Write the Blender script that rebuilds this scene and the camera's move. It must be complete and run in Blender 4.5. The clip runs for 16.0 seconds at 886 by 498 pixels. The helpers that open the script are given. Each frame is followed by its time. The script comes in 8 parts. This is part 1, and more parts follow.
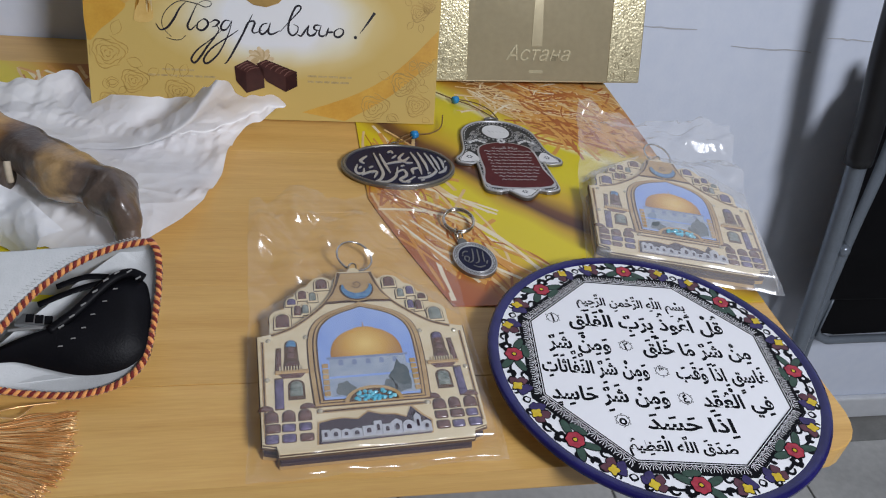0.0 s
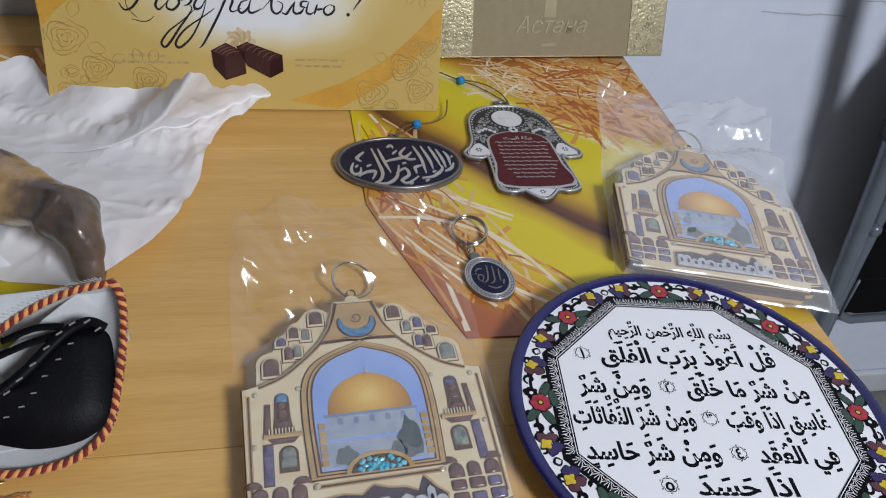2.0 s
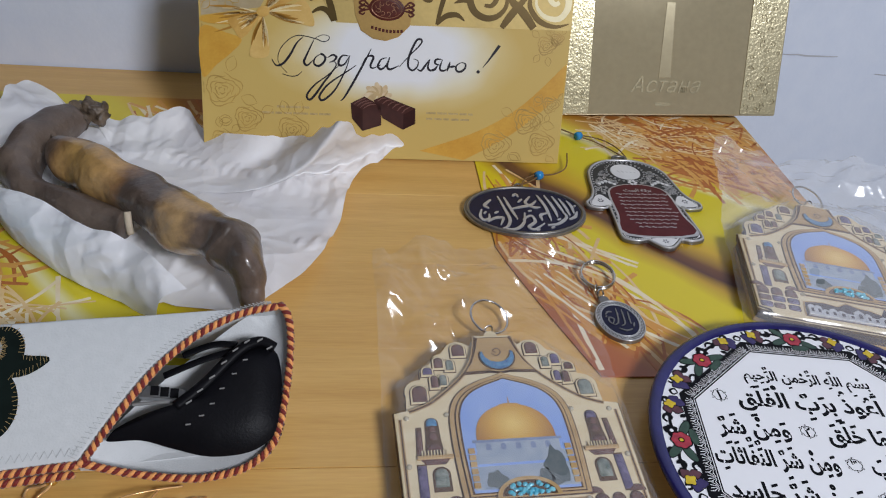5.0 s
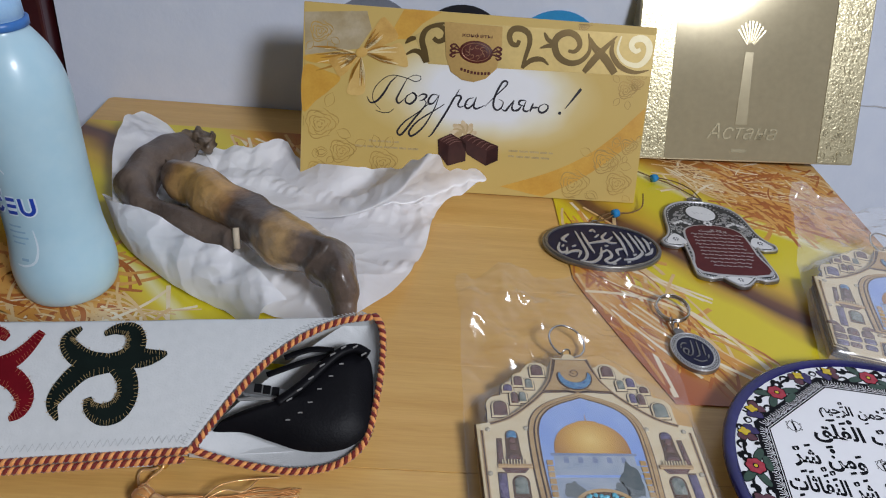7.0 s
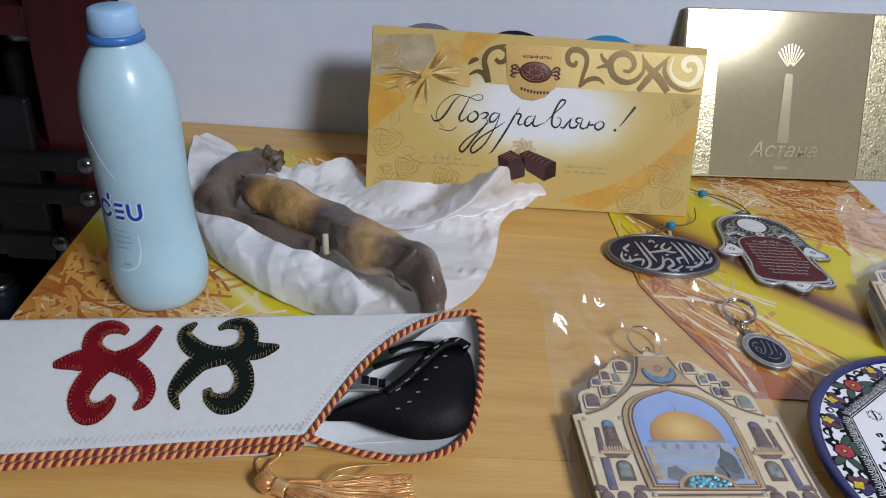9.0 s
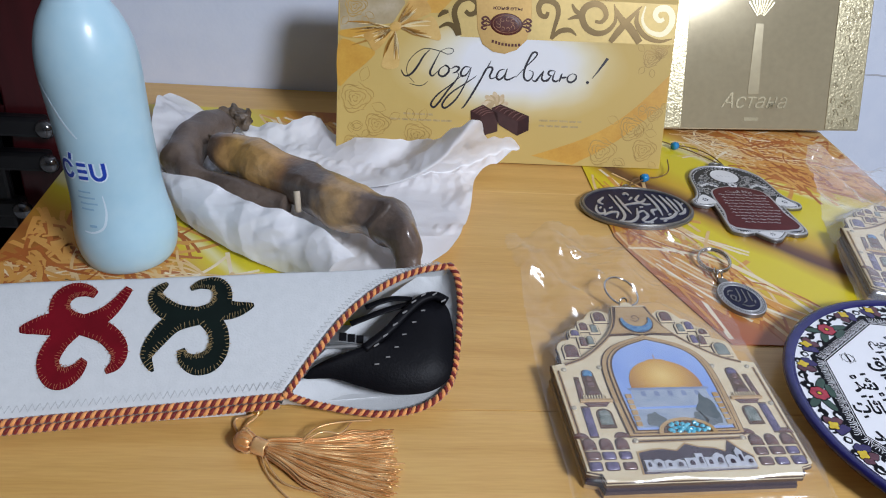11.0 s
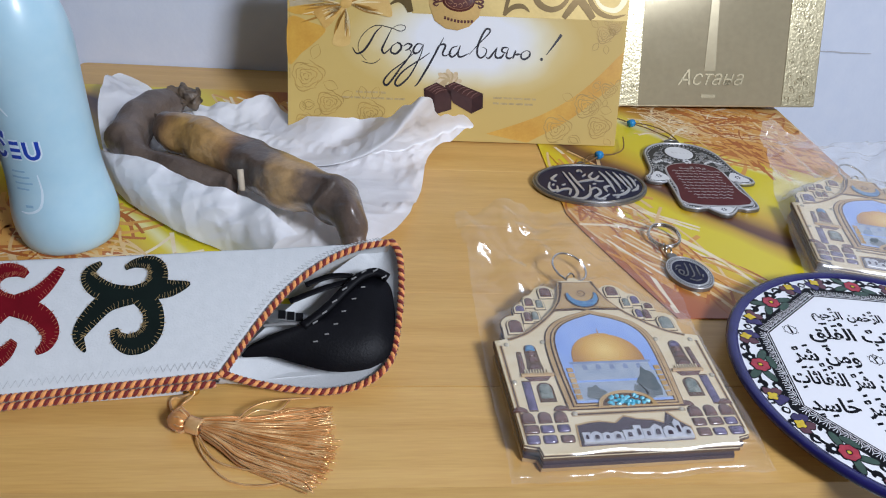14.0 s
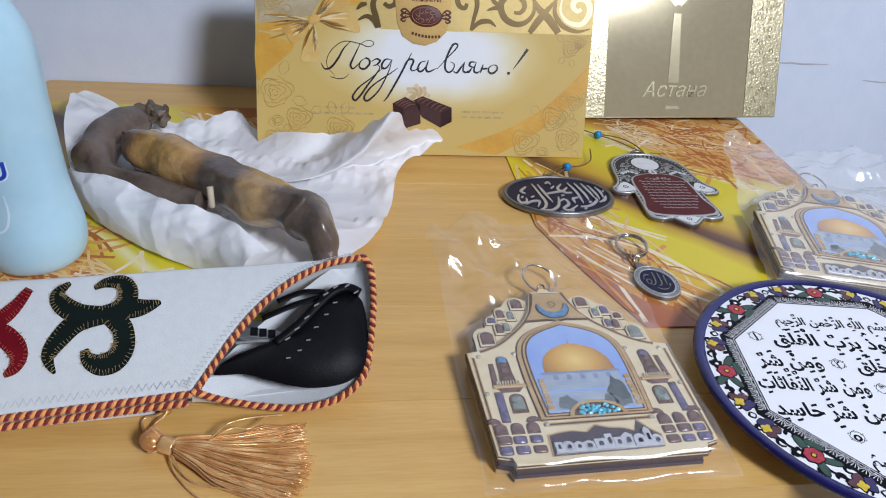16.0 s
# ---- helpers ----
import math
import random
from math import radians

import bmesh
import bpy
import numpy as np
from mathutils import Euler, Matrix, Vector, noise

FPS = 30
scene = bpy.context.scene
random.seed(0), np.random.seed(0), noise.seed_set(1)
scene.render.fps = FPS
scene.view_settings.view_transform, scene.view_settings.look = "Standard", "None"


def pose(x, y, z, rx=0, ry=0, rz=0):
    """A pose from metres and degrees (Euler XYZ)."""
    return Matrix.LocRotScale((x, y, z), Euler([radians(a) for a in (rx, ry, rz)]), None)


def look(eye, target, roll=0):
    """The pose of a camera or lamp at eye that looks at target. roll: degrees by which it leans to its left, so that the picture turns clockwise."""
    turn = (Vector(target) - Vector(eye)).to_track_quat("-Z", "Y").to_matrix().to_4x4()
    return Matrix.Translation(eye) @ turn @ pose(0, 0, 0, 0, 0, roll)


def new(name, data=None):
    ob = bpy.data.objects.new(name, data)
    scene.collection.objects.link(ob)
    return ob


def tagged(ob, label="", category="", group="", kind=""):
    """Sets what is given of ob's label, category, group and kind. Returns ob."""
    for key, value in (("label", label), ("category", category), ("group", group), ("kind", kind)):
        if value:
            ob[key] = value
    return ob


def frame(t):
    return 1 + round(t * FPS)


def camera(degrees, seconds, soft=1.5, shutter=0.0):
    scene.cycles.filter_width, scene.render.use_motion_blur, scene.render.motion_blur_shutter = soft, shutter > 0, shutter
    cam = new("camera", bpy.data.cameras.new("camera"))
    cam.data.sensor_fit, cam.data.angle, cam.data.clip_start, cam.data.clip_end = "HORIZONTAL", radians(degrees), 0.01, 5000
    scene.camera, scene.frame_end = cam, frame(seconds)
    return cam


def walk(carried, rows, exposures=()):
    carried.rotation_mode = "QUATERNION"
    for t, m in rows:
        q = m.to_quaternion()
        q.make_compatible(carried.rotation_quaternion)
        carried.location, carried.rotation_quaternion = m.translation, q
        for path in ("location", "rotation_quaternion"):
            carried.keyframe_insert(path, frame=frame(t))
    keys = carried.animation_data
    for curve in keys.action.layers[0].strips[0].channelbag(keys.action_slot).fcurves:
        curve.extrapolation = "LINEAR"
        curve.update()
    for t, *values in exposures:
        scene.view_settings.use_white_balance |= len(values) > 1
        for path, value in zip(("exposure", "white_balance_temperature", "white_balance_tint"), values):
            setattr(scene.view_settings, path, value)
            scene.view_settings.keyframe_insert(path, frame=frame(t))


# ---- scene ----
cam = camera(59.2, 16.0, 1.1)
PATH = [
    (0, (-0.0429, -0.2483, 1.0893), (0.4992, 1.7732, -0.4538), 9.1),
    (0.5, (-0.0377, -0.2236, 1.0893), (0.4823, 1.7615, -0.5071), 8),
    (1, (-0.0364, -0.1937, 1.0841), (0.5122, 1.7433, -0.5617), 8.8),
    (1.5, (-0.0338, -0.1768, 1.0815), (0.5252, 1.7212, -0.6059), 9),
    (2, (-0.0377, -0.1651, 1.0815), (0.52, 1.7433, -0.5942), 9.2),
    (2.5, (-0.0455, -0.1586, 1.0763), (0.4966, 1.7485, -0.6046), 9.3),
    (3, (-0.0559, -0.1586, 1.0763), (0.4654, 1.7641, -0.5942), 9.6),
    (3.5, (-0.0637, -0.1638, 1.0737), (0.39, 1.8044, -0.5643), 8.3),
    (4, (-0.0767, -0.1729, 1.0737), (0.3562, 1.8213, -0.537), 8.7),
    (4.2, (-0.078, -0.1781, 1.075), (0.3159, 1.8317, -0.5279), 7.9),
    (6.3, (-0.0923, -0.1924, 1.0789), (0.1534, 1.9682, -0.3472), 5.8),
    (6.5, (-0.0936, -0.1963, 1.0763), (0.1105, 1.9682, -0.3498), 5.5),
    (7, (-0.0988, -0.2184, 1.0789), (0.0208, 1.9643, -0.329), 5.4),
    (7.5, (-0.1079, -0.247, 1.0828), (-0.0572, 1.9773, -0.264), 5.3),
    (8, (-0.117, -0.2613, 1.0789), (-0.0806, 1.9812, -0.2367), 4.2),
    (8.2, (-0.1326, -0.2574, 1.075), (-0.0689, 1.9994, -0.2159), 5),
    (10.3, (-0.1638, -0.247, 1.0581), (0.0351, 1.976, -0.2744), 3.7),
    (10.5, (-0.1625, -0.2483, 1.0568), (0.0351, 1.9604, -0.2991), 3.9),
    (11, (-0.1586, -0.247, 1.0555), (0.0689, 1.9422, -0.3277), 5.1),
    (11.5, (-0.1573, -0.2509, 1.0529), (0.0338, 1.9318, -0.3459), 5.4),
    (12, (-0.156, -0.2496, 1.0503), (0.0416, 1.9175, -0.3719), 6.1),
    (12.5, (-0.1521, -0.2418, 1.0477), (0.0195, 1.9175, -0.3901), 5.6),
    (13, (-0.143, -0.2392, 1.0464), (0.0, 1.9188, -0.3966), 4.9),
    (13.5, (-0.1378, -0.2418, 1.0477), (0.0806, 1.9162, -0.3849), 5.1),
    (14, (-0.1352, -0.2483, 1.0503), (0.156, 1.911, -0.368), 5.4),
    (14.5, (-0.1352, -0.2548, 1.0568), (0.2028, 1.9175, -0.3329), 5.6),
    (15, (-0.1352, -0.2561, 1.0568), (0.2366, 1.9227, -0.3134), 5.8),
    (15.5, (-0.1352, -0.2535, 1.0555), (0.2457, 1.9214, -0.3186), 5.7),
    (16, (-0.1352, -0.2509, 1.0542), (0.2483, 1.9188, -0.3264), 5.7),
]
walk(cam, [(t, look(eye, target, roll)) for t, eye, target, roll in PATH],
     [(0.0, -0.06, 6300, 13), (4.0, -0.06, 6300, 13), (8.0, -0.05, 6250, 13), (10.5, 0.17, 6020, 13), (14.0, 0.24, 5950, 13), (16.0, 0.28, 5980, 13)])

# ---- light and room tone ----
world = bpy.data.worlds.new("room_world")
scene.world = world
world.use_nodes = True
world.node_tree.nodes["Background"].inputs[0].default_value = (0.75, 0.85, 1.0, 1)
world.node_tree.nodes["Background"].inputs[1].default_value = 0.05

T = 0.75          # height of the table top
FLOOR = 0.12
TAU = 2 * math.pi


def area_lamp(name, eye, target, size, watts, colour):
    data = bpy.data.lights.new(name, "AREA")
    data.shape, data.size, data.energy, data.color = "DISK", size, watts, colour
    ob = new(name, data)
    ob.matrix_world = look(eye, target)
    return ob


# Unseen room lamp, placed from the shadows and the gold box's highlight.
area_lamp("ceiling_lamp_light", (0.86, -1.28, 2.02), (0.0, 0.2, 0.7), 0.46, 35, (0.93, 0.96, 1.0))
# Added weak fill aimed at the floor, only to brighten the bounced light.
area_lamp("added_bounce_fill", (0.86, -1.28, 2.03), (0.86, -1.28, 0.0), 0.40, 1.0, (0.93, 0.96, 1.0))


# ---- materials ----
def mat(name, colour, rough=0.5, metal=0.0, vary=0.0, scale=40.0, bump=0.0, bscale=0.0, coat=0.0, second=None, fine=0.0, stretch=(1, 1, 1), spec=0.5, sheen=0.0, rvary=0.0, trans=0.0, ior=1.45, sub=0.0, emit=0.0):
    """A surface: base colour that drifts towards a second one in two scales of noise, with a fine relief."""
    m = bpy.data.materials.new(name)
    m.use_nodes = True
    nt = m.node_tree
    n, l = nt.nodes, nt.links
    b = n["Principled BSDF"]
    col = (*colour, 1)
    b.inputs["Base Color"].default_value = col
    b.inputs["Roughness"].default_value = rough
    b.inputs["Metallic"].default_value = metal
    b.inputs["Coat Weight"].default_value = coat
    b.inputs["Coat Roughness"].default_value = 0.12
    b.inputs["Specular IOR Level"].default_value = spec
    b.inputs["Sheen Weight"].default_value = sheen
    b.inputs["Transmission Weight"].default_value = trans
    b.inputs["IOR"].default_value = ior
    if sub:
        b.inputs["Subsurface Weight"].default_value = sub
        b.inputs["Subsurface Radius"].default_value = (0.012, 0.012, 0.012)
        b.inputs["Subsurface Scale"].default_value = 1.0
    if emit:
        b.inputs["Emission Color"].default_value = col
        b.inputs["Emission Strength"].default_value = emit
    tc = n.new("ShaderNodeTexCoord")
    mp = n.new("ShaderNodeMapping")
    mp.inputs["Scale"].default_value = stretch
    l.new(tc.outputs["Object"], mp.inputs["Vector"])
    if vary or second:
        a = n.new("ShaderNodeTexNoise")
        a.inputs["Scale"].default_value, a.inputs["Detail"].default_value = scale, 6
        l.new(mp.outputs[0], a.inputs["Vector"])
        ramp = n.new("ShaderNodeValToRGB")
        ramp.color_ramp.elements[0].position, ramp.color_ramp.elements[1].position = 0.32, 0.68
        lo = second if second else tuple(c * (1 - vary) for c in colour)
        ramp.color_ramp.elements[0].color, ramp.color_ramp.elements[1].color = (*lo, 1), col
        l.new(a.outputs["Fac"], ramp.inputs[0])
        out = ramp.outputs[0]
        f = n.new("ShaderNodeTexNoise")
        f.inputs["Scale"].default_value, f.inputs["Detail"].default_value = scale * 11, 3
        l.new(mp.outputs[0], f.inputs["Vector"])
        mix = n.new("ShaderNodeMix")
        mix.data_type, mix.blend_type = "RGBA", "OVERLAY"
        mix.inputs[0].default_value = fine if fine else 0.12
        l.new(out, mix.inputs[6])
        l.new(f.outputs["Fac"], mix.inputs[7])
        l.new(mix.outputs[2], b.inputs["Base Color"])
    if rvary:
        g = n.new("ShaderNodeTexNoise")
        g.inputs["Scale"].default_value, g.inputs["Detail"].default_value = scale * 2.3, 4
        l.new(mp.outputs[0], g.inputs["Vector"])
        r = n.new("ShaderNodeMapRange")
        r.inputs[3].default_value, r.inputs[4].default_value = max(0.02, rough - rvary), min(1, rough + rvary)
        l.new(g.outputs["Fac"], r.inputs[0])
        l.new(r.outputs[0], b.inputs["Roughness"])
    if bump:
        h = n.new("ShaderNodeTexNoise")
        h.inputs["Scale"].default_value, h.inputs["Detail"].default_value = bscale or scale * 6, 4
        l.new(mp.outputs[0], h.inputs["Vector"])
        bp = n.new("ShaderNodeBump")
        bp.inputs["Strength"].default_value, bp.inputs["Distance"].default_value = bump, 0.0006
        l.new(h.outputs["Fac"], bp.inputs["Height"])
        l.new(bp.outputs[0], b.inputs["Normal"])
    return m


def crumple(x, y, seed, period, count=5, steep=0.085):
    """Height of folded sheets: straight sharp creases in several directions, from wide folds down to narrow ones."""
    rnd = random.Random(seed)
    h = 0.0
    for k in range(count):
        a, ph = rnd.uniform(0, math.pi), rnd.random()
        warp = 0.22 * noise.noise(Vector((x / period * 0.7, y / period * 0.7, seed + k)))
        t = (math.cos(a) * x + math.sin(a) * y) / period + ph + warp
        near = max(0.0, 0.5 + 1.2 * noise.noise(Vector((x / period * 0.35 + 7 * k, y / period * 0.35, seed))))
        h += steep * period * abs(2 * (t - math.floor(t)) - 1) * min(1.0, near)
        period *= 0.68
    return h


def film_mat(name, haze=0.045, rough=0.16, bscale=45.0):
    """Thin clear plastic film: lets light straight through, with a glossy skin."""
    m = bpy.data.materials.new(name)
    m.use_nodes = True
    nt = m.node_tree
    n, l = nt.nodes, nt.links
    n.remove(n["Principled BSDF"])
    tr, gl, df = n.new("ShaderNodeBsdfTransparent"), n.new("ShaderNodeBsdfGlossy"), n.new("ShaderNodeBsdfDiffuse")
    gl.inputs["Roughness"].default_value = rough
    df.inputs["Color"].default_value = (0.94, 0.94, 0.95, 1)
    a, c = n.new("ShaderNodeMixShader"), n.new("ShaderNodeMixShader")
    a.inputs[0].default_value = haze
    l.new(tr.outputs[0], a.inputs[1])
    l.new(df.outputs[0], a.inputs[2])
    tc, nz, bp = n.new("ShaderNodeTexCoord"), n.new("ShaderNodeTexNoise"), n.new("ShaderNodeBump")
    nz.inputs["Scale"].default_value, nz.inputs["Detail"].default_value = bscale, 3
    bp.inputs["Strength"].default_value, bp.inputs["Distance"].default_value = 0.18, 0.003
    l.new(tc.outputs["Object"], nz.inputs["Vector"])
    l.new(nz.outputs["Fac"], bp.inputs["Height"])
    l.new(bp.outputs[0], gl.inputs["Normal"])
    c.inputs[0].default_value = 0.075
    l.new(a.outputs[0], c.inputs[1])
    l.new(gl.outputs[0], c.inputs[2])
    l.new(c.outputs[0], n["Material Output"].inputs[0])
    return m


def wood_mat(name, light, dark, stretch, scale=9.0, rough=0.36):
    m = mat(name, light, rough, second=dark, scale=scale, stretch=stretch, fine=0.2, bump=0.06, bscale=300, coat=0.15, rvary=0.07)
    n, l = m.node_tree.nodes, m.node_tree.links
    # each board a little lighter or darker than the next
    b = n["Principled BSDF"]
    src = b.inputs["Base Color"].links[0].from_socket
    info, hsv, mr = n.new("ShaderNodeObjectInfo"), n.new("ShaderNodeHueSaturation"), n.new("ShaderNodeMapRange")
    mr.inputs[3].default_value, mr.inputs[4].default_value = 0.93, 1.07
    l.new(info.outputs["Random"], mr.inputs[0])
    l.new(mr.outputs[0], hsv.inputs["Value"])
    l.new(src, hsv.inputs["Color"])
    l.new(hsv.outputs[0], b.inputs["Base Color"])
    return m


M_WALL = mat("wall_paint", (0.66, 0.71, 0.82), 0.75, vary=0.05, scale=5, bump=0.25, bscale=260)
# Colours of the unseen walls and ceiling, darkened to weaken bounce and reflections.
M_WALL2 = mat("unseen_wall_beige", (0.25, 0.22, 0.19), 0.8, vary=0.12, scale=6)
M_CEIL = mat("unseen_ceiling_grey", (0.42, 0.42, 0.42), 0.8, vary=0.03, scale=3)
M_WOOD = wood_mat("beech_wood", (0.70, 0.43, 0.135), (0.61, 0.35, 0.098), (0.55, 9, 9))
M_WOODE = wood_mat("beech_edge", (0.57, 0.34, 0.13), (0.47, 0.26, 0.09), (0.5, 14, 14))
M_FLOOR = mat("floor_tile", (0.46, 0.46, 0.44), 0.4, second=(0.34, 0.34, 0.33), scale=7, fine=0.2)
M_GROUT = mat("grout", (0.22, 0.22, 0.21), 0.9, vary=0.2, scale=30)
M_BASE = mat("baseboard_paint", (0.62, 0.64, 0.67), 0.5, vary=0.06, scale=8)
M_CABINET = mat("mahogany_stain", (0.060, 0.008, 0.010), 0.35, second=(0.034, 0.005, 0.006), scale=7, stretch=(7, 7, 0.7), coat=0.3)
M_BLACK = mat("black_plastic", (0.012, 0.012, 0.014), 0.35, vary=0.3, scale=60)
M_TUBE = mat("grey_painted_tube", (0.19, 0.22, 0.26), 0.32, metal=0.35, vary=0.12, scale=30)
M_VINYL = mat("black_vinyl", (0.004, 0.004, 0.005), 0.6, spec=0.1, vary=0.3, scale=40, bump=0.3, bscale=500)
M_PENCIL = mat("pencil_mark", (0.50, 0.50, 0.53), 0.8, vary=0.2, scale=60)


# ---- mesh helpers ----
def part(name, bm, material, parent=None, label="", smooth=False):
    me = bpy.data.meshes.new(name)
    bm.to_mesh(me)
    bm.free()
    me.materials.append(material)
    if smooth:
        me.polygons.foreach_set("use_smooth", [True] * len(me.polygons))
    ob = new(name, me)
    ob.parent = parent
    if label:
        ob["label"] = label
    return ob


def thing(name, m, label, category, group="", kind=""):
    ob = new(name)
    ob.empty_display_size = 0.01
    ob.matrix_world = m
    return tagged(ob, label, category, group, kind)


def B():
    return bmesh.new()


def box(bm, x0, y0, z0, x1, y1, z1, bevel=0.0, seg=2):
    m = Matrix.LocRotScale(((x0 + x1) / 2, (y0 + y1) / 2, (z0 + z1) / 2), None, (x1 - x0, y1 - y0, z1 - z0))
    r = bmesh.ops.create_cube(bm, size=1, matrix=m)
    if bevel:
        es = list({e for v in r["verts"] for e in v.link_edges})
        bmesh.ops.bevel(bm, geom=es, offset=bevel, segments=seg, affect="EDGES", profile=0.5)
    return bm


def prism(bm, pts, z0, z1, bevel=0.0):
    """A closed outline in the plane, raised from z0 to z1."""
    lo = [bm.verts.new((x, y, z0)) for x, y in pts]
    hi = [bm.verts.new((x, y, z1)) for x, y in pts]
    area = sum(a[0] * b[1] - b[0] * a[1] for a, b in zip(pts, pts[1:] + pts[:1]))
    if area < 0:
        lo, hi = lo[::-1], hi[::-1]
    top = bm.faces.new(hi)
    bm.faces.new(lo[::-1])
    n = len(lo)
    for i in range(n):
        bm.faces.new((lo[i], lo[(i + 1) % n], hi[(i + 1) % n], hi[i]))
    if bevel:
        bmesh.ops.bevel(bm, geom=list(top.edges), offset=bevel, segments=2, affect="EDGES", profile=0.5)
    return bm


def spline(pts, n=8, closed=False):
    """Points along a smooth curve through pts."""
    P = [np.array(p, float) for p in pts]
    out = []
    m = len(P)
    for i in range(m if closed else m - 1):
        if closed:
            a, b, c, d = P[i - 1], P[i], P[(i + 1) % m], P[(i + 2) % m]
        else:
            a, b, c, d = P[max(i - 1, 0)], P[i], P[i + 1], P[min(i + 2, m - 1)]
        for k in range(n):
            t = k / n
            out.append(0.5 * (2 * b + (c - a) * t + (2 * a - 5 * b + 4 * c - d) * t * t + (3 * b - a - 3 * c + d) * t ** 3))
    if not closed:
        out.append(P[-1])
    return out


def stroke(bm, pts, w0, w1=None, z=0.0, h=0.0002, n=6, peak=None, smooth=True):
    """A brush stroke lying in the plane: width w0 to w1, widest (peak) half way."""
    w1 = w0 if w1 is None else w1
    C = spline(pts, n) if smooth else [np.array(p, float) for p in pts]
    C = [c[:2] for c in C]
    L = len(C)
    rows = []
    for i, c in enumerate(C):
        d = C[min(i + 1, L - 1)] - C[max(i - 1, 0)]
        d = d / (np.hypot(*d) + 1e-12)
        s = i / (L - 1)
        w = w0 + (w1 - w0) * s
        if peak:
            w = w + (peak - (w0 + w1) / 2) * math.sin(math.pi * s)
        o = np.array((-d[1], d[0])) * w / 2
        rows.append([bm.verts.new((*(c + o), z)), bm.verts.new((*(c + o), z + h)), bm.verts.new((*(c - o), z + h)), bm.verts.new((*(c - o), z))])
    for a, b in zip(rows, rows[1:]):
        bm.faces.new((a[1], a[2], b[2], b[1]))
        bm.faces.new((a[0], a[1], b[1], b[0]))
        bm.faces.new((a[2], a[3], b[3], b[2]))
    bm.faces.new(rows[0][::-1])
    bm.faces.new(rows[-1])
    return bm


def tube(bm, pts, r, sides=8, n=6, closed=False, smooth=True, caps=True, r1=None, flat=1.0):
    """A round tube along a smooth curve in space."""
    C = [Vector(c) for c in (spline(pts, n, closed) if smooth else pts)]
    L = len(C)
    rings = []
    up = Vector((0, 0, 1))
    for i, c in enumerate(C):
        d = (C[(i + 1) % L] - C[i - 1]) if closed else (C[min(i + 1, L - 1)] - C[max(i - 1, 0)])
        d.normalize()
        x = d.cross(up)
        if x.length < 1e-4:
            x = d.cross(Vector((1, 0, 0)))
        x.normalize()
        y = x.cross(d)
        s = i / max(L - 1, 1)
        rr = r(s) if callable(r) else (r if r1 is None else r + (r1 - r) * s)
        rings.append([bm.verts.new(c + x * (rr * math.cos(TAU * k / sides)) + y * (rr * flat * math.sin(TAU * k / sides))) for k in range(sides)])
    pairs = list(zip(rings, rings[1:])) + ([(rings[-1], rings[0])] if closed else [])
    for a, b in pairs:
        for k in range(sides):
            bm.faces.new((a[k], a[(k + 1) % sides], b[(k + 1) % sides], b[k]))
    if caps and not closed:
        bm.faces.new(rings[0][::-1])
        bm.faces.new(rings[-1])
    return bm


def lathe(bm, prof, sides=48, cap=True):
    """Profile of (radius, height) turned round the upright axis."""
    rings = [[bm.verts.new((r * math.cos(TAU * k / sides), r * math.sin(TAU * k / sides), z)) for k in range(sides)] for r, z in prof]
    for a, b in zip(rings, rings[1:]):
        for k in range(sides):
            bm.faces.new((a[k], a[(k + 1) % sides], b[(k + 1) % sides], b[k]))
    if cap:
        bm.faces.new(rings[0][::-1])
        bm.faces.new(rings[-1])
    return bm


def ring(bm, major, minor, m=None, a=32, b=8):
    m = m or Matrix()
    tube(bm, [m @ Vector((major * math.cos(TAU * k / a), major * math.sin(TAU * k / a), 0)) for k in range(a)], minor, b, 1, True, False)
    return bm


def ellipse(cx, cy, rx, ry, n=32, turn=0.0):
    c, s = math.cos(turn), math.sin(turn)
    out = []
    for k in range(n):
        x, y = rx * math.cos(TAU * k / n), ry * math.sin(TAU * k / n)
        out.append((cx + x * c - y * s, cy + x * s + y * c))
    return out


def arch(cx, y0, w, h, n=8, pointed=0.0):
    """An arched opening's outline: straight sides and a round or pointed head."""
    r = w / 2
    pts = [(cx - r, y0), (cx + r, y0)]
    spring = y0 + h - r * (1 + pointed)
    for k in range(n + 1):
        a = math.pi * k / n
        pts.append((cx + r * math.cos(a), spring + r * (1 + pointed) * math.sin(a) ** (1.0 if not pointed else 0.9)))
    return pts


def domed(bm, pts, z, h, inset=0.35):
    """A low pillow over an outline, for cabochons and enamel."""
    cx = sum(p[0] for p in pts) / len(pts)
    cy = sum(p[1] for p in pts) / len(pts)
    area = sum(a[0] * b[1] - b[0] * a[1] for a, b in zip(pts, pts[1:] + pts[:1]))
    if area < 0:
        pts = pts[::-1]
    rings = []
    for s, hh in ((1, 0), (0.93, 0.55), (1 - inset, 0.9)):
        rings.append([bm.verts.new((cx + (x - cx) * s, cy + (y - cy) * s, z + h * hh)) for x, y in pts])
    n = len(pts)
    for a, b in zip(rings, rings[1:]):
        for k in range(n):
            bm.faces.new((a[k], a[(k + 1) % n], b[(k + 1) % n], b[k]))
    top = bm.verts.new((cx, cy, z + h))
    for k in range(n):
        bm.faces.new((rings[-1][k], rings[-1][(k + 1) % n], top))
    return bm


# ---- the room ----
def structure(name, bm, material, label, category):
    return tagged(part(name, bm, material), label, category, kind="structure")


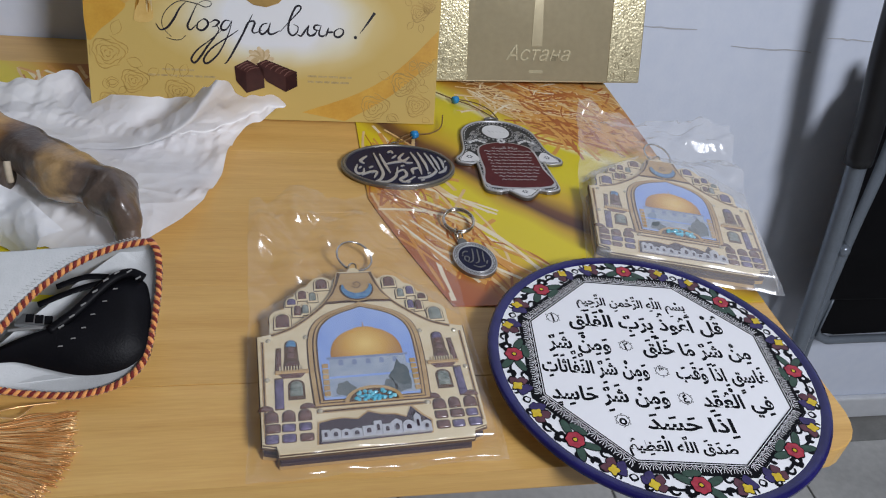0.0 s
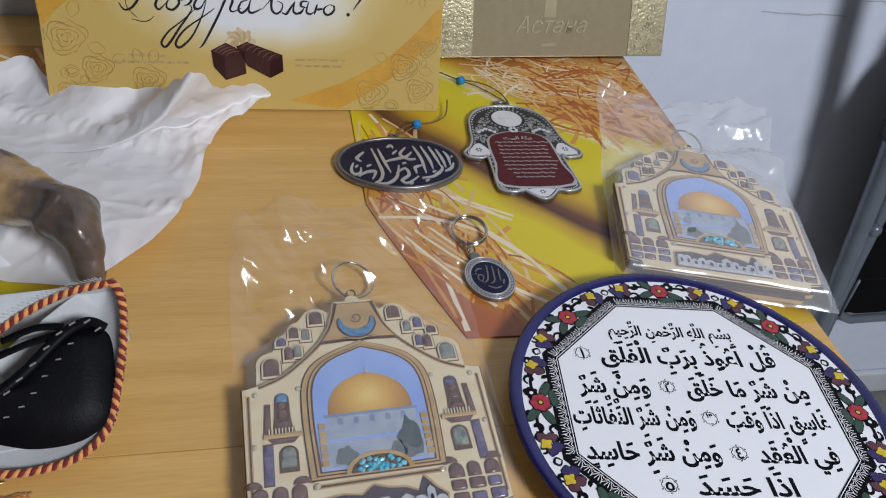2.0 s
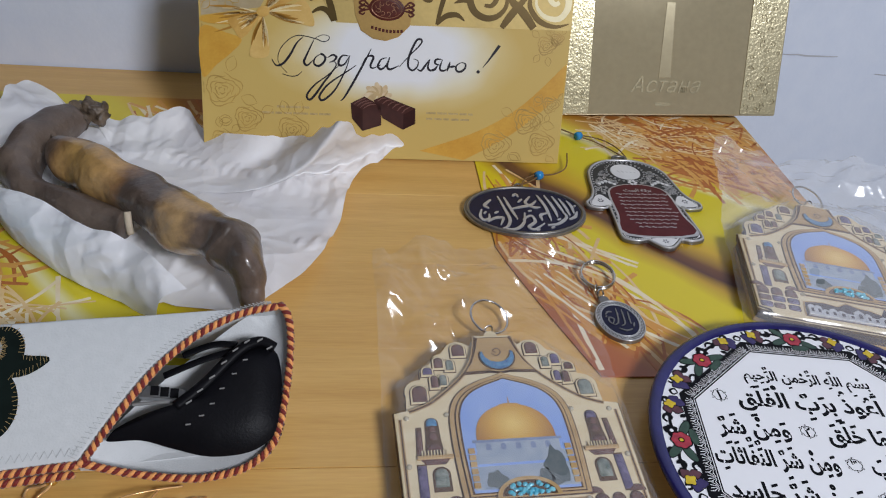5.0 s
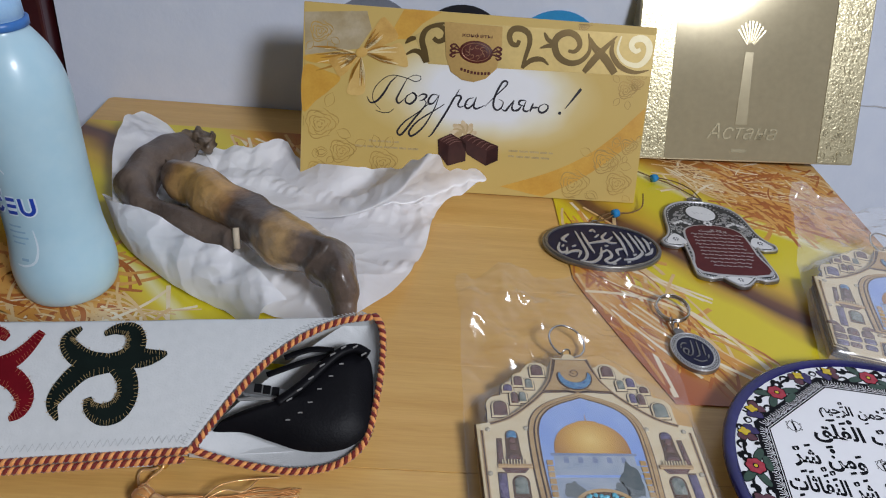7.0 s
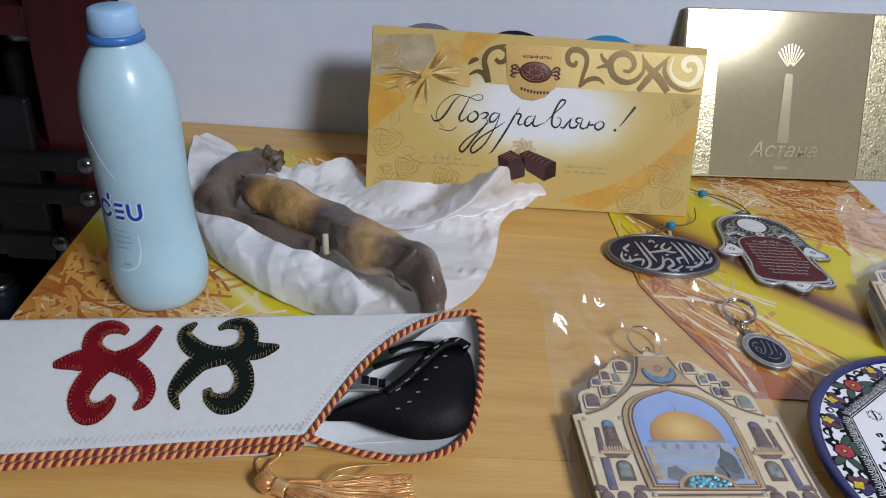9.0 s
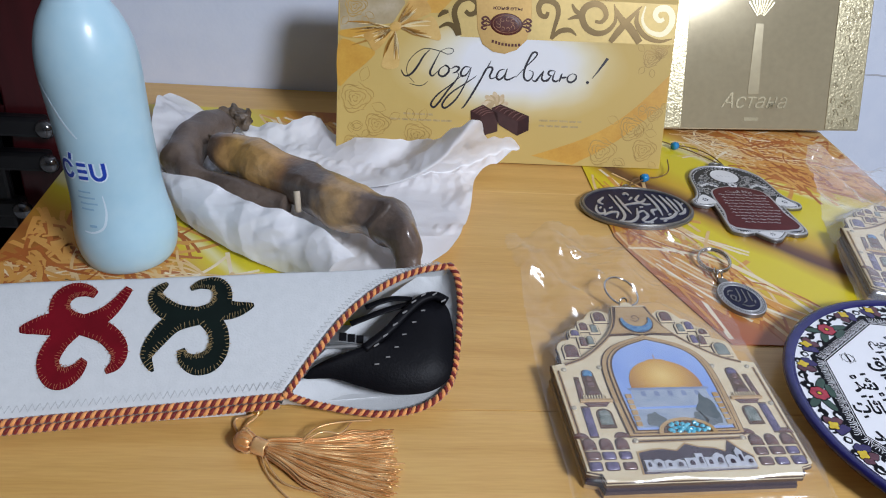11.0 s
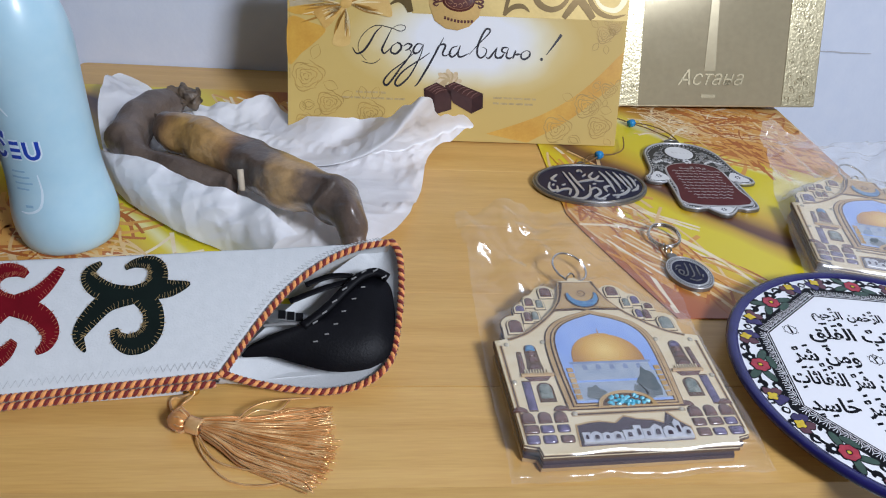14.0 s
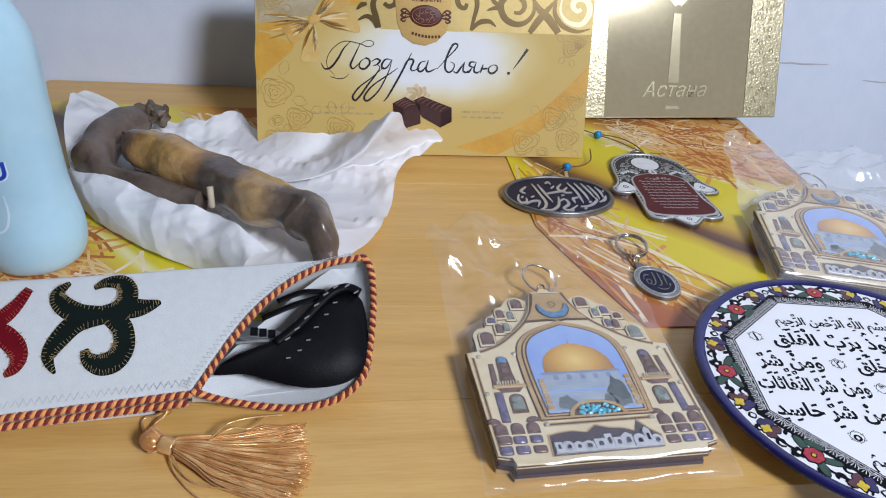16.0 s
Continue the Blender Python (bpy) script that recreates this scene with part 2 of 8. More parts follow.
X0, X1, Y0, Y1, TOP = -2.2, 2.4, -4.2, 0.54, 2.62
WX = -0.452          # the plaster wall ends here; the cabinet stands in the recess beyond
structure("wall_north", box(B(), WX, Y1, FLOOR, X1, Y1 + 0.42, TOP), M_WALL, "bluish white painted plaster wall behind the table", "wall")
structure("wall_recess", box(B(), X0, Y1 + 0.42, FLOOR, X1, Y1 + 0.54, TOP), M_WALL, "plain white painted wall of the recess", "wall")
# Added out of view: three walls and the ceiling that shape the fill light.
structure("unseen_wall_south", box(B(), X0, Y0 - 0.12, FLOOR, X1, Y0, TOP), M_WALL2, "unseen dark beige wall, added to close the room and dim bounced light", "wall")
structure("unseen_wall_west", box(B(), X0 - 0.12, Y0, FLOOR, X0, Y1 + 0.42, TOP), M_WALL2, "unseen dark beige side wall, added to dim bounced light", "wall")
structure("unseen_wall_east", box(B(), X1, Y0, FLOOR, X1 + 0.12, Y1 + 0.42, TOP), M_WALL2, "unseen dark beige side wall, added to dim bounced light", "wall")
structure("ceiling", box(B(), X0, Y0, TOP, X1, Y1 + 0.42, TOP + 0.1), M_CEIL, "unseen grey ceiling, added to bounce a little lamp light", "ceiling")
floor = structure("floor", box(B(), X0, Y0, FLOOR - 0.1, X1, Y1 + 0.42, FLOOR - 0.004), M_GROUT, "pale grey stone tile floor with dark joints", "floor")
structure("baseboard", box(B(), 0.31, Y1 - 0.012, FLOOR, X1, Y1 - 0.001, FLOOR + 0.05, 0.003), M_BASE, "pale painted baseboard along the wall", "baseboard")
# Added fixture and rod above the area lights; unseen, its form is invented.
lamp = thing("added_hanging_lamp", pose(0.86, -1.28, 2.37), "unseen round white hanging lamp, added to carry the area light", "lamp")
part("added_lamp_rod", tube(B(), [(0, 0, 0.0), (0, 0, 0.25)], 0.008, 12, 1, smooth=False), M_TUBE, lamp, smooth=True)
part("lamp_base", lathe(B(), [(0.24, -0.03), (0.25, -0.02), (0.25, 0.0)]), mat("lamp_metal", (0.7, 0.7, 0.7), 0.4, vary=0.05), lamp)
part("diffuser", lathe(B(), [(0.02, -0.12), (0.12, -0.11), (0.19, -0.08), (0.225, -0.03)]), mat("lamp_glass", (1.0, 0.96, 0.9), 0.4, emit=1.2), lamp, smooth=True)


def wall_mark(cx, cz, w, h):
    bm = B()
    rnd = random.Random(int(cx * 1000))
    pts = [(cx - w / 2 + w * k / 9, cz + rnd.uniform(-h, h)) for k in range(10)]
    stroke(bm, pts, 0.0006, 0.0008, 0, 0.0003, 2, 0.0016)
    bm.transform(Matrix.Translation((0, Y1 - 0.0005, 0)) @ Matrix.Rotation(radians(90), 4, "X"))
    tagged(part("wall_scratch", bm, M_PENCIL), "thin grey scratch in the white wall paint", "scratch", kind="structure")


wall_mark(0.523, 0.7825, 0.105, 0.001)
wall_mark(0.388, 0.80, 0.066, 0.0006)
wall_mark(0.62, 0.80, 0.06, 0.001)

for cx, cz, r, c, word in ((-0.146, 0.826, 0.046, (0.20, 0.22, 0.27), "grey"), (-0.058, 0.825, 0.046, (0.012, 0.013, 0.02), "black"), (0.036, 0.826, 0.047, (0.035, 0.30, 0.62), "bright blue")):
    bm = prism(B(), ellipse(0, 0, r, r, 40), 0.0006, 0.0022, 0.0004)
    ob = part("wall_disc", bm, mat("disc_" + word.replace(" ", "_"), c, 0.5, vary=0.1, scale=50))
    ob.matrix_world = pose(cx, Y1, cz, 90, 0, 0)
    tagged(ob, "flat round " + word + " disc fixed on the white wall", "disc", "discs on the wall")


# ---- table ----
TX0, TX1, TD = -0.412, 0.306, 0.54
table = thing("table", pose(0, 0, FLOOR), "small light beech wooden table against the wall", "table")
TZ = T - FLOOR


def rounded_rect(x0, y0, x1, y1, radii, n=6):
    pts = []
    for (cx, cy, a0), r in zip(((x1, y0, -90), (x1, y1, 0), (x0, y1, 90), (x0, y0, 180)), radii):
        if r <= 0:
            pts.append((cx, cy))
            continue
        ox, oy = cx + (-r if cx == x1 else r), cy + (r if cy == y0 else -r)
        for k in range(n + 1):
            a = radians(a0 + 90 * k / n)
            pts.append((ox + r * math.cos(a), oy + r * math.sin(a)))
    return pts


cuts = [0.0, 0.070, 0.157, 0.2415, 0.330, 0.436, TD - 0.002]
for i, (a, b) in enumerate(zip(cuts, cuts[1:])):
    r = [0.028, 0, 0, 0.028] if i == 0 else [0.0, 0.006, 0.006, 0] if i == 5 else [0] * 4
    part("board", prism(B(), rounded_rect(TX0, a + 0.00003, TX1, b - 0.00003, r), TZ - 0.017, TZ, 0.00015 if i else 0.0008), M_WOOD, table)
bm = B()
box(bm, TX0 + 0.05, 0.04, TZ - 0.075, TX1 - 0.05, 0.056, TZ - 0.0175)
part("apron", bm, M_WOODE, table)
bm = B()
box(bm, TX0 + 0.05, TD - 0.056, TZ - 0.075, TX1 - 0.05, TD - 0.04, TZ - 0.0175)
part("apron", bm, M_WOODE, table)
for x in (TX0 + 0.025, TX1 - 0.065):
    for y in (0.02, TD - 0.06):
        part("leg", box(B(), x, y, 0, x + 0.04, y + 0.04, TZ - 0.0175, 0.004), M_WOODE, table)


# ---- cabinet in the recess beside the table ----
CX, CY = -1.06, 0.52
cab = thing("cabinet", pose(CX, CY, FLOOR), "dark mahogany open shelf cabinet crowded with small things", "cabinet")
W, D, Hh = 0.604, 0.40, 1.7
part("side_panel", box(B(), W - 0.082, 0.0, 0, W, D, Hh, 0.003), M_CABINET, cab)
part("side_panel", box(B(), 0, 0.0, 0, 0.036, D, Hh, 0.003), M_CABINET, cab)
part("back_panel", box(B(), 0.036, D - 0.01, 0, W - 0.082, D, Hh), M_CABINET, cab)
for z in (0.03, 0.30, 0.46, 0.585, 0.725, 1.02, 1.35, Hh - 0.02):
    wide = z in (0.725,)
    part("shelf", box(B(), 0.0365, 0.004, z - (0.012 if wide else 0), W - 0.0825, D - 0.0105, z + 0.018, 0.002), M_CABINET, cab)


M_CHROME = mat("dark_chrome_knob", (0.20, 0.20, 0.21), 0.15, metal=0.9, vary=0.1, scale=60)
for x1, z1, x0 in ((-0.494, 0.708, -0.66), (-0.497, 0.669, -0.66), (-0.535, 0.612, -0.70)):
    rail = part("rail", box(B(), x0 - CX, -0.016, z1 - 0.011 - FLOOR, x1 - CX, 0.0, z1 + 0.011 - FLOOR, 0.004), M_BLACK, cab, "black plastic rail with a shiny round knob")
    bm = B()
    bmesh.ops.create_uvsphere(bm, u_segments=18, v_segments=12, radius=0.0105, matrix=Matrix.Translation((x1 - CX, -0.016, z1 - FLOOR)) @ Matrix.Diagonal((1, 0.8, 1, 1)))
    part("knob", bm, M_CHROME, rail, smooth=True)
part("bracket", box(B(), -0.60 - CX, -0.012, 0.585 - FLOOR, -0.545 - CX, 0.0, 0.775 - FLOOR, 0.004), M_BLACK, cab)


def text_bm(body, width, height=None, shear=0.0, bold=0.0, depth=0.0002, res=3):
    """Letters of the built-in font as a mesh, left bottom at the origin, scaled to a width."""
    c = bpy.data.curves.new("letters", "FONT")
    c.body, c.shear, c.offset, c.resolution_u = body, shear, bold, res
    ob = bpy.data.objects.new("letters", c)
    scene.collection.objects.link(ob)
    bpy.context.view_layer.update()
    me = bpy.data.meshes.new_from_object(ob)
    bm = B()
    bm.from_mesh(me)
    bpy.data.objects.remove(ob)
    bpy.data.curves.remove(c)
    bpy.data.meshes.remove(me)
    xs = [v.co.x for v in bm.verts]
    ys = [v.co.y for v in bm.verts]
    s = width / (max(xs) - min(xs))
    sy = s if height is None else height / (max(ys) - min(ys))
    for v in bm.verts:
        v.co = ((v.co.x - min(xs)) * s, v.co.y * sy, depth)
    return bm


# ---- printed place mats ----
M_STRAW = mat("print_pale_straw", (0.78, 0.60, 0.34), 0.35, second=(0.68, 0.42, 0.16), scale=25)
M_STRAW_O = mat("print_orange_straw", (0.62, 0.27, 0.05), 0.35, second=(0.70, 0.38, 0.10), scale=25)
M_STRAW_R = mat("print_rust_straw", (0.36, 0.09, 0.02), 0.35, second=(0.50, 0.17, 0.04), scale=25)
M_STRAW_W = mat("print_white_straw", (0.85, 0.78, 0.62), 0.35, second=(0.80, 0.62, 0.36), scale=25)


def mat_print():
    """Glossy print of a yellow fruit with a brown seam among straw, across the sheet's diagonal."""
    m = mat("mat_print", (0.7, 0.5, 0.03), 0.28, coat=0.2)
    nt = m.node_tree
    n, l = nt.nodes, nt.links
    tc = n.new("ShaderNodeTexCoord")
    nz = n.new("ShaderNodeTexNoise")
    nz.inputs["Scale"].default_value, nz.inputs["Detail"].default_value = 9, 2
    l.new(tc.outputs["Object"], nz.inputs["Vector"])
    dot = n.new("ShaderNodeVectorMath")
    dot.operation = "DOT_PRODUCT"
    dot.inputs[1].default_value = (0.70, 0.714, 0)
    l.new(tc.outputs["Object"], dot.inputs[0])
    # bend the bands
    sep = n.new("ShaderNodeSeparateXYZ")
    l.new(tc.outputs["Object"], sep.inputs[0])
    sq = n.new("ShaderNodeMath")
    sq.operation = "MULTIPLY"
    l.new(sep.outputs[0], sq.inputs[0])
    l.new(sep.outputs[0], sq.inputs[1])
    k = n.new("ShaderNodeMath")
    k.operation = "MULTIPLY_ADD"
    l.new(sq.outputs[0], k.inputs[0])
    k.inputs[1].default_value = -1.3
    l.new(dot.outputs["Value"], k.inputs[2])
    j = n.new("ShaderNodeMath")
    j.operation = "MULTIPLY_ADD"
    l.new(nz.outputs["Fac"], j.inputs[0])
    j.inputs[1].default_value = 0.035
    l.new(k.outputs[0], j.inputs[2])
    mr = n.new("ShaderNodeMapRange")
    mr.inputs[1].default_value, mr.inputs[2].default_value = -0.20, 0.22
    l.new(j.outputs[0], mr.inputs[0])
    r = n.new("ShaderNodeValToRGB")
    e = r.color_ramp.elements
    stops = [(0.0, (0.36, 0.09, 0.035)), (0.10, (0.42, 0.13, 0.04)), (0.19, (0.66, 0.34, 0.03)), (0.25, (0.70, 0.55, 0.015)), (0.35, (0.72, 0.58, 0.012)), (0.385, (0.55, 0.33, 0.02)), (0.41, (0.10, 0.035, 0.02)), (0.435, (0.16, 0.06, 0.02)),
             (0.48, (0.62, 0.38, 0.02)), (0.54, (0.70, 0.57, 0.012)), (0.635, (0.70, 0.58, 0.015)), (0.655, (0.82, 0.75, 0.40)), (0.675, (0.72, 0.56, 0.03)), (0.72, (0.55, 0.28, 0.03)), (0.78, (0.30, 0.10, 0.02)), (0.88, (0.55, 0.24, 0.05)), (1.0, (0.72, 0.50, 0.20))]
    e[0].position, e[0].color = 0.0, (*stops[0][1], 1)
    e[1].position, e[1].color = 1.0, (*stops[-1][1], 1)
    for p, c in stops[1:-1]:
        e.new(p).color = (*c, 1)
    l.new(mr.outputs[0], r.inputs[0])
    l.new(r.outputs[0], n["Principled BSDF"].inputs["Base Color"])
    return m


M_MAT = mat_print()


def place_mat(m, label, seed):
    """A thin sheet 0.278 x 0.358 with one clipped corner, printed with straw."""
    w, h = 0.139, 0.179
    th = thing("place_mat", m, label, "place mat", "place mats on the table")
    rnd = random.Random(seed)
    outline = [(w, -h), (w, h), (-w, h), (-w, -0.05)] + [(-w + 0.0455 * (k / 6) ** 1.1, -0.05 - 0.129 * k / 6) for k in range(1, 7)]
    part("sheet", prism(B(), outline, 0.0, 0.0009), M_MAT, th)

    def inside(x, y):
        edge = -w + (0.0455 * ((-0.05 - y) / 0.129) ** 1.1 if y < -0.05 else 0)
        return edge + 0.001 < x < w - 0.001 and abs(y) < h - 0.001

    def straws(name, material, count, pick, turn, spread, length, width):
        bm = B()
        done = 0
        while done < count:
            x, y = pick()
            a = turn + rnd.gauss(0, spread)
            L = rnd.uniform(*length)
            bend = rnd.uniform(-0.18, 0.18) * L
            pts = []
            for k in range(5):
                s = k / 4 - 0.5
                pts.append((x + math.cos(a) * L * s - math.sin(a) * bend * (1 - 4 * s * s), y + math.sin(a) * L * s + math.cos(a) * bend * (1 - 4 * s * s)))
            if all(inside(*p) for p in pts):
                stroke(bm, pts, width * rnd.uniform(0.5, 1), width * rnd.uniform(0.3, 0.8), 0.0009 + rnd.uniform(0.00001, 0.0001), 0.00008, 2)
            done += 1
        tagged(part(name, bm, material, th), kind="stuff")

    far = lambda: (rnd.uniform(-0.02, 0.135), rnd.uniform(0.10, 0.176))
    far2 = lambda: (rnd.uniform(0.03, 0.135), rnd.uniform(0.045, 0.17))
    near = lambda: (lambda y: (rnd.uniform(-0.135, -0.085 + max(0, -0.06 - y) * 0.75), y))(rnd.uniform(-0.176, 0.02))
    straws("rust_straw_print", M_STRAW_R, 150, far2, 2.3, 0.8, (0.03, 0.07), 0.0042)
    straws("orange_straw_print", M_STRAW_O, 170, far2, 2.5, 0.7, (0.03, 0.09), 0.0048)
    straws("pale_straw_print", M_STRAW, 130, far, 2.6, 0.6, (0.03, 0.08), 0.0028)
    straws("white_straw_print", M_STRAW_W, 40, far, 2.9, 0.8, (0.02, 0.06), 0.0032)
    straws("orange_straw_print", M_STRAW_O, 90, near, 2.05, 0.35, (0.05, 0.12), 0.0050)
    straws("rust_straw_print", M_STRAW_R, 90, near, 1.9, 0.4, (0.03, 0.08), 0.0026)
    straws("pale_straw_print", M_STRAW, 60, near, 2.2, 0.35, (0.06, 0.14), 0.0040)
    straws("white_straw_print", M_STRAW_W, 30, near, 2.35, 0.3, (0.06, 0.14), 0.0038)
    return th


place_mat(pose(0.166, 0.311, T + 0.0003), "glossy printed yellow place mat with straw pattern on the table", 3)
place_mat(pose(-0.272, 0.300, T + 0.0003, 0, 0, 180), "glossy printed yellow place mat under the bottle and paper", 3)
TM = T + 0.0013     # top of a mat


# ---- chocolate box ----
M_CARD = mat("box_card", (0.60, 0.42, 0.13), 0.4, second=(0.55, 0.37, 0.10), scale=30)
M_RIB = mat("ribbon_print", (0.66, 0.38, 0.06), 0.33, second=(0.58, 0.30, 0.04), scale=45, coat=0.2)
M_RIBD = mat("ribbon_dark_print", (0.45, 0.22, 0.03), 0.33, vary=0.2, scale=60)
M_GOLDP = mat("gold_foil_print", (0.56, 0.41, 0.14), 0.42, metal=0.25, vary=0.12, scale=25, rvary=0.06)
M_DARKF = mat("dark_mirror_foil", (0.16, 0.105, 0.035), 0.3, metal=0.5, vary=0.25, scale=20)
M_CREAM = mat("cream_foil", (0.72, 0.64, 0.40), 0.4, metal=0.2, vary=0.1, scale=30)
M_INK = mat("dark_ink", (0.025, 0.022, 0.03), 0.3, vary=0.2, scale=200)
M_CHOC = mat("chocolate_print", (0.040, 0.010, 0.008), 0.3, second=(0.025, 0.006, 0.006), scale=120)
M_CHOC2 = mat("chocolate_side_print", (0.062, 0.020, 0.016), 0.35, vary=0.25, scale=120)
M_SEAL = mat("brown_seal_print", (0.10, 0.018, 0.010), 0.3, vary=0.3, scale=150)
M_LINE = mat("brown_line_print", (0.52, 0.33, 0.08), 0.4, vary=0.25, scale=60)
M_BARS = mat("pale_brown_print", (0.56, 0.41, 0.17), 0.4, vary=0.35, scale=300)
M_PETAL = mat("pale_flower_print", (0.72, 0.60, 0.40), 0.4, second=(0.55, 0.40, 0.22), scale=150)
M_GREYP = mat("grey_corner_print", (0.34, 0.25, 0.11), 0.35, second=(0.52, 0.44, 0.30), scale=38)
M_BOW = mat("bow_print", (0.66, 0.41, 0.11), 0.4, second=(0.52, 0.29, 0.06), scale=70)
M_BOWL = mat("pale_bow_print", (0.70, 0.48, 0.16), 0.4, second=(0.60, 0.37, 0.10), scale=60)
M_BOWH = mat("bow_light_print", (0.84, 0.68, 0.36), 0.33, vary=0.1, scale=60)
M_MEDAL = mat("bronze_foil_print", (0.56, 0.36, 0.12), 0.30, metal=0.4, vary=0.12, scale=40)
M_SEALL = mat("brown_relief_print", (0.34, 0.17, 0.09), 0.3, metal=0.3, vary=0.2, scale=150)
M_CHOC3 = mat("chocolate_top_print", (0.070, 0.024, 0.020), 0.28, second=(0.045, 0.014, 0.010), scale=140)
M_CHOCL = mat("chocolate_light_print", (0.19, 0.09, 0.075), 0.3, vary=0.2, scale=150)
M_PETALD = mat("tan_flower_print", (0.58, 0.42, 0.21), 0.4, vary=0.2, scale=150)


def glow_card():
    m = mat("box_front_print", (0.7, 0.5, 0.1), 0.5, coat=0.06, spec=0.35)
    nt = m.node_tree
    n, l = nt.nodes, nt.links
    tc, mp, ln = n.new("ShaderNodeTexCoord"), n.new("ShaderNodeMapping"), n.new("ShaderNodeVectorMath")
    mp.inputs["Location"].default_value = (-0.153 * 8.2, -0.086 * 17, 0)
    mp.inputs["Scale"].default_value = (8.2, 17.0, 0)
    ln.operation = "LENGTH"
    l.new(tc.outputs["Object"], mp.inputs[0])
    l.new(mp.outputs[0], ln.inputs[0])
    nz, ad = n.new("ShaderNodeTexNoise"), n.new("ShaderNodeMath")
    nz.inputs["Scale"].default_value = 22
    ad.operation = "MULTIPLY_ADD"
    l.new(tc.outputs["Object"], nz.inputs[0])
    l.new(nz.outputs["Fac"], ad.inputs[0])
    ad.inputs[1].default_value = 0.25
    l.new(ln.outputs["Value"], ad.inputs[2])
    r = n.new("ShaderNodeValToRGB")
    e = r.color_ramp.elements
    e[0].position, e[0].color = 0.50, (0.76, 0.77, 0.79, 1)
    e[1].position, e[1].color = 1.0, (0.58, 0.41, 0.12, 1)
    e.new(0.66).color = (0.72, 0.67, 0.49, 1)
    e.new(0.82).color = (0.64, 0.50, 0.21, 1)
    l.new(ad.outputs[0], r.inputs[0])
    l.new(r.outputs[0], n["Principled BSDF"].inputs["Base Color"])
    return m


BW, BH, BD = 0.2946, 0.1506, 0.030
mm_ = lambda *a: [(x / 1000, y / 1000) for x, y in a]

# pen strokes of the greeting, letter by letter, in millimetres on the box front
LETTERS = [
    ([(62.5, 66.4), (69.3, 64.8), (74.4, 65.6), (78.3, 68.9)], [(66.6, 67.2), (60.0, 74.9), (60.5, 83.5), (66.2, 91.4), (75.0, 96.4), (87.9, 94.7), (94.1, 92.6), (98.6, 93.9), (98.9, 96.9), (93.8, 97.6), (87.9, 94.7)],
     [(79.1, 95.7), (73.9, 90.3), (69.3, 82.0), (63.6, 74.6), (58.1, 72.7), (54.7, 77.6)], [(87.9, 94.7), (82.0, 82.3), (79.8, 76.6), (82.1, 73.7), (86.9, 78.1)]),
    ([(92.7, 83.0), (88.3, 79.7), (87.6, 75.1), (91.8, 73.8), (96.1, 78.2), (95.3, 82.1), (92.7, 83.0), (98.0, 80.3)],),
    ([(98.0, 80.3), (101.9, 82.6), (105.1, 81.3), (102.8, 78.1), (99.3, 76.8)], [(102.8, 78.1), (105.0, 75.2), (101.8, 69.4), (95.7, 61.4), (88.7, 51.2), (84.3, 46.8), (82.0, 50.3), (87.7, 58.3), (97.5, 66.1), (108.6, 75.9)]),
    ([(114.7, 82.4), (110.1, 82.6), (106.9, 78.3), (107.6, 74.8), (111.6, 76.1), (115.3, 82.4)], [(115.7, 82.9), (112.5, 71.6), (104.8, 56.3), (97.1, 48.2), (93.1, 46.9), (92.3, 50.9), (99.4, 60.1), (115.1, 71.3), (120.9, 75.7)]),
    ([(132.6, 89.0), (127.8, 79.2), (120.2, 64.5), (112.0, 50.1), (108.6, 46.8)], [(124.2, 72.8), (128.2, 81.2), (132.6, 83.5), (134.3, 81.6), (132.2, 75.9), (134.2, 73.8), (140.3, 76.6)]),
    ([(145.1, 82.5), (140.4, 80.7), (138.2, 75.5), (140.8, 73.2), (145.0, 76.9), (147.0, 82.6)], [(147.5, 83.1), (145.6, 75.4), (148.4, 73.5), (155.2, 76.8)]),
    ([(155.3, 75.8), (163.2, 84.9), (171.6, 94.0), (172.3, 97.6), (168.3, 96.8), (163.2, 85.4), (162.4, 76.8), (165.8, 73.4), (169.6, 76.2), (170.3, 80.8), (166.5, 82.6)],),
    ([(169.8, 74.7), (173.0, 73.4), (176.2, 77.6), (179.8, 82.9)], [(179.8, 82.9), (178.4, 76.3), (180.7, 73.9), (183.6, 75.6)]),
    ([(190.1, 83.1), (188.2, 75.9), (191.0, 74.0), (193.9, 75.7)], [(189.6, 83.1), (185.0, 82.8), (184.2, 79.7), (188.5, 78.4)], [(186.4, 78.3), (183.7, 74.6), (180.2, 73.8)]),
    ([(196.4, 81.5), (194.1, 73.7)], [(195.3, 77.3), (200.9, 78.2)], [(205.7, 81.5), (201.8, 78.8), (201.7, 75.2), (204.9, 73.9), (208.7, 76.7), (208.9, 80.2), (205.7, 81.5)]),
]
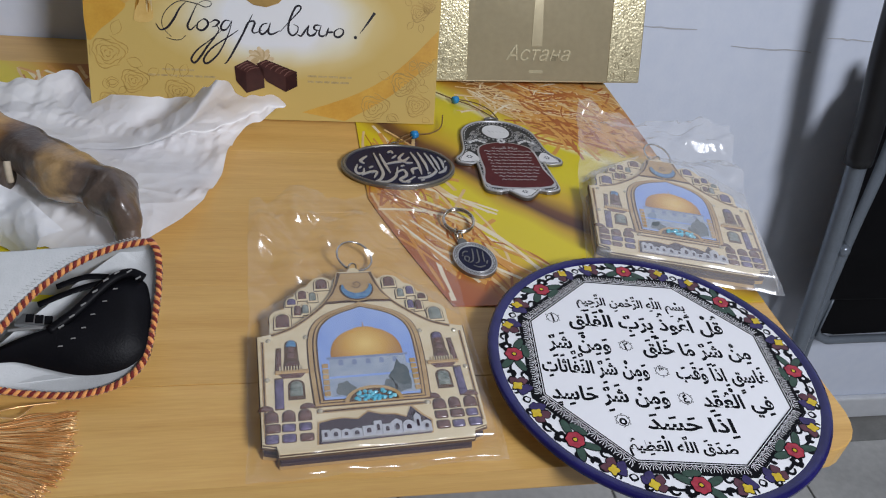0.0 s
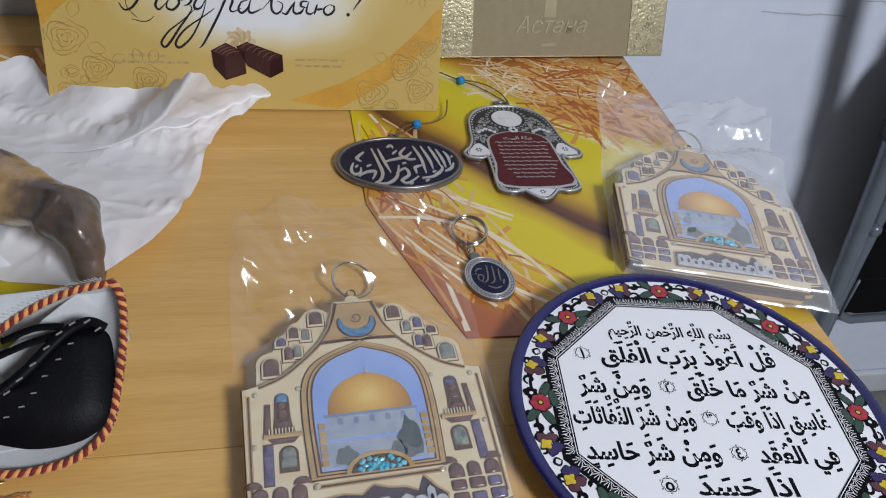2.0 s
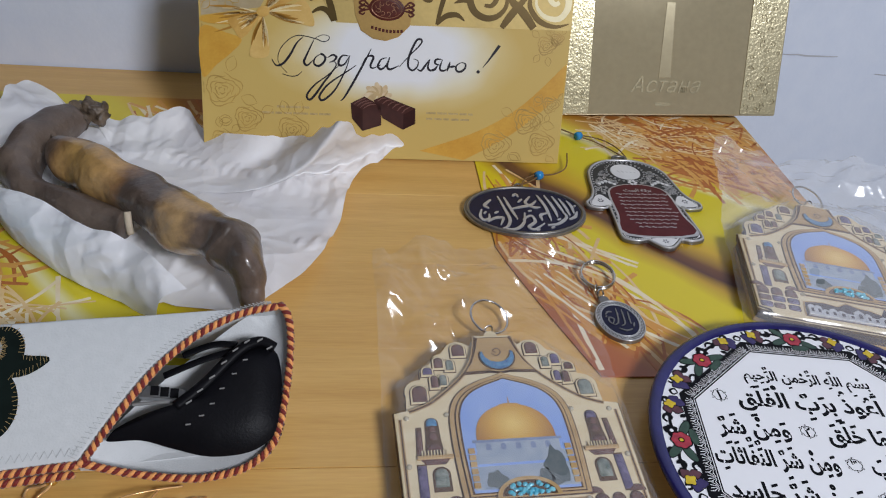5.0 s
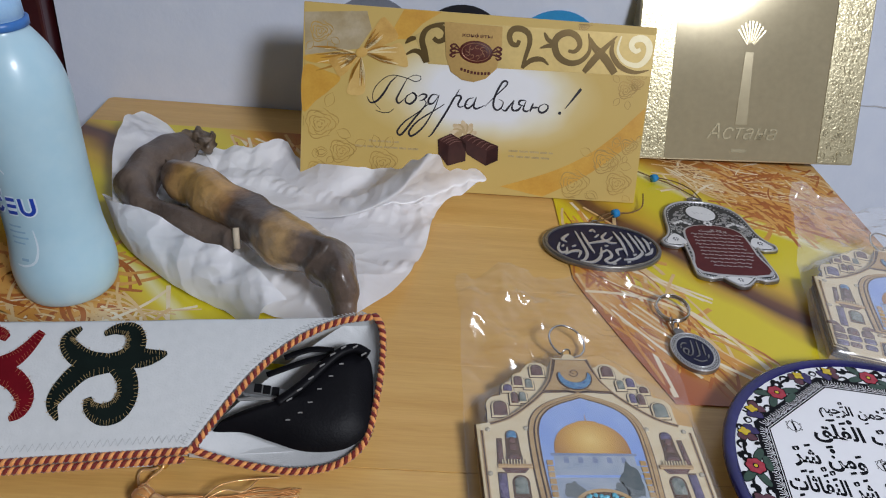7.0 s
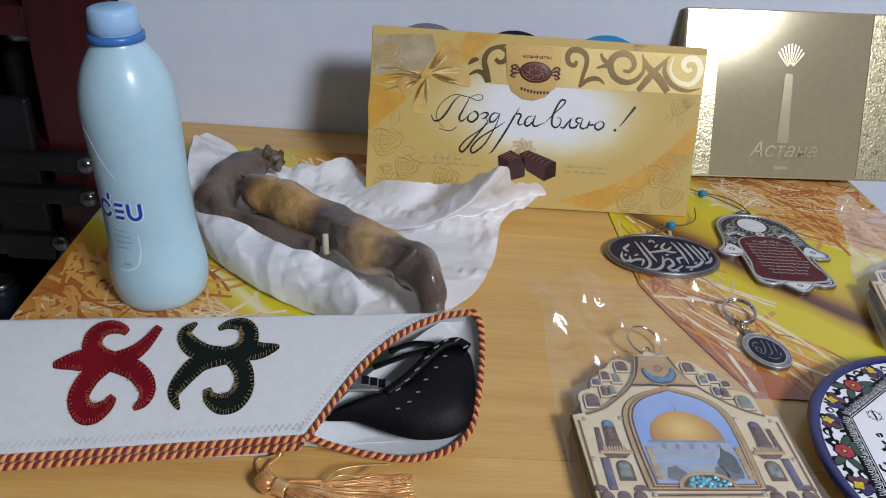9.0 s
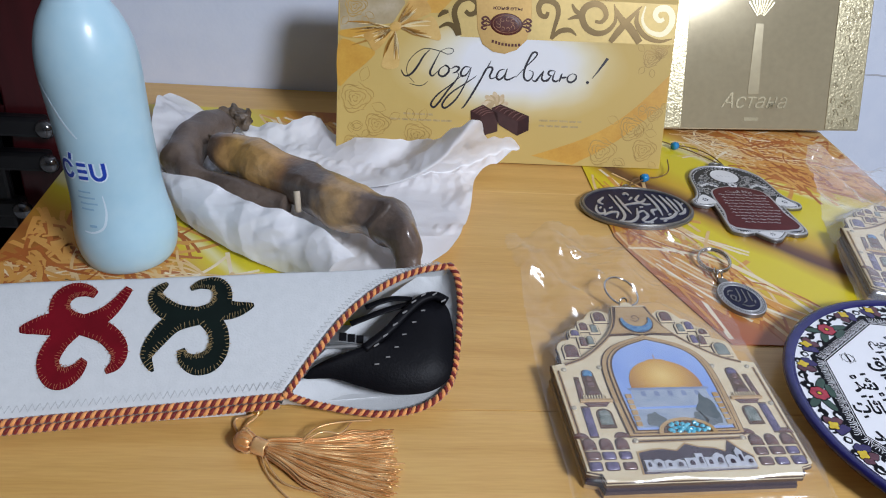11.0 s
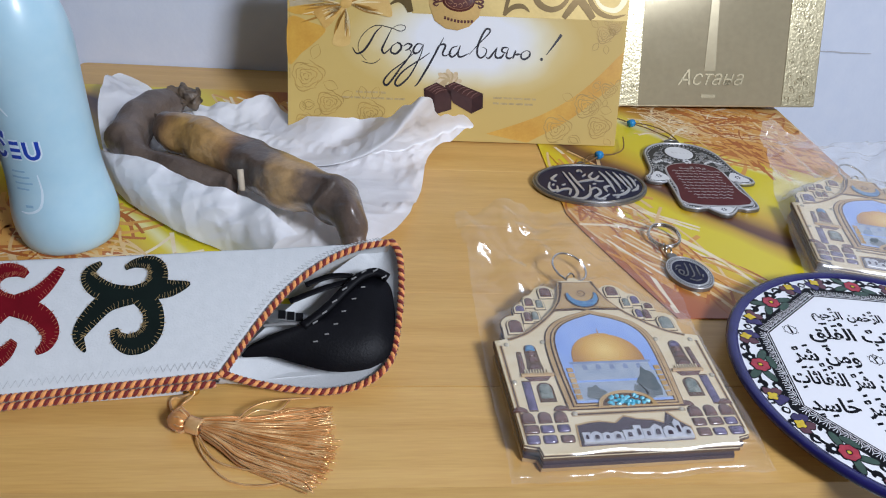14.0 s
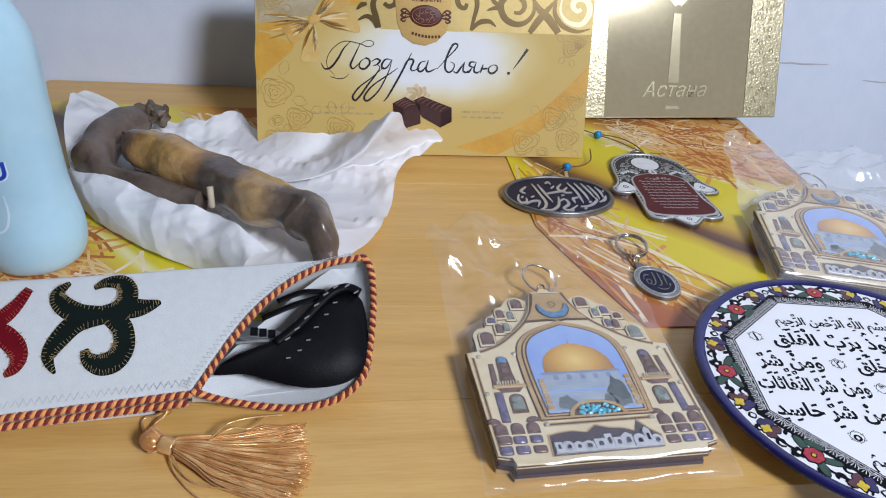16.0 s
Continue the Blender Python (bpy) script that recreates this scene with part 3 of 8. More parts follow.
# curling horn scrolls of the foil band: centre line, end widths and widest width in millimetres
SCROLLS = [
    ([(103.2, 108.6), (101.0, 117.4), (98.3, 127.1), (101.3, 135.1), (110.0, 140.0), (122.9, 142.3)], 5.0, 0.6, 4.6),
    ([(104.0, 137.0), (111.0, 139.2), (117.4, 135.2), (116.6, 128.8), (111.6, 126.5), (107.6, 129.0)], 2.5, 3.4, 4.2),
    ([(84.6, 113.4), (92.4, 117.6), (98.6, 115.3), (102.6, 108.8)], 0.8, 4.0, 4.2), ([(84.5, 122.8), (88.7, 126.8), (93.2, 127.8)], 0.6, 2.0, 4.0),
    ([(179.2, 132.2), (177.7, 128.2), (172.9, 129.6), (170.8, 135.5), (173.6, 140.6), (180.3, 141.4), (186.4, 138.0), (188.3, 130.9), (186.0, 119.9), (183.9, 109.8)], 3.0, 2.6, 5.0),
    ([(183.9, 109.8), (190.7, 116.6), (199.7, 118.0), (206.0, 113.7)], 2.0, 0.6, 4.4),
    ([(221.4, 126.6), (227.0, 126.5), (230.6, 131.7), (227.6, 138.3), (220.7, 141.2), (212.9, 138.7), (209.2, 131.6), (213.4, 121.5), (223.1, 116.8), (232.6, 118.9), (238.8, 126.3), (238.9, 134.2), (236.8, 141.8)], 2.5, 1.0, 5.8),
    ([(197.0, 127.0), (203.8, 129.4), (208.9, 129.2)], 0.6, 3.0, 3.4), ([(199.7, 139.9), (203.4, 134.4), (208.7, 131.8)], 1.2, 3.0, 3.6),
    ([(238.3, 138.9), (243.8, 130.4), (253.5, 122.2), (263.0, 110.8)], 1.0, 5.6, 6.6), ([(236.5, 110.1), (242.6, 119.0), (249.5, 127.8), (261.3, 141.4)], 4.0, 0.8, 6.0),
    ([(258.8, 137.3), (258.4, 127.4), (266.7, 117.0), (279.9, 112.9), (292.0, 115.7)], 2.0, 0.6, 4.4),
]


def foil_bow(front, z):
    """Printed gold ribbon bow: soft loops and tails with lengthwise folds."""
    rnd = random.Random(5)
    knot = (48.7, 113.1)
    pieces = [("bow_tail", M_RIB, [(43.4, 109.8), (28.5, 102.9), (6.3, 102.5), (2.1, 107.2), (31.1, 112.0)], (4.0, 105.0)), ("bow_tail", M_BOWL, [(45.4, 109.9), (43.0, 96.9), (37.8, 79.5), (52.1, 79.9), (51.6, 97.9), (48.4, 109.1)], (45.0, 80.0)),
              ("bow_tail", M_BOWL, [(52.2, 114.8), (68.6, 118.3), (81.0, 122.5), (87.7, 104.7), (74.4, 105.8), (59.0, 110.3)], (84.0, 113.0)), ("bow_loop", M_BOW, [(50.2, 114.7), (55.4, 128.2), (63.7, 141.4), (68.8, 140.8), (78.6, 127.8), (68.9, 121.3), (58.6, 116.7)], (68.0, 135.0)),
              ("bow_loop", M_BOW, [(46.3, 111.5), (33.8, 109.7), (21.9, 105.5), (26.8, 97.8), (31.6, 92.2), (39.8, 99.7)], (27.0, 99.0))]
    for q, (name, mm, pts, tip) in enumerate(pieces):
        ob = part(name, prism(B(), [tuple(p) for p in spline(mm_(*pts), 5, True)], z + 0.00004 * q, z + 0.0002 + 0.00004 * q), mm, front)
        for dark in (True, False):
            bm = B()
            for k in range(5):
                f = rnd.uniform(-0.32, 0.32)
                a = np.array(knot) + rnd.uniform(0.05, 0.2) * (np.array(tip) - knot)
                e = np.array(knot) + rnd.uniform(0.6, 0.9) * (np.array(tip) - knot)
                d = (e - a)[::-1] * (1, -1) * f
                stroke(bm, mm_(tuple(a), tuple((a + e) / 2 + d * 0.7), tuple(e + d)), 0.0003, 0.0002, z + 0.0002 + 0.00004 * q, 0.00006, 5, 0.0018 if dark else 0.0012)
            tagged(part("bow_fold", bm, M_RIBD if dark else M_BOWH, ob), kind="stuff")
    part("bow_knot", domed(B(), ellipse(0.0487, 0.1131, 0.0052, 0.0040, 18, 0.4), z + 0.0004, 0.0004), M_BOW, front)


def chocolate_box(m):
    th = thing("chocolate_box", m, "golden yellow gift box of chocolates with printed greeting, leaning back", "gift box")
    part("carton", box(B(), 0, 0, -BD, BW, BH, 0, 0.0012), M_CARD, th)
    front = part("front_print", prism(B(), [(0.0004, 0.0004), (BW - 0.0004, 0.0004), (BW - 0.0004, BH - 0.0004), (0.0004, BH - 0.0004)], 0.0001, 0.0003), glow_card(), th)
    U, V = BW, BH
    z = 0.0003
    flat = lambda name, pts, lift, mm: part(name, prism(B(), mm_(*pts), z + lift, z + lift + 0.0001), mm, front)
    flat("corner_print", [(0.7, 142.2), (51.9, 146.5), (56.2, 132.2), (46.1, 115.9), (2.1, 108.1)], 0, M_GREYP)
    flat("ribbon_print", [(69.7, 125.2), (82.1, 150.0), (113.2, 150.0), (97.9, 139.7), (85.8, 126.3)], 0.0001, M_RIB)
    part("ribbon_print", prism(B(), [tuple(p) for p in spline(mm_((1.2, 99.0), (20, 96), (32.1, 91.2), (23.5, 80.6), (12, 71), (1.2, 62)), 4, True)], z + 0.0001, z + 0.0002), M_RIB, front)
    part("ribbon_print", prism(B(), [tuple(p) for p in spline(mm_((174.5, 7.8), (222.8, 25.9), (259.4, 49.1), (293.6, 84.4)), 5)] + [tuple(p) for p in spline(mm_((293.6, 60.0), (251.7, 24.1), (212.3, 1.0)), 5)], z, z + 0.0001), M_RIB, front)
    part("foil_panel", prism(B(), mm_((91.6, 129.6), (109.9, 142.5), (293.6, 144.4), (293.6, 110.3), (165.7, 108.2), (104.7, 107.7), (97.4, 117.1)), z, z + 0.0002), M_GOLDP, front)
    for k, (pts, w0, w1, pk) in enumerate(SCROLLS):
        part("scroll_print", stroke(B(), mm_(*pts), w0 / 1000, w1 / 1000, z + 0.0002 + 0.00002 * k, 0.0001, 6, pk / 1000), M_DARKF, front)
    part("scroll_print", stroke(B(), mm_((264.9, 141.6), (263.3, 129.7), (270.5, 120.8), (282.5, 119.0), (289.2, 126.5), (289.4, 135.4), (284.2, 140.6), (276.6, 139.6), (274.4, 134.3), (278.6, 130.2), (282.4, 132.0)), 0.001, 0.003, z + 0.0002, 0.0001, 6, 0.0056), M_CREAM, front)
    foil_bow(front, z + 0.0003)
    # medallion with a plain brown sweet-shaped seal
    part("medallion", prism(B(), mm_((115.9, 142.5), (164.3, 142.0), (165.4, 122.5), (162.2, 107.4), (153.8, 98.9), (143.9, 95.3), (133.6, 96.6), (123.9, 102.5), (118.9, 114.6)), z + 0.0003, z + 0.0006, 0.0002), M_MEDAL, front)
    sx0, sy0 = 0.1438, 0.1200
    part("seal", domed(B(), ellipse(sx0, sy0, 0.0142, 0.0092, 32, -0.04), z + 0.0006, 0.0006), M_SEAL, front)
    for sx in (-1, 1):
        for q in (-1, 0, 1):
            c = (sx0 + sx * 0.0178, sy0 + q * 0.0036)
            part("seal_wing", stroke(B(), [(c[0] - sx * 0.0044, sy0 + q * 0.0010), (c[0], c[1] + 0.0016), (c[0] + sx * 0.0036, c[1]), (c[0] + sx * 0.0010, c[1] - 0.0016), (c[0] - sx * 0.0008, c[1])], 0.0012, 0.0008, z + 0.0006, 0.0003, 5, 0.0016), M_SEAL, front)
    bm = B()
    tube(bm, [(x, y, z + 0.0009) for x, y in ellipse(sx0, sy0, 0.0118, 0.0072, 40, -0.04)], 0.00035, 5, 1, True, False)
    for q in range(9):
        a = TAU * q / 9
        cx, cy = sx0 + 0.0068 * math.cos(a), sy0 + 0.0038 * math.sin(a)
        stroke(bm, [(cx + 0.0026 * (1 - 0.7 * s) * math.cos(a + 4.5 * s), cy + 0.0022 * (1 - 0.7 * s) * math.sin(a + 4.5 * s)) for s in (0, .25, .5, .75, 1)], 0.0004, 0.0006, z + 0.0011, 0.0001, 3)
    tagged(part("seal_ornament", bm, M_SEALL, front), kind="stuff")
    t = text_bm("конфеты", 0.0250, 0.0042, bold=0.01)
    t.transform(Matrix.Translation((0.1316, 0.1318, z + 0.0006)))
    part("lettering", t, M_SEAL, front)
    bm = B()
    for q in range(9):
        x, y = 0.1318 + 0.0029 * q, 0.1056 - 0.0016 * math.sin(math.pi * (q + 0.5) / 9) - 0.00025 * q
        box(bm, x, y - 0.0012, z + 0.0006, x + 0.0020, y + 0.0012, z + 0.0007)
    tagged(part("word_bar", bm, M_SEAL, front), kind="stuff")
    # the greeting in slanted pen script
    greet = part("greeting", stroke(B(), mm_((236.0, 96.1), (228.9, 85.5), (223.6, 78.1)), 0.0026, 0.0004, z, 0.0002, 6), M_INK, front, "dark slanted script lettering of the greeting")
    part("letter", prism(B(), ellipse(0.2198, 0.0745, 0.0014, 0.0014, 12), z, z + 0.0002), M_INK, greet)
    for strokes in LETTERS:
        bm = B()
        for k, st in enumerate(strokes):
            thin = strokes is LETTERS[0] and k < 2
            stroke(bm, mm_(*st), 0.0004, 0.0004, z + 0.00004 * k, 0.0002, 7, 0.0007 if thin else 0.0018)
        part("letter", bm, M_INK, greet)
    # two chocolates before a pale flower
    for k in range(11):
        a = math.pi * (-0.1 + 0.12 * k)
        r = 0.0075 if k % 2 else 0.0050
        part("petal_print", prism(B(), ellipse(0.1384 + r * math.cos(a), 0.0515 + 0.9 * r * math.sin(a), 0.0048, 0.0024, 14, a + 0.3), z, z + 0.0001 + 0.00003 * k), M_PETAL if k % 2 else M_PETALD, front)
    for pts, mm in (([(117.0, 45.3), (126.7, 40.2), (127.0, 23.0), (118.4, 32.9)], M_CHOC), ([(126.7, 40.2), (141.4, 44.2), (142.2, 28.2), (127.0, 23.0)], M_CHOC2), ([(117.0, 45.3), (127.9, 51.1), (141.4, 44.2), (126.7, 40.2)], M_CHOC3),
                    ([(135.4, 48.5), (160.1, 37.6), (160.2, 25.1), (143.3, 34.0)], M_CHOC2), ([(160.1, 37.6), (169.6, 42.9), (170.2, 30.4), (160.2, 25.1)], M_CHOC), ([(135.4, 48.5), (143.4, 52.1), (169.6, 42.9), (160.1, 37.6)], M_CHOC3)):
        part("chocolate_print", prism(B(), mm_(*pts), z + 0.0004, z + 0.0006), mm, front)
    bm = B()
    for k in range(6):
        stroke(bm, mm_((138.8 + k * 4.0, 47.4 - k * 1.75), (142.0 + k * 4.0, 50.0 - k * 1.55), (146.0 + k * 3.9, 50.6 - k * 1.4)), 0.0004, 0.0003, z + 0.0006, 0.0001, 4, 0.0009)
    for k in range(4):
        stroke(bm, mm_((119.5 + k * 2.6, 44.4 - k * 1.1), (124 + k * 2.6, 47.6 - k * 1.1), (129 + k * 2.9, 49.6 - k * 1.5)), 0.0004, 0.0003, z + 0.0006, 0.0001, 4, 0.0009)
    tagged(part("chocolate_ridge", bm, M_CHOCL, front), kind="stuff")
    rnd = random.Random(8)
    for x, y, w in ((58, 39.6, 31), (46, 34.6, 57), (178.8, 38.7, 40), (179, 34.0, 39)):
        bm = B()
        while w > 4:
            q = min(w, rnd.uniform(6, 13))
            box(bm, x / 1000, y / 1000, z, (x + q - 1.2) / 1000, (y + 1.7) / 1000, z + 0.0001)
            x, w = x + q, w - q
        part("word_bar", bm, M_BARS, front)
    # drawn roses with leaves
    for cx, cy, r in ((16, 52, 15), (35, 30, 12), (70, 22, 13), (100, 14, 9), (264, 36, 13), (283, 50, 8), (238, 14, 14), (277, 17, 12), (15, 12, 10), (275, 98, 9), (14, 128, 10), (232, 147.0, 5), (283, 103, 6), (6, 88, 8)):
        bm = B()
        cx, cy, r = cx / 1000, cy / 1000, r / 1000
        for k in range(17):
            f = (0.12 + 0.88 * k / 16) * r
            a0, span = k * 2.4, 1.5 + 0.4 * rnd.random()
            pts = [(cx + f * (1 + 0.10 * math.sin(5 * t + k)) * math.cos(a0 + t), cy + 0.86 * f * (1 + 0.10 * math.sin(5 * t + k)) * math.sin(a0 + t)) for t in [-span / 2 + span * j / 6 for j in range(7)]]
            stroke(bm, [(min(max(x, 0.002), U - 0.002), min(max(y, 0.002), V - 0.002)) for x, y in pts], 0.0002, 0.0002, z + 0.0001, 0.00008, 3, 0.0010)
        for k in range(3):
            a = rnd.uniform(0, TAU)
            for sg in (-1, 1):
                pts = [(cx + r * (1.0 + 0.9 * t) * math.cos(a) - sg * r * 0.28 * math.sin(math.pi * t) * math.sin(a), cy + r * (1.0 + 0.9 * t) * math.sin(a) + sg * r * 0.28 * math.sin(math.pi * t) * math.cos(a)) for t in (0, .25, .5, .75, 1)]
                stroke(bm, [(min(max(x, 0.002), U - 0.002), min(max(y, 0.002), V - 0.002)) for x, y in pts], 0.0002, 0.0002, z + 0.0001, 0.00008, 3, 0.0007)
        tagged(part("rose_drawing", bm, M_LINE, front), kind="stuff")
    return th


chocolate_box(pose(-0.1954, 0.3811, T + 0.0012, 72.0, 0, 0.57))


# ---- gold box leaning on the wall ----
M_GOLD = mat("satin_gold_foil", (0.50, 0.43, 0.275), 0.11, metal=0.35, vary=0.05, scale=14, rvary=0.02)
M_EMB = mat("embossed_gold_foil", (0.54, 0.48, 0.30), 0.25, metal=0.45, vary=0.08, scale=30, bump=0.5, bscale=400)
# Paler gold for raised work: its highlights are put into the colour.
M_EMBL = mat("highlight_gold_foil", (0.66, 0.58, 0.37), 0.2, metal=0.65, vary=0.05, scale=60)


def gold_box(m):
    th = thing("gold_gift_box", m, "flat satin gold gift box with embossed borders leaning on the wall", "gift box")
    w, h, d = 0.226, 0.166, 0.022
    part("carton", box(B(), -w, 0, -d, 0, h, 0, 0.0015), M_GOLD, th)
    rnd = random.Random(4)
    for name, x0, x1 in (("embossed_border", -w + 0.0015, -w + 0.036), ("embossed_border", -0.037, -0.0015)):
        bm = B()
        box(bm, x0, 0.0015, 0.0, x1, h - 0.0015, 0.0007, 0.0003, 1)
        b = part(name, bm, M_EMB, th, "gold border embossed with curling ornament")
        bm = B()
        for k in range(70):
            cx, cy = rnd.uniform(x0 + 0.004, x1 - 0.004), rnd.uniform(0.006, h - 0.006)
            r, a0 = rnd.uniform(0.002, 0.0036), rnd.uniform(0, TAU)
            pts = [(cx + r * (1 - s * 0.75) * math.cos(a0 + 5.5 * s), cy + r * (1 - s * 0.75) * math.sin(a0 + 5.5 * s)) for s in (0, .17, .33, .5, .67, .83, 1)]
            stroke(bm, pts, 0.0009, 0.0005, 0.0007, 0.0005, 2)
        part("curl_relief", bm, M_EMBL, b)
    # palm-like tower ornament
    cx = -w / 2 - 0.004
    tower = part("tower_relief", prism(B(), [(cx - 0.006, 0.036), (cx + 0.006, 0.036), (cx + 0.0042, 0.105), (cx - 0.0042, 0.105)], 0.0, 0.0004, 0.0002), mat("pale_gold_foil", (0.53, 0.46, 0.295), 0.18, metal=0.35, vary=0.05, scale=14), th)
    bm = B()
    for k in range(9):
        a = radians(40 + 12.5 * k)
        stroke(bm, [(cx + 0.004 * math.cos(a), 0.108 + 0.006 * math.sin(a)), (cx + 0.017 * math.cos(a), 0.110 + 0.024 * math.sin(a))], 0.0006, 0.0018, 0.0, 0.0006, 3)
    part("crown_relief", bm, M_EMBL, th)
    t = text_bm("Астана", 0.070, 0.0155, shear=0.3, depth=0.0006)
    t.transform(Matrix.Translation((cx - 0.033, 0.022, 0)))
    part("lettering", t, M_EMBL, th, "shiny embossed lettering")
    part("word_bar", prism(B(), [(cx - 0.007, 0.009), (cx + 0.008, 0.009), (cx + 0.008, 0.0125), (cx - 0.007, 0.0125)], 0, 0.0003), M_EMBL, th)
    return th


gold_box(pose(0.337, 0.476, 0.7605, 90 - 20.2, 0, 0) @ pose(0, 0, 0, 0, 0, 2.0))


# ---- bottle ----
M_MILK = mat("milky_blue_plastic", (0.47, 0.68, 0.78), 0.34, vary=0.05, scale=8, sub=0.25, coat=0.2)
M_CAP = mat("blue_cap", (0.36, 0.58, 0.84), 0.42, vary=0.08, scale=60, sub=0.15)
M_SEALB = mat("blue_tamper_ring", (0.05, 0.18, 0.50), 0.35, vary=0.1, scale=30)
M_LOGO = mat("blue_print", (0.02, 0.06, 0.42), 0.3, vary=0.1, scale=90)
M_LOGOW = mat("pale_print", (0.72, 0.84, 0.92), 0.35, vary=0.05, scale=90)


def bottle(m):
    th = thing("bottle", m, "pale milky blue plastic bottle with blue screw cap on the mat", "bottle")
    prof = [(0.020, 0.002), (0.0265, 0.0), (0.0305, 0.006), (0.0322, 0.016), (0.0320, 0.026), (0.0302, 0.038), (0.0288, 0.052), (0.0284, 0.075), (0.0286, 0.100), (0.0292, 0.125), (0.0290, 0.138), (0.0272, 0.150), (0.0232, 0.162), (0.0180, 0.171), (0.0148, 0.176), (0.0140, 0.182)]
    P = [tuple(p) for p in spline(prof, 4)]
    part("body", lathe(B(), P, 64), M_MILK, th, smooth=True)
    part("tamper_ring", lathe(B(), [(0.0150, 0.1765), (0.0162, 0.177), (0.0164, 0.181), (0.0150, 0.1815)], 40), M_SEALB, th, smooth=True)
    bm = B()
    lathe(bm, [(0.0140, 0.1818), (0.0146, 0.1822), (0.0144, 0.1890), (0.0141, 0.1935), (0.0132, 0.1957), (0.0110, 0.1966), (0.0, 0.1968)], 60, False)
    part("cap", bm, M_CAP, th, smooth=True)
    def wrap(bm, r0):
        # lay a flat print (x along the round, y up) on the bottle's side
        def radius(zz):
            return float(np.interp(zz, [p[1] for p in P], [p[0] for p in P]))
        for v in bm.verts:
            r = radius(v.co.y) + r0 + v.co.z
            a = v.co.x / 0.0287
            v.co = (r * math.sin(a), -r * math.cos(a), v.co.y)
        return bm

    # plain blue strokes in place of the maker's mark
    hoop = lambda cx, cy, r, a0, a1: [(cx + r * math.cos(radians(a0 + (a1 - a0) * k / 8)), cy + 1.15 * r * math.sin(radians(a0 + (a1 - a0) * k / 8))) for k in range(9)]
    strokes = [hoop(-0.0265, 0.0765, 0.0046, 20, 340), [(-0.0222, 0.0835), (-0.0212, 0.0880)], [(-0.0180, 0.0808), (-0.0120, 0.0808)], [(-0.0182, 0.0763), (-0.0118, 0.0763)], [(-0.0184, 0.0718), (-0.0122, 0.0718)],
               [(-0.0088, 0.0818)] + hoop(-0.0052, 0.0752, 0.0036, 180, 360) + [(-0.0016, 0.0818)]]
    bm, bw = B(), B()
    for s in strokes:
        stroke(bm, s, 0.0023, 0.0023, 0.0002, 0.0001, 5)
        stroke(bw, s, 0.0044, 0.0044, 0.0001, 0.0001, 5)
    logo = part("print_edge", wrap(bw, 0.0), M_LOGOW, th, "white edged blue printed mark")
    part("blue_print", wrap(bm, 0.0), M_LOGO, logo)
    bm = B()
    for y, x0, x1 in ((0.062, -0.022, -0.013), (0.058, -0.023, -0.011), (0.054, -0.022, -0.010), (0.050, -0.022, -0.013)):
        stroke(bm, [(x0 + (x1 - x0) * k / 4, y) for k in range(5)], 0.0012, 0.0012, 0.0001, 0.0001, 2)
    stroke(bm, [(-0.018, 0.0385), (-0.0155, 0.0385), (-0.013, 0.0385)], 0.0018, 0.0018, 0.0001, 0.0001, 2)
    part("word_bar", wrap(bm, 0.0), mat("grey_blue_print", (0.30, 0.50, 0.66), 0.4, vary=0.1), th)
    for pts in ([(-0.006, 0.060), (-0.0058, 0.048), (-0.009, 0.038), (-0.016, 0.034), (-0.022, 0.034)], [(-0.034, 0.130), (-0.028, 0.122), (-0.020, 0.108), (-0.013, 0.098)]):
        part("swoosh", wrap(stroke(B(), pts, 0.0006, 0.0007, 0.0001, 0.0001, 5, 0.0015), 0.0), M_LOGOW, th)
    return th


bottle(pose(-0.3245, 0.216, TM, 0, -3.2, 0) @ pose(0, 0, 0, 0, 0, 14))


# ---- folding chair against the wall ----
chair = thing("folding_chair", pose(0, 0, FLOOR), "folded chair of grey steel tubes with black vinyl pads", "chair")
part("leg_tube", tube(B(), [(0.729, 0.45, 0.0), (0.685, 0.45, 0.263), (0.654, 0.45, 0.438), (0.629, 0.45, 0.566), (0.600, 0.45, 0.690), (0.57, 0.45, 0.82)], 0.0115, 14, 5), M_TUBE, chair, smooth=True)
part("grip_sleeve", tube(B(), [(0.629, 0.45, 0.566), (0.616, 0.45, 0.63), (0.597, 0.45, 0.70), (0.572, 0.45, 0.81)], 0.0160, 14, 4), M_BLACK, chair, smooth=True)
part("leg_tube", tube(B(), [(0.760, 0.474, 0.0), (0.711, 0.468, 0.255), (0.684, 0.464, 0.44), (0.672, 0.462, 0.56), (0.655, 0.46, 0.70)], 0.0105, 14, 5), M_TUBE, chair, smooth=True)
part("leg_tube", tube(B(), [(1.24, 0.45, 0.0), (1.20, 0.45, 0.263), (1.16, 0.45, 0.438), (1.12, 0.45, 0.69)], 0.0115, 14, 5), M_TUBE, chair, smooth=True)
part("leg_tube", tube(B(), [(1.22, 0.474, 0.0), (1.18, 0.468, 0.255), (1.14, 0.462, 0.60)], 0.0105, 14, 5), M_TUBE, chair, smooth=True)
part("hinge_bolt", lathe(B(), [(0.008, 0), (0.008, 0.012), (0.005, 0.015)], 14), M_TUBE, chair, smooth=True).matrix_local = pose(0.668, 0.452, 0.44, 90, 0, 0)
part("stay_bracket", tube(B(), [(0.690, 0.452, 0.27), (0.715, 0.462, 0.268)], 0.004, 8, 2), M_TUBE, chair, smooth=True)
part("stay_bracket", tube(B(), [(0.714, 0.458, 0.275), (0.706, 0.455, 0.345)], 0.0022, 6, 2), M_TUBE, chair, smooth=True)
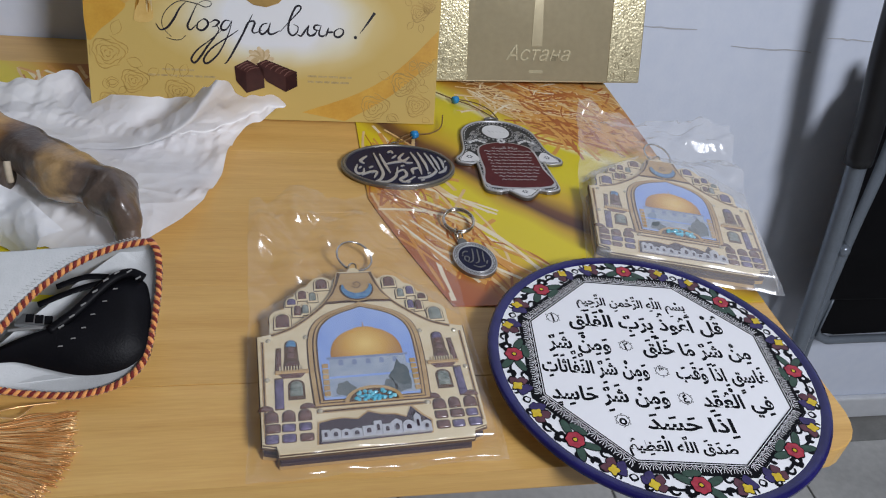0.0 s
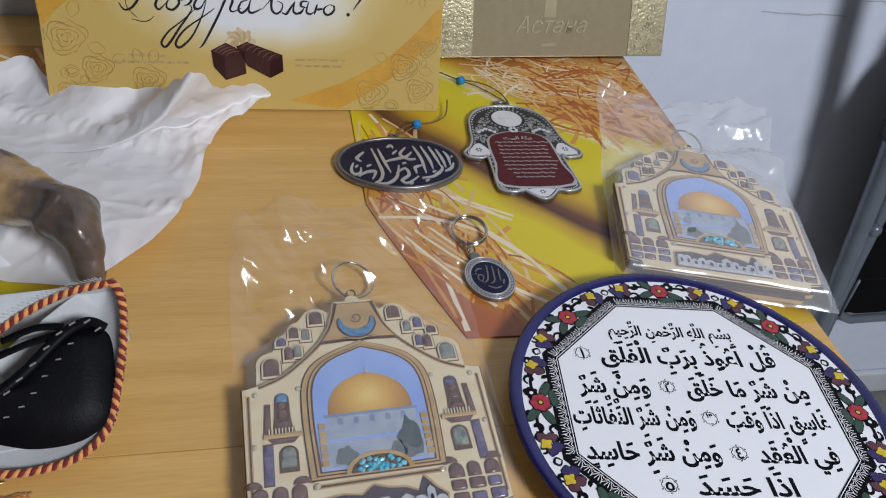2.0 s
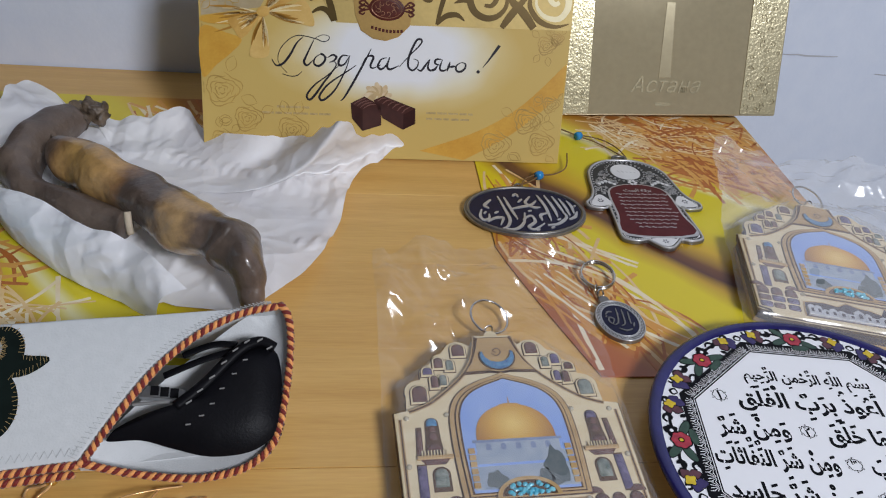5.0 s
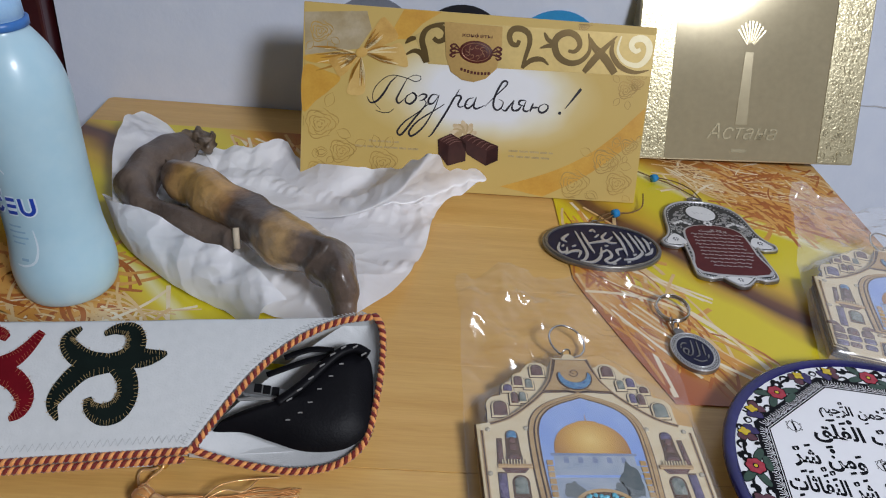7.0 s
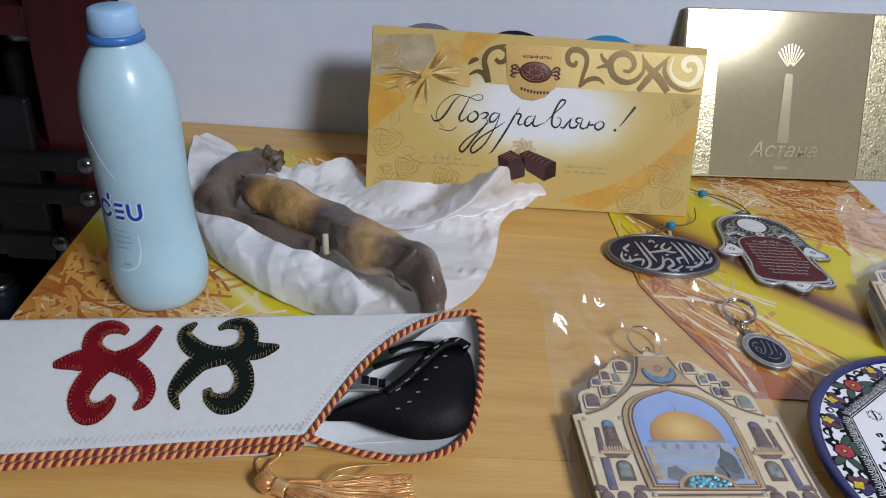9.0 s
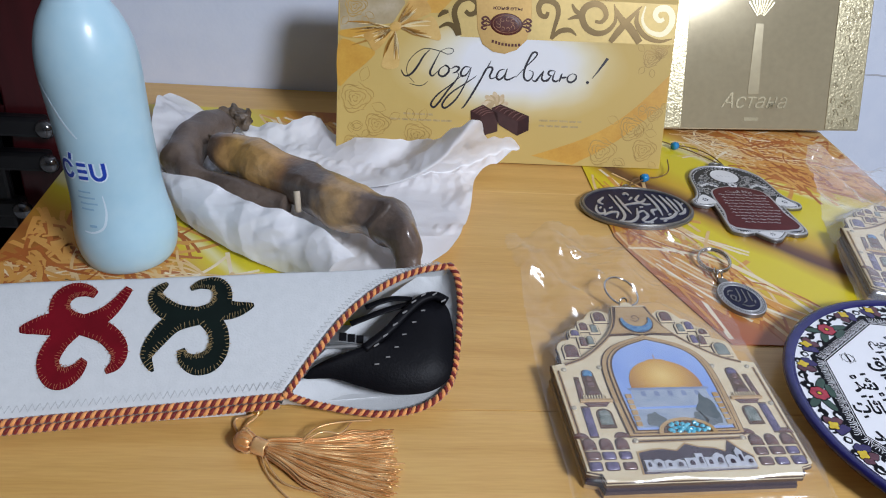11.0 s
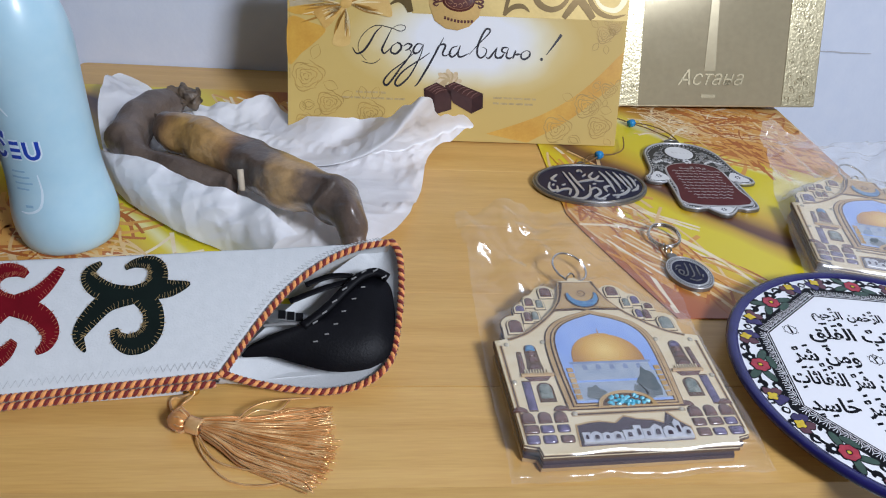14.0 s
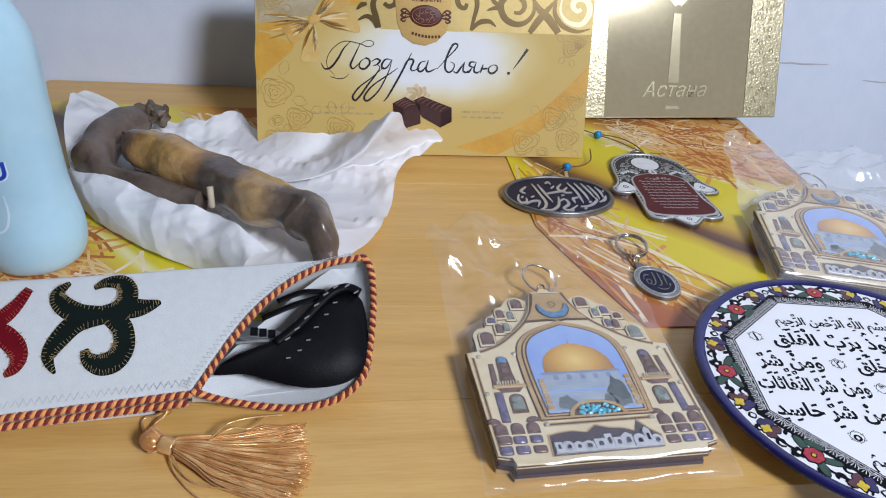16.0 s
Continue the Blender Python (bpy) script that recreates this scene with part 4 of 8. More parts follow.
pad = [tuple(p) for p in spline([(0.672, 0.62), (0.690, 0.48), (0.706, 0.36), (0.718, 0.285), (0.745, 0.258), (0.80, 0.256), (0.95, 0.262), (1.10, 0.266), (1.13, 0.30), (1.12, 0.50), (1.10, 0.64), (0.95, 0.66), (0.75, 0.655)], 4, True)]
part("seat_pad", prism(B(), pad, -0.013, 0.013, 0.004), M_VINYL, chair, "black vinyl seat pad").matrix_local = pose(0, 0.492, 0, 90, 0, 0)
part("seat_frame", tube(B(), [(0.700, 0.478, 0.60), (0.716, 0.478, 0.36), (0.726, 0.478, 0.275), (0.752, 0.478, 0.248), (0.80, 0.478, 0.246), (1.09, 0.478, 0.255), (1.135, 0.478, 0.30), (1.12, 0.478, 0.60)], 0.0065, 10, 6), M_TUBE, chair, smooth=True)
back = [tuple(p) for p in spline([(0.686, 0.34), (0.666, 0.435), (0.654, 0.495), (0.640, 0.565), (0.636, 0.625), (0.648, 0.658), (0.668, 0.682), (0.70, 0.702), (0.80, 0.715), (0.98, 0.715), (1.08, 0.69), (1.10, 0.62), (1.12, 0.34)], 5)]
part("back_pad", prism(B(), back, -0.010, 0.010, 0.004), M_VINYL, chair, "black vinyl back pad").matrix_local = pose(0.0, 0.468, 0.0, 90, 0, 0)


# ---- things on the cabinet's shelves ----
M_JAR = mat("grey_glass_jar", (0.06, 0.068, 0.075), 0.15, vary=0.3, scale=30)
M_BLUEJ = mat("blue_plastic_tub", (0.03, 0.06, 0.09), 0.35, vary=0.2, scale=30)
M_STEEL = mat("brushed_steel", (0.45, 0.45, 0.46), 0.3, metal=0.9, vary=0.1, scale=40)


def shelf_jar(x, y, z, r, h, material, label):
    th = thing("jar", pose(x, y, z), label, "jar", "jars on the cabinet shelves")
    part("body", lathe(B(), [(r * 0.9, 0), (r, 0.004), (r, h * 0.75), (r * 0.8, h * 0.85), (r * 0.75, h * 0.87)], 24), material, th, smooth=True)
    part("lid", lathe(B(), [(r * 0.8, h * 0.872), (r * 0.82, h * 0.88), (r * 0.82, h), (r * 0.7, h * 1.01)], 24), M_STEEL, th, smooth=True)


rs = random.Random(17)
for z, n_ in ((0.048, 5), (0.318, 6), (0.478, 6), (0.603, 6), (0.743, 5)):
    for k in range(n_):
        x = CX + 0.520 - 0.035 - 0.085 * k - rs.uniform(0, 0.02)
        r, h = rs.uniform(0.018, 0.032), rs.uniform(0.05, 0.10)
        mm, lab = ((M_JAR, "small grey glass jar with a steel lid"), (M_BLUEJ, "blue plastic tub with a steel lid"), (M_BLACK, "small black plastic jar with a steel lid"))[rs.randrange(3)]
        shelf_jar(x, CY + rs.uniform(0.05, 0.10), FLOOR + z, r, h, mm, lab)


# ---- white felt case with cord edging ----
M_FELT = mat("white_felt", (0.62, 0.64, 0.645), 0.85, vary=0.02, scale=18, bump=0.35, bscale=900, sheen=0.3)
M_FELTB = mat("white_felt_lining", (0.64, 0.66, 0.67), 0.85, vary=0.05, scale=18, bump=0.35, bscale=900, sheen=0.3)
M_CORD_O = mat("orange_cord", (0.92, 0.38, 0.11), 0.55, vary=0.15, scale=300, bump=0.5, bscale=2500, sheen=0.3)
M_CORD_R = mat("dark_red_cord", (0.20, 0.008, 0.003), 0.55, vary=0.2, scale=300, bump=0.5, bscale=2500, sheen=0.3)
M_REDV = mat("dark_red_velvet", (0.17, 0.004, 0.011), 0.85, vary=0.25, scale=90, spec=0.15)
M_GREENV = mat("blackish_green_velvet", (0.006, 0.012, 0.010), 0.85, vary=0.3, scale=90, spec=0.15)
M_THREAD = mat("gold_thread", (0.70, 0.50, 0.22), 0.3, metal=0.6, vary=0.2, scale=400)
M_THREADR = mat("red_gold_thread", (0.55, 0.20, 0.10), 0.35, metal=0.4, vary=0.3, scale=400)
M_THREADG = mat("grey_thread", (0.52, 0.54, 0.55), 0.6, vary=0.2, scale=300)
M_LEATHER = mat("black_leather", (0.006, 0.006, 0.008), 0.48, vary=0.3, scale=60, bump=0.3, bscale=700, rvary=0.08, spec=0.13)
M_SILVER = mat("dull_silver_clip", (0.42, 0.43, 0.44), 0.3, metal=0.9, vary=0.1, scale=80)
M_STITCH = mat("pale_stitching", (0.24, 0.24, 0.235), 0.6, vary=0.1, scale=200)

DIAG = [tuple(p) for p in spline([(-0.2035, 0.0620), (-0.1906, 0.0783), (-0.1735, 0.0994), (-0.1550, 0.1156), (-0.1354, 0.1266), (-0.1164, 0.1318)], 10)]
yb = lambda x: 0.0623 + (x + 0.2032) * 0.118
yt = lambda x: 0.1323 + (x + 0.1137) * 0.0865
CASE_X0 = -0.475


def case_v(x, y):
    return (y - yb(x)) / (yt(x) - yb(x))


def case_puff(x, y):
    """Height of the sloping front over the table, a little padded."""
    v = min(max(case_v(x, y), 0.0), 1.0)
    plane = 0.7663 + (-0.022 * (x + 0.2035) + 0.509 * (y - 0.0624)) / 0.8605 - 0.7505
    return plane + 0.0045 * math.sin(math.pi * v) ** 0.6 - 0.0015


def felt_case(m):
    th = thing("felt_case", m, "white felt case with red and dark green applique and cord edging", "case")
    nu, nv = 60, 28
    bm = B()
    rnd = random.Random(2)
    grid = []
    for j in range(nv + 1):
        v = j / nv
        k = v * (len(DIAG) - 1)
        i0 = min(int(k), len(DIAG) - 2)
        e = np.array(DIAG[i0]) * (1 - (k - i0)) + np.array(DIAG[i0 + 1]) * (k - i0)
        s = np.array((CASE_X0, yb(CASE_X0) + (yt(CASE_X0) - yb(CASE_X0)) * v))
        row = []
        for i in range(nu + 1):
            p = s + (e - s) * (i / nu)
            w = 0.0006 * noise.noise(Vector((p[0] * 30, p[1] * 30, 1.0)))
            row.append(bm.verts.new((p[0], p[1], case_puff(p[0], p[1]) + w)))
        grid.append(row)
    low = [[bm.verts.new((v.co.x, v.co.y, max(v.co.z - 0.0022, 0.0012))) for v in row] for row in grid]
    for j in range(nv):
        for i in range(nu):
            bm.faces.new((grid[j][i], grid[j][i + 1], grid[j + 1][i + 1], grid[j + 1][i]))
            bm.faces.new((low[j][i], low[j + 1][i], low[j + 1][i + 1], low[j][i + 1]))
    for j in range(nv):
        bm.faces.new((grid[j][nu], low[j][nu], low[j + 1][nu], grid[j + 1][nu]))
        bm.faces.new((grid[j][0], grid[j + 1][0], low[j + 1][0], low[j][0]))
    for i in range(nu):
        bm.faces.new((grid[0][i], low[0][i], low[0][i + 1], grid[0][i + 1]))
        bm.faces.new((grid[nv][i], grid[nv][i + 1], low[nv][i + 1], low[nv][i]))
    front = part("front_layer", bm, M_FELT, th, smooth=True)
    # rear panel slopes from the top fold down to the table
    bm = B()
    rear = []
    for i in range(nu + 1):
        x = CASE_X0 + (-0.1137 - CASE_X0) * i / nu
        t = i / nu
        yy = yt(x)
        zz = case_puff(x, yy)
        rear.append([bm.verts.new((x, yy + d * (1 - 0.55 * max(0, t - 0.8) / 0.2), zz * q)) for d, q in ((-0.001, 0.985), (0.004, 0.93), (0.012, 0.66), (0.018, 0.33), (0.022, 0.015))])
    for a, b in zip(rear, rear[1:]):
        for k in range(4):
            bm.faces.new((a[k], b[k], b[k + 1], a[k + 1]))
    part("rear_panel", bm, M_FELT, th, smooth=True)
    # open end: the back layer cups round from the lower seam up to the tip
    end = [(-0.2035, 0.0620, 0.0156), (-0.1878, 0.0618, 0.0091), (-0.1635, 0.0612, 0.0041), (-0.1452, 0.0625, 0.0023), (-0.1269, 0.0660, 0.0059), (-0.1148, 0.0750, 0.0130), (-0.1104, 0.0909, 0.0243), (-0.1085, 0.1134, 0.0395), (-0.1101, 0.1266, 0.0494), (-0.1144, 0.1313, 0.0543)]
    end = [tuple(p) for p in spline(end, 6)]
    edge_in = [(p[0] - 0.004, p[1] + 0.006, max(0.004, case_puff(p[0], p[1]) - 0.020 * math.sin(math.pi * k / (len(DIAG) - 1)) - 0.001)) for k, p in enumerate(DIAG)]
    bm = B()
    A = [np.array(p) for p in end]
    Bq = [np.array(edge_in[round(i * (len(edge_in) - 1) / (len(A) - 1))]) for i in range(len(A))]
    sheet = []
    for a, b in zip(A, Bq):
        row = []
        for k in range(13):
            t = k / 12
            p = a + (b - a) * t
            row.append(bm.verts.new((p[0], p[1], max(0.0010, p[2] - 0.008 * math.sin(math.pi * t)))))
        sheet.append(row)
    for a, b in zip(sheet, sheet[1:]):
        for k in range(12):
            bm.faces.new((a[k], b[k], b[k + 1], a[k + 1]))
    part("back_layer", bm, M_FELTB, th, smooth=True)

    part("inner_lining", prism(B(), [(-0.2050, 0.0700), (-0.1300, 0.0800), (-0.1140, 0.1100), (-0.1160, 0.1405), (-0.2500, 0.1405), (-0.2500, 0.0740)], 0.0010, 0.0016), M_FELTB, th)
    # cords twisted from an orange and a dark red strand
    def cord(path, r=0.0020, pitch=0.0047, phase=0.0):
        P = [Vector(p) for p in spline(path, 24)]
        out = [[], []]
        run = 0.0
        pts = []
        for a, b in zip(P, P[1:]):
            k = max(1, int((b - a).length / 0.0006))
            for s in range(k):
                pts.append(a.lerp(b, s / k))
        pts.append(P[-1])
        for i, c in enumerate(pts):
            d = (pts[min(i + 1, len(pts) - 1)] - pts[max(i - 1, 0)]).normalized()
            run += (pts[i] - pts[i - 1]).length if i else 0
            x = d.cross(Vector((0, 0, 1))).normalized()
            y = x.cross(d)
            for q in (0, 1):
                a = TAU * run / pitch + math.pi * q + phase
                out[q].append(c + x * (math.cos(a) * r * 0.52) + y * (math.sin(a) * r * 0.52))
        c = part("orange_strand", tube(B(), out[0], r * 0.60, 6, 1, smooth=False), M_CORD_O, th, "orange strand of the twisted cord", smooth=True)
        part("red_strand", tube(B(), out[1], r * 0.62, 6, 1, smooth=False), M_CORD_R, th, "dark red strand of the twisted cord", smooth=True)

    cord([(x, yb(x) - 0.0008, case_puff(x, yb(x)) + 0.0008) for x in (CASE_X0, -0.42, -0.36, -0.30, -0.25, -0.204)])
    cord([(x, yb(x) - 0.0034, case_puff(x, yb(x)) - 0.0026) for x in (CASE_X0, -0.42, -0.36, -0.30, -0.25, -0.206)], phase=1.0)
    cord([(p[0] + 0.0006, p[1] - 0.0006, case_puff(*p) + 0.0008) for p in DIAG[::10]])
    cord([(p[0], p[1], p[2] + 0.0006) for p in end[::6]] + [end[-1]])
    part("lower_hem", prism(B(), [(CASE_X0, yb(CASE_X0) + 0.0020), (-0.224, yb(-0.224) + 0.0030), (-0.235, yb(-0.235) + 0.03), (CASE_X0, yb(CASE_X0) + 0.03)], 0.0002, 0.0070, 0.002), M_FELTB, th)

    def lay(bm, lift):
        for v in bm.verts:
            v.co.z += case_puff(v.co.x, v.co.y) + lift
        return bm

    # applique: curling horn ornaments
    red = [([(-0.3076, 0.1026), (-0.3126, 0.1048), (-0.3193, 0.1046), (-0.3241, 0.1002), (-0.3240, 0.0931), (-0.3182, 0.0885), (-0.3097, 0.0868)], 0.0035, 0.0085, 0.0098), ([(-0.3119, 0.0864), (-0.3015, 0.0913), (-0.2956, 0.0979), (-0.2911, 0.1070)], 0.0085, 0.0038, 0.0075),
           ([(-0.3113, 0.0864), (-0.3235, 0.0864), (-0.3318, 0.0853), (-0.3415, 0.0825)], 0.006, 0.0020, 0.0104), ([(-0.3133, 0.0860), (-0.3207, 0.0781), (-0.3240, 0.0690), (-0.3207, 0.0629), (-0.3148, 0.0617), (-0.3089, 0.0652), (-0.3061, 0.0699)], 0.009, 0.0035, 0.0104), ([(-0.3118, 0.0861), (-0.2990, 0.0831), (-0.2904, 0.0760), (-0.2901, 0.0695), (-0.2948, 0.0650)], 0.0085, 0.0012, 0.0092)]
    green = [([(-0.2584, 0.1082), (-0.2532, 0.1115), (-0.2456, 0.1118), (-0.2411, 0.1068), (-0.2413, 0.1000), (-0.2460, 0.0957), (-0.2540, 0.0934)], 0.0015, 0.0085, 0.0098), ([(-0.2511, 0.0936), (-0.2643, 0.0944), (-0.2737, 0.0995), (-0.2763, 0.1051), (-0.2714, 0.1111)], 0.0085, 0.0016, 0.0092),
             ([(-0.2503, 0.0945), (-0.2402, 0.0969), (-0.2319, 0.0981), (-0.2234, 0.1007)], 0.006, 0.001, 0.0092), ([(-0.2494, 0.0943), (-0.2414, 0.0874), (-0.2394, 0.0792), (-0.2428, 0.0730), (-0.2500, 0.0706), (-0.2562, 0.0727), (-0.2584, 0.0769)], 0.009, 0.0035, 0.0102), ([(-0.2511, 0.0939), (-0.2636, 0.0902), (-0.2714, 0.0821), (-0.2755, 0.0737), (-0.2713, 0.0669)], 0.0085, 0.0012, 0.0092)]
    red = [([(x, y + 0.0026) for x, y in p], *w) for p, *w in red]
    green = [([(x, y + 0.0022) for x, y in p], *w) for p, *w in green]
    for name, strokes, mm, tm, lab in (("red_applique", red, M_REDV, M_THREADR, "dark red velvet horn ornament"), ("green_applique", green, M_GREENV, M_THREAD, "blackish green velvet horn ornament")):
        bm = B()
        for k, (pts, w0, w1, pk) in enumerate(strokes):
            stroke(bm, pts, w0, w1, 0.00002 * k, 0.0009, 8, pk)
        body = part(name, lay(bm, 0.0002), mm, front, lab)
        bm = B()
        bodies = [(spline(pts, 12), pk * 0.5) for pts, w0, w1, pk in strokes]
        for (pts, w0, w1, pk), (C, lim) in zip(strokes, bodies):
            for i in range(2, len(C) - 1, 2):
                d = (C[i + 1] - C[i - 1]) / np.hypot(*(C[i + 1] - C[i - 1]))
                o = np.array((-d[1], d[0]))
                s = i / (len(C) - 1)
                w = w0 + (w1 - w0) * s + (pk - (w0 + w1) / 2) * math.sin(math.pi * s)
                for sg in (-1, 1):
                    far = C[i] + o * sg * (w / 2 + 0.0004)
                    if any(min(np.hypot(*(far - c)) for c in other) < lim for other, lim in bodies if other is not C):
                        continue
                    q = d * rnd.uniform(-0.0007, 0.0007)
                    a, b = C[i] + o * sg * (w / 2 - rnd.uniform(0.0014, 0.0026)), C[i] + o * sg * (w / 2 + rnd.uniform(-0.0002, 0.0012)) + q
                    stroke(bm, [a, b], 0.00022, 0.00012, 0.0006, 0.0002, 2, smooth=False)
        tagged(part("gold_stitching", lay(bm, 0.0005), tm, front, "fine gold thread stitches"), kind="stuff")
    # zigzag seam along the cords
    bm = B()
    Z = []
    for k in range(len(DIAG) * 2):
        s = k / (len(DIAG) * 2 - 1) * (len(DIAG) - 1)
        i = min(int(s), len(DIAG) - 2)
        p = np.array(DIAG[i]) * (1 - s + i) + np.array(DIAG[i + 1]) * (s - i)
        Z.append((p[0] - (0.0030 if k % 2 else 0.0062) * 0.9, p[1] + (0.0030 if k % 2 else 0.0062) * 0.45))
    stroke(bm, Z, 0.00024, 0.00024, 0, 0.0002, 1, smooth=False)
    Z = [(CASE_X0 + 0.27 * k / 150, yb(CASE_X0 + 0.27 * k / 150) + (0.0030 if k % 2 else 0.0058)) for k in range(151)]
    stroke(bm, Z, 0.00024, 0.00024, 0, 0.0002, 1, smooth=False)
    part("zigzag_seam", lay(bm, 0.0004), M_THREADG, front, "grey zigzag stitching")
    # leather piece seen in the opening, tilted like the front
    def tilt(bm, lift):
        for v in bm.verts:
            v.co.z += 0.7663 + (-0.022 * (v.co.x + 0.2035) + 0.509 * (v.co.y - 0.0624)) / 0.8605 - 0.7505 + lift
        return bm
    toe = [tuple(p) for p in spline([(-0.1945, 0.0745), (-0.1760, 0.0838), (-0.1610, 0.0862), (-0.1490, 0.0960), (-0.1390, 0.1060), (-0.1310, 0.1128), (-0.1230, 0.1158), (-0.1155, 0.1130), (-0.1124, 0.1010), (-0.1122, 0.0860), (-0.1150, 0.0770), (-0.1260, 0.0700), (-0.1450, 0.0680), (-0.1630, 0.0712), (-0.1780, 0.0745)], 6, True)]
    bm = domed(B(), toe, -0.006, 0.0085, 0.45)
    leather = part("leather_piece", tilt(bm, 0.0), M_LEATHER, th, "black stitched leather piece inside the case", smooth=True)
    edge = [(-0.1578, 0.0821), (-0.1535, 0.0869), (-0.1482, 0.0921), (-0.1431, 0.0986), (-0.1377, 0.1051), (-0.1331, 0.1100), (-0.1267, 0.1128), (-0.1203, 0.1115), (-0.1169, 0.1060)]
    for k, (a, b) in enumerate(zip(edge, edge[1:])):
        mx, my = (a[0] + b[0]) / 2, (a[1] + b[1]) / 2
        part("stitch", tilt(stroke(B(), [(mx - 0.0014, my - 0.0005), (mx + 0.0012, my + 0.0010)], 0.0005, 0.0004, 0, 0.0006, 2, smooth=False), 0.0040), M_STITCH, leather)
    for a in [(-0.1552, 0.0756), (-0.1493, 0.0793), (-0.1447, 0.0844), (-0.1406, 0.0909), (-0.1352, 0.0974), (-0.1303, 0.1036)]:
        part("stitch", tilt(stroke(B(), [(a[0] - 0.0012, a[1]), (a[0] + 0.0012, a[1] + 0.0003)], 0.0004, 0.0004, 0, 0.0004, 2, smooth=False), 0.0036), M_STITCH, leather)
    roll = [(x, y, 0.7663 + (-0.022 * (x + 0.2035) + 0.509 * (y - 0.0624)) / 0.8605 - 0.7505 + 0.0006) for x, y in ((-0.1625, 0.0850), (-0.1500, 0.0945), (-0.1400, 0.1045), (-0.1318, 0.1115), (-0.1235, 0.1142), (-0.1165, 0.1115))]
    part("rolled_edge", tube(B(), roll, 0.0030, 10, 6, flat=0.8), M_LEATHER, leather, smooth=True)
    for pts in ([(-0.1704, 0.1008, 0.0337), (-0.1512, 0.1086, 0.0378), (-0.1346, 0.1134, 0.0402)], [(-0.1625, 0.1112, 0.0376), (-0.1483, 0.1164, 0.0403), (-0.1359, 0.1167, 0.0402)]):
        part("strap", tube(B(), pts, 0.0024, 8, 6, flat=0.4), M_LEATHER, leather, "narrow black leather strap", smooth=True)
    bar = [(-0.1823, 0.0942), (-0.1784, 0.0991), (-0.1592, 0.0971), (-0.1612, 0.0929)]
    clip = part("metal_clip", tilt(prism(B(), bar, -0.010, -0.0075, 0.0004), 0.0), M_SILVER, th, "dull silver metal clip")
    for k in range(3):
        c = [bar[1][i] + (bar[2][i] - bar[1][i]) * (0.2 + 0.25 * k) for i in (0, 1)]
        part("clip_slot", tilt(box(B(), c[0] - 0.0020, c[1] - 0.0042, -0.0075, c[0] + 0.0020, c[1] - 0.0004, -0.0069), 0.0), M_LEATHER, clip)
    part("piping", tube(B(), [(-0.1837, 0.0883, 0.0266), (-0.1689, 0.0896, 0.0270), (-0.1570, 0.0895, 0.0266)], 0.0009, 6, 4), M_STITCH, leather)
    return th


felt_case(pose(0, 0, T + 0.0005))


# ---- tassel tied to the case ----
M_SILK = mat("peach_gold_silk", (0.66, 0.32, 0.10), 0.33, second=(0.46, 0.18, 0.04), scale=90, metal=0.3, sheen=0.2, stretch=(1, 1, 1))
M_SILKL = mat("pale_gold_silk", (0.95, 0.62, 0.28), 0.26, second=(0.62, 0.30, 0.09), scale=110, metal=0.45, sheen=0.2)
M_BRASS = mat("gold_bead", (0.75, 0.52, 0.16), 0.25, metal=0.85, vary=0.15, scale=200)
tassel = thing("tassel", pose(0, 0, T), "peach gold silk tassel hanging from the felt case", "tassel")
KX, KY = -0.2205, 0.0385
bm = B()
bmesh.ops.create_uvsphere(bm, u_segments=24, v_segments=16, radius=0.0056, matrix=Matrix.Translation((KX, KY, 0.0066)) @ Matrix.Diagonal((1.05, 1, 0.95, 1)))
part("knot", bm, M_SILK, tassel, smooth=True)
bm = B()
for k in range(9):
    a = TAU * k / 9
    tube(bm, [(KX - 0.0062, KY + 0.001, 0.0066), (KX + 0.0005, KY + 0.0065 * math.cos(a), 0.0066 + 0.0063 * math.sin(a)), (KX + 0.0064, KY - 0.003, 0.0066)], 0.0005, 5, 6)
tagged(part("knot_thread", bm, M_SILKL, tassel), kind="stuff")
part("collar", tube(B(), [(KX + 0.0045, KY - 0.0020, 0.0064), (KX + 0.0085, KY - 0.0036, 0.0060), (KX + 0.0115, KY - 0.0048, 0.0058)], 0.0043, 16, 3), M_SILKL, tassel, smooth=True)
rnd = random.Random(11)
for name, mm, count in (("silk_strand", M_SILK, 85), ("pale_silk_strand", M_SILKL, 85)):
    bm = B()
    for k in range(count):
        f = rnd.uniform(-1, 1)
        lay_ = rnd.random()
        ex = -0.1445 + rnd.gauss(0, 0.0018) - 0.010 * max(0, -f - 0.35) - 0.003 * abs(f)
        ey = 0.0255 + 0.0275 * f + rnd.gauss(0, 0.0012)
        sx, sy = KX + 0.0112, KY - 0.0046 + 0.0036 * f
        mx, my = sx + (ex - sx) * 0.40, sy + (ey - sy) * (0.40 + 0.08 * abs(f)) - 0.0015
        z0 = 0.0030 + 0.0060 * lay_
        zm = 0.0012 + (0.0075 * (1 - 0.6 * abs(f))) * lay_
        tube(bm, [(sx, sy, z0), ((sx + mx) / 2, (sy + my) / 2 + rnd.gauss(0, 0.0003), (z0 + zm) / 2 + 0.0008), (mx, my, zm), ((mx + ex) / 2, (my + ey) / 2 + rnd.gauss(0, 0.0016), 0.0009 + 0.0035 * lay_ * (1 - 0.5 * abs(f))), (ex, ey, 0.0007 + 0.0016 * lay_)], 0.00044, 4, 5)
    tagged(part(name, bm, mm, tassel, smooth=True), kind="stuff")
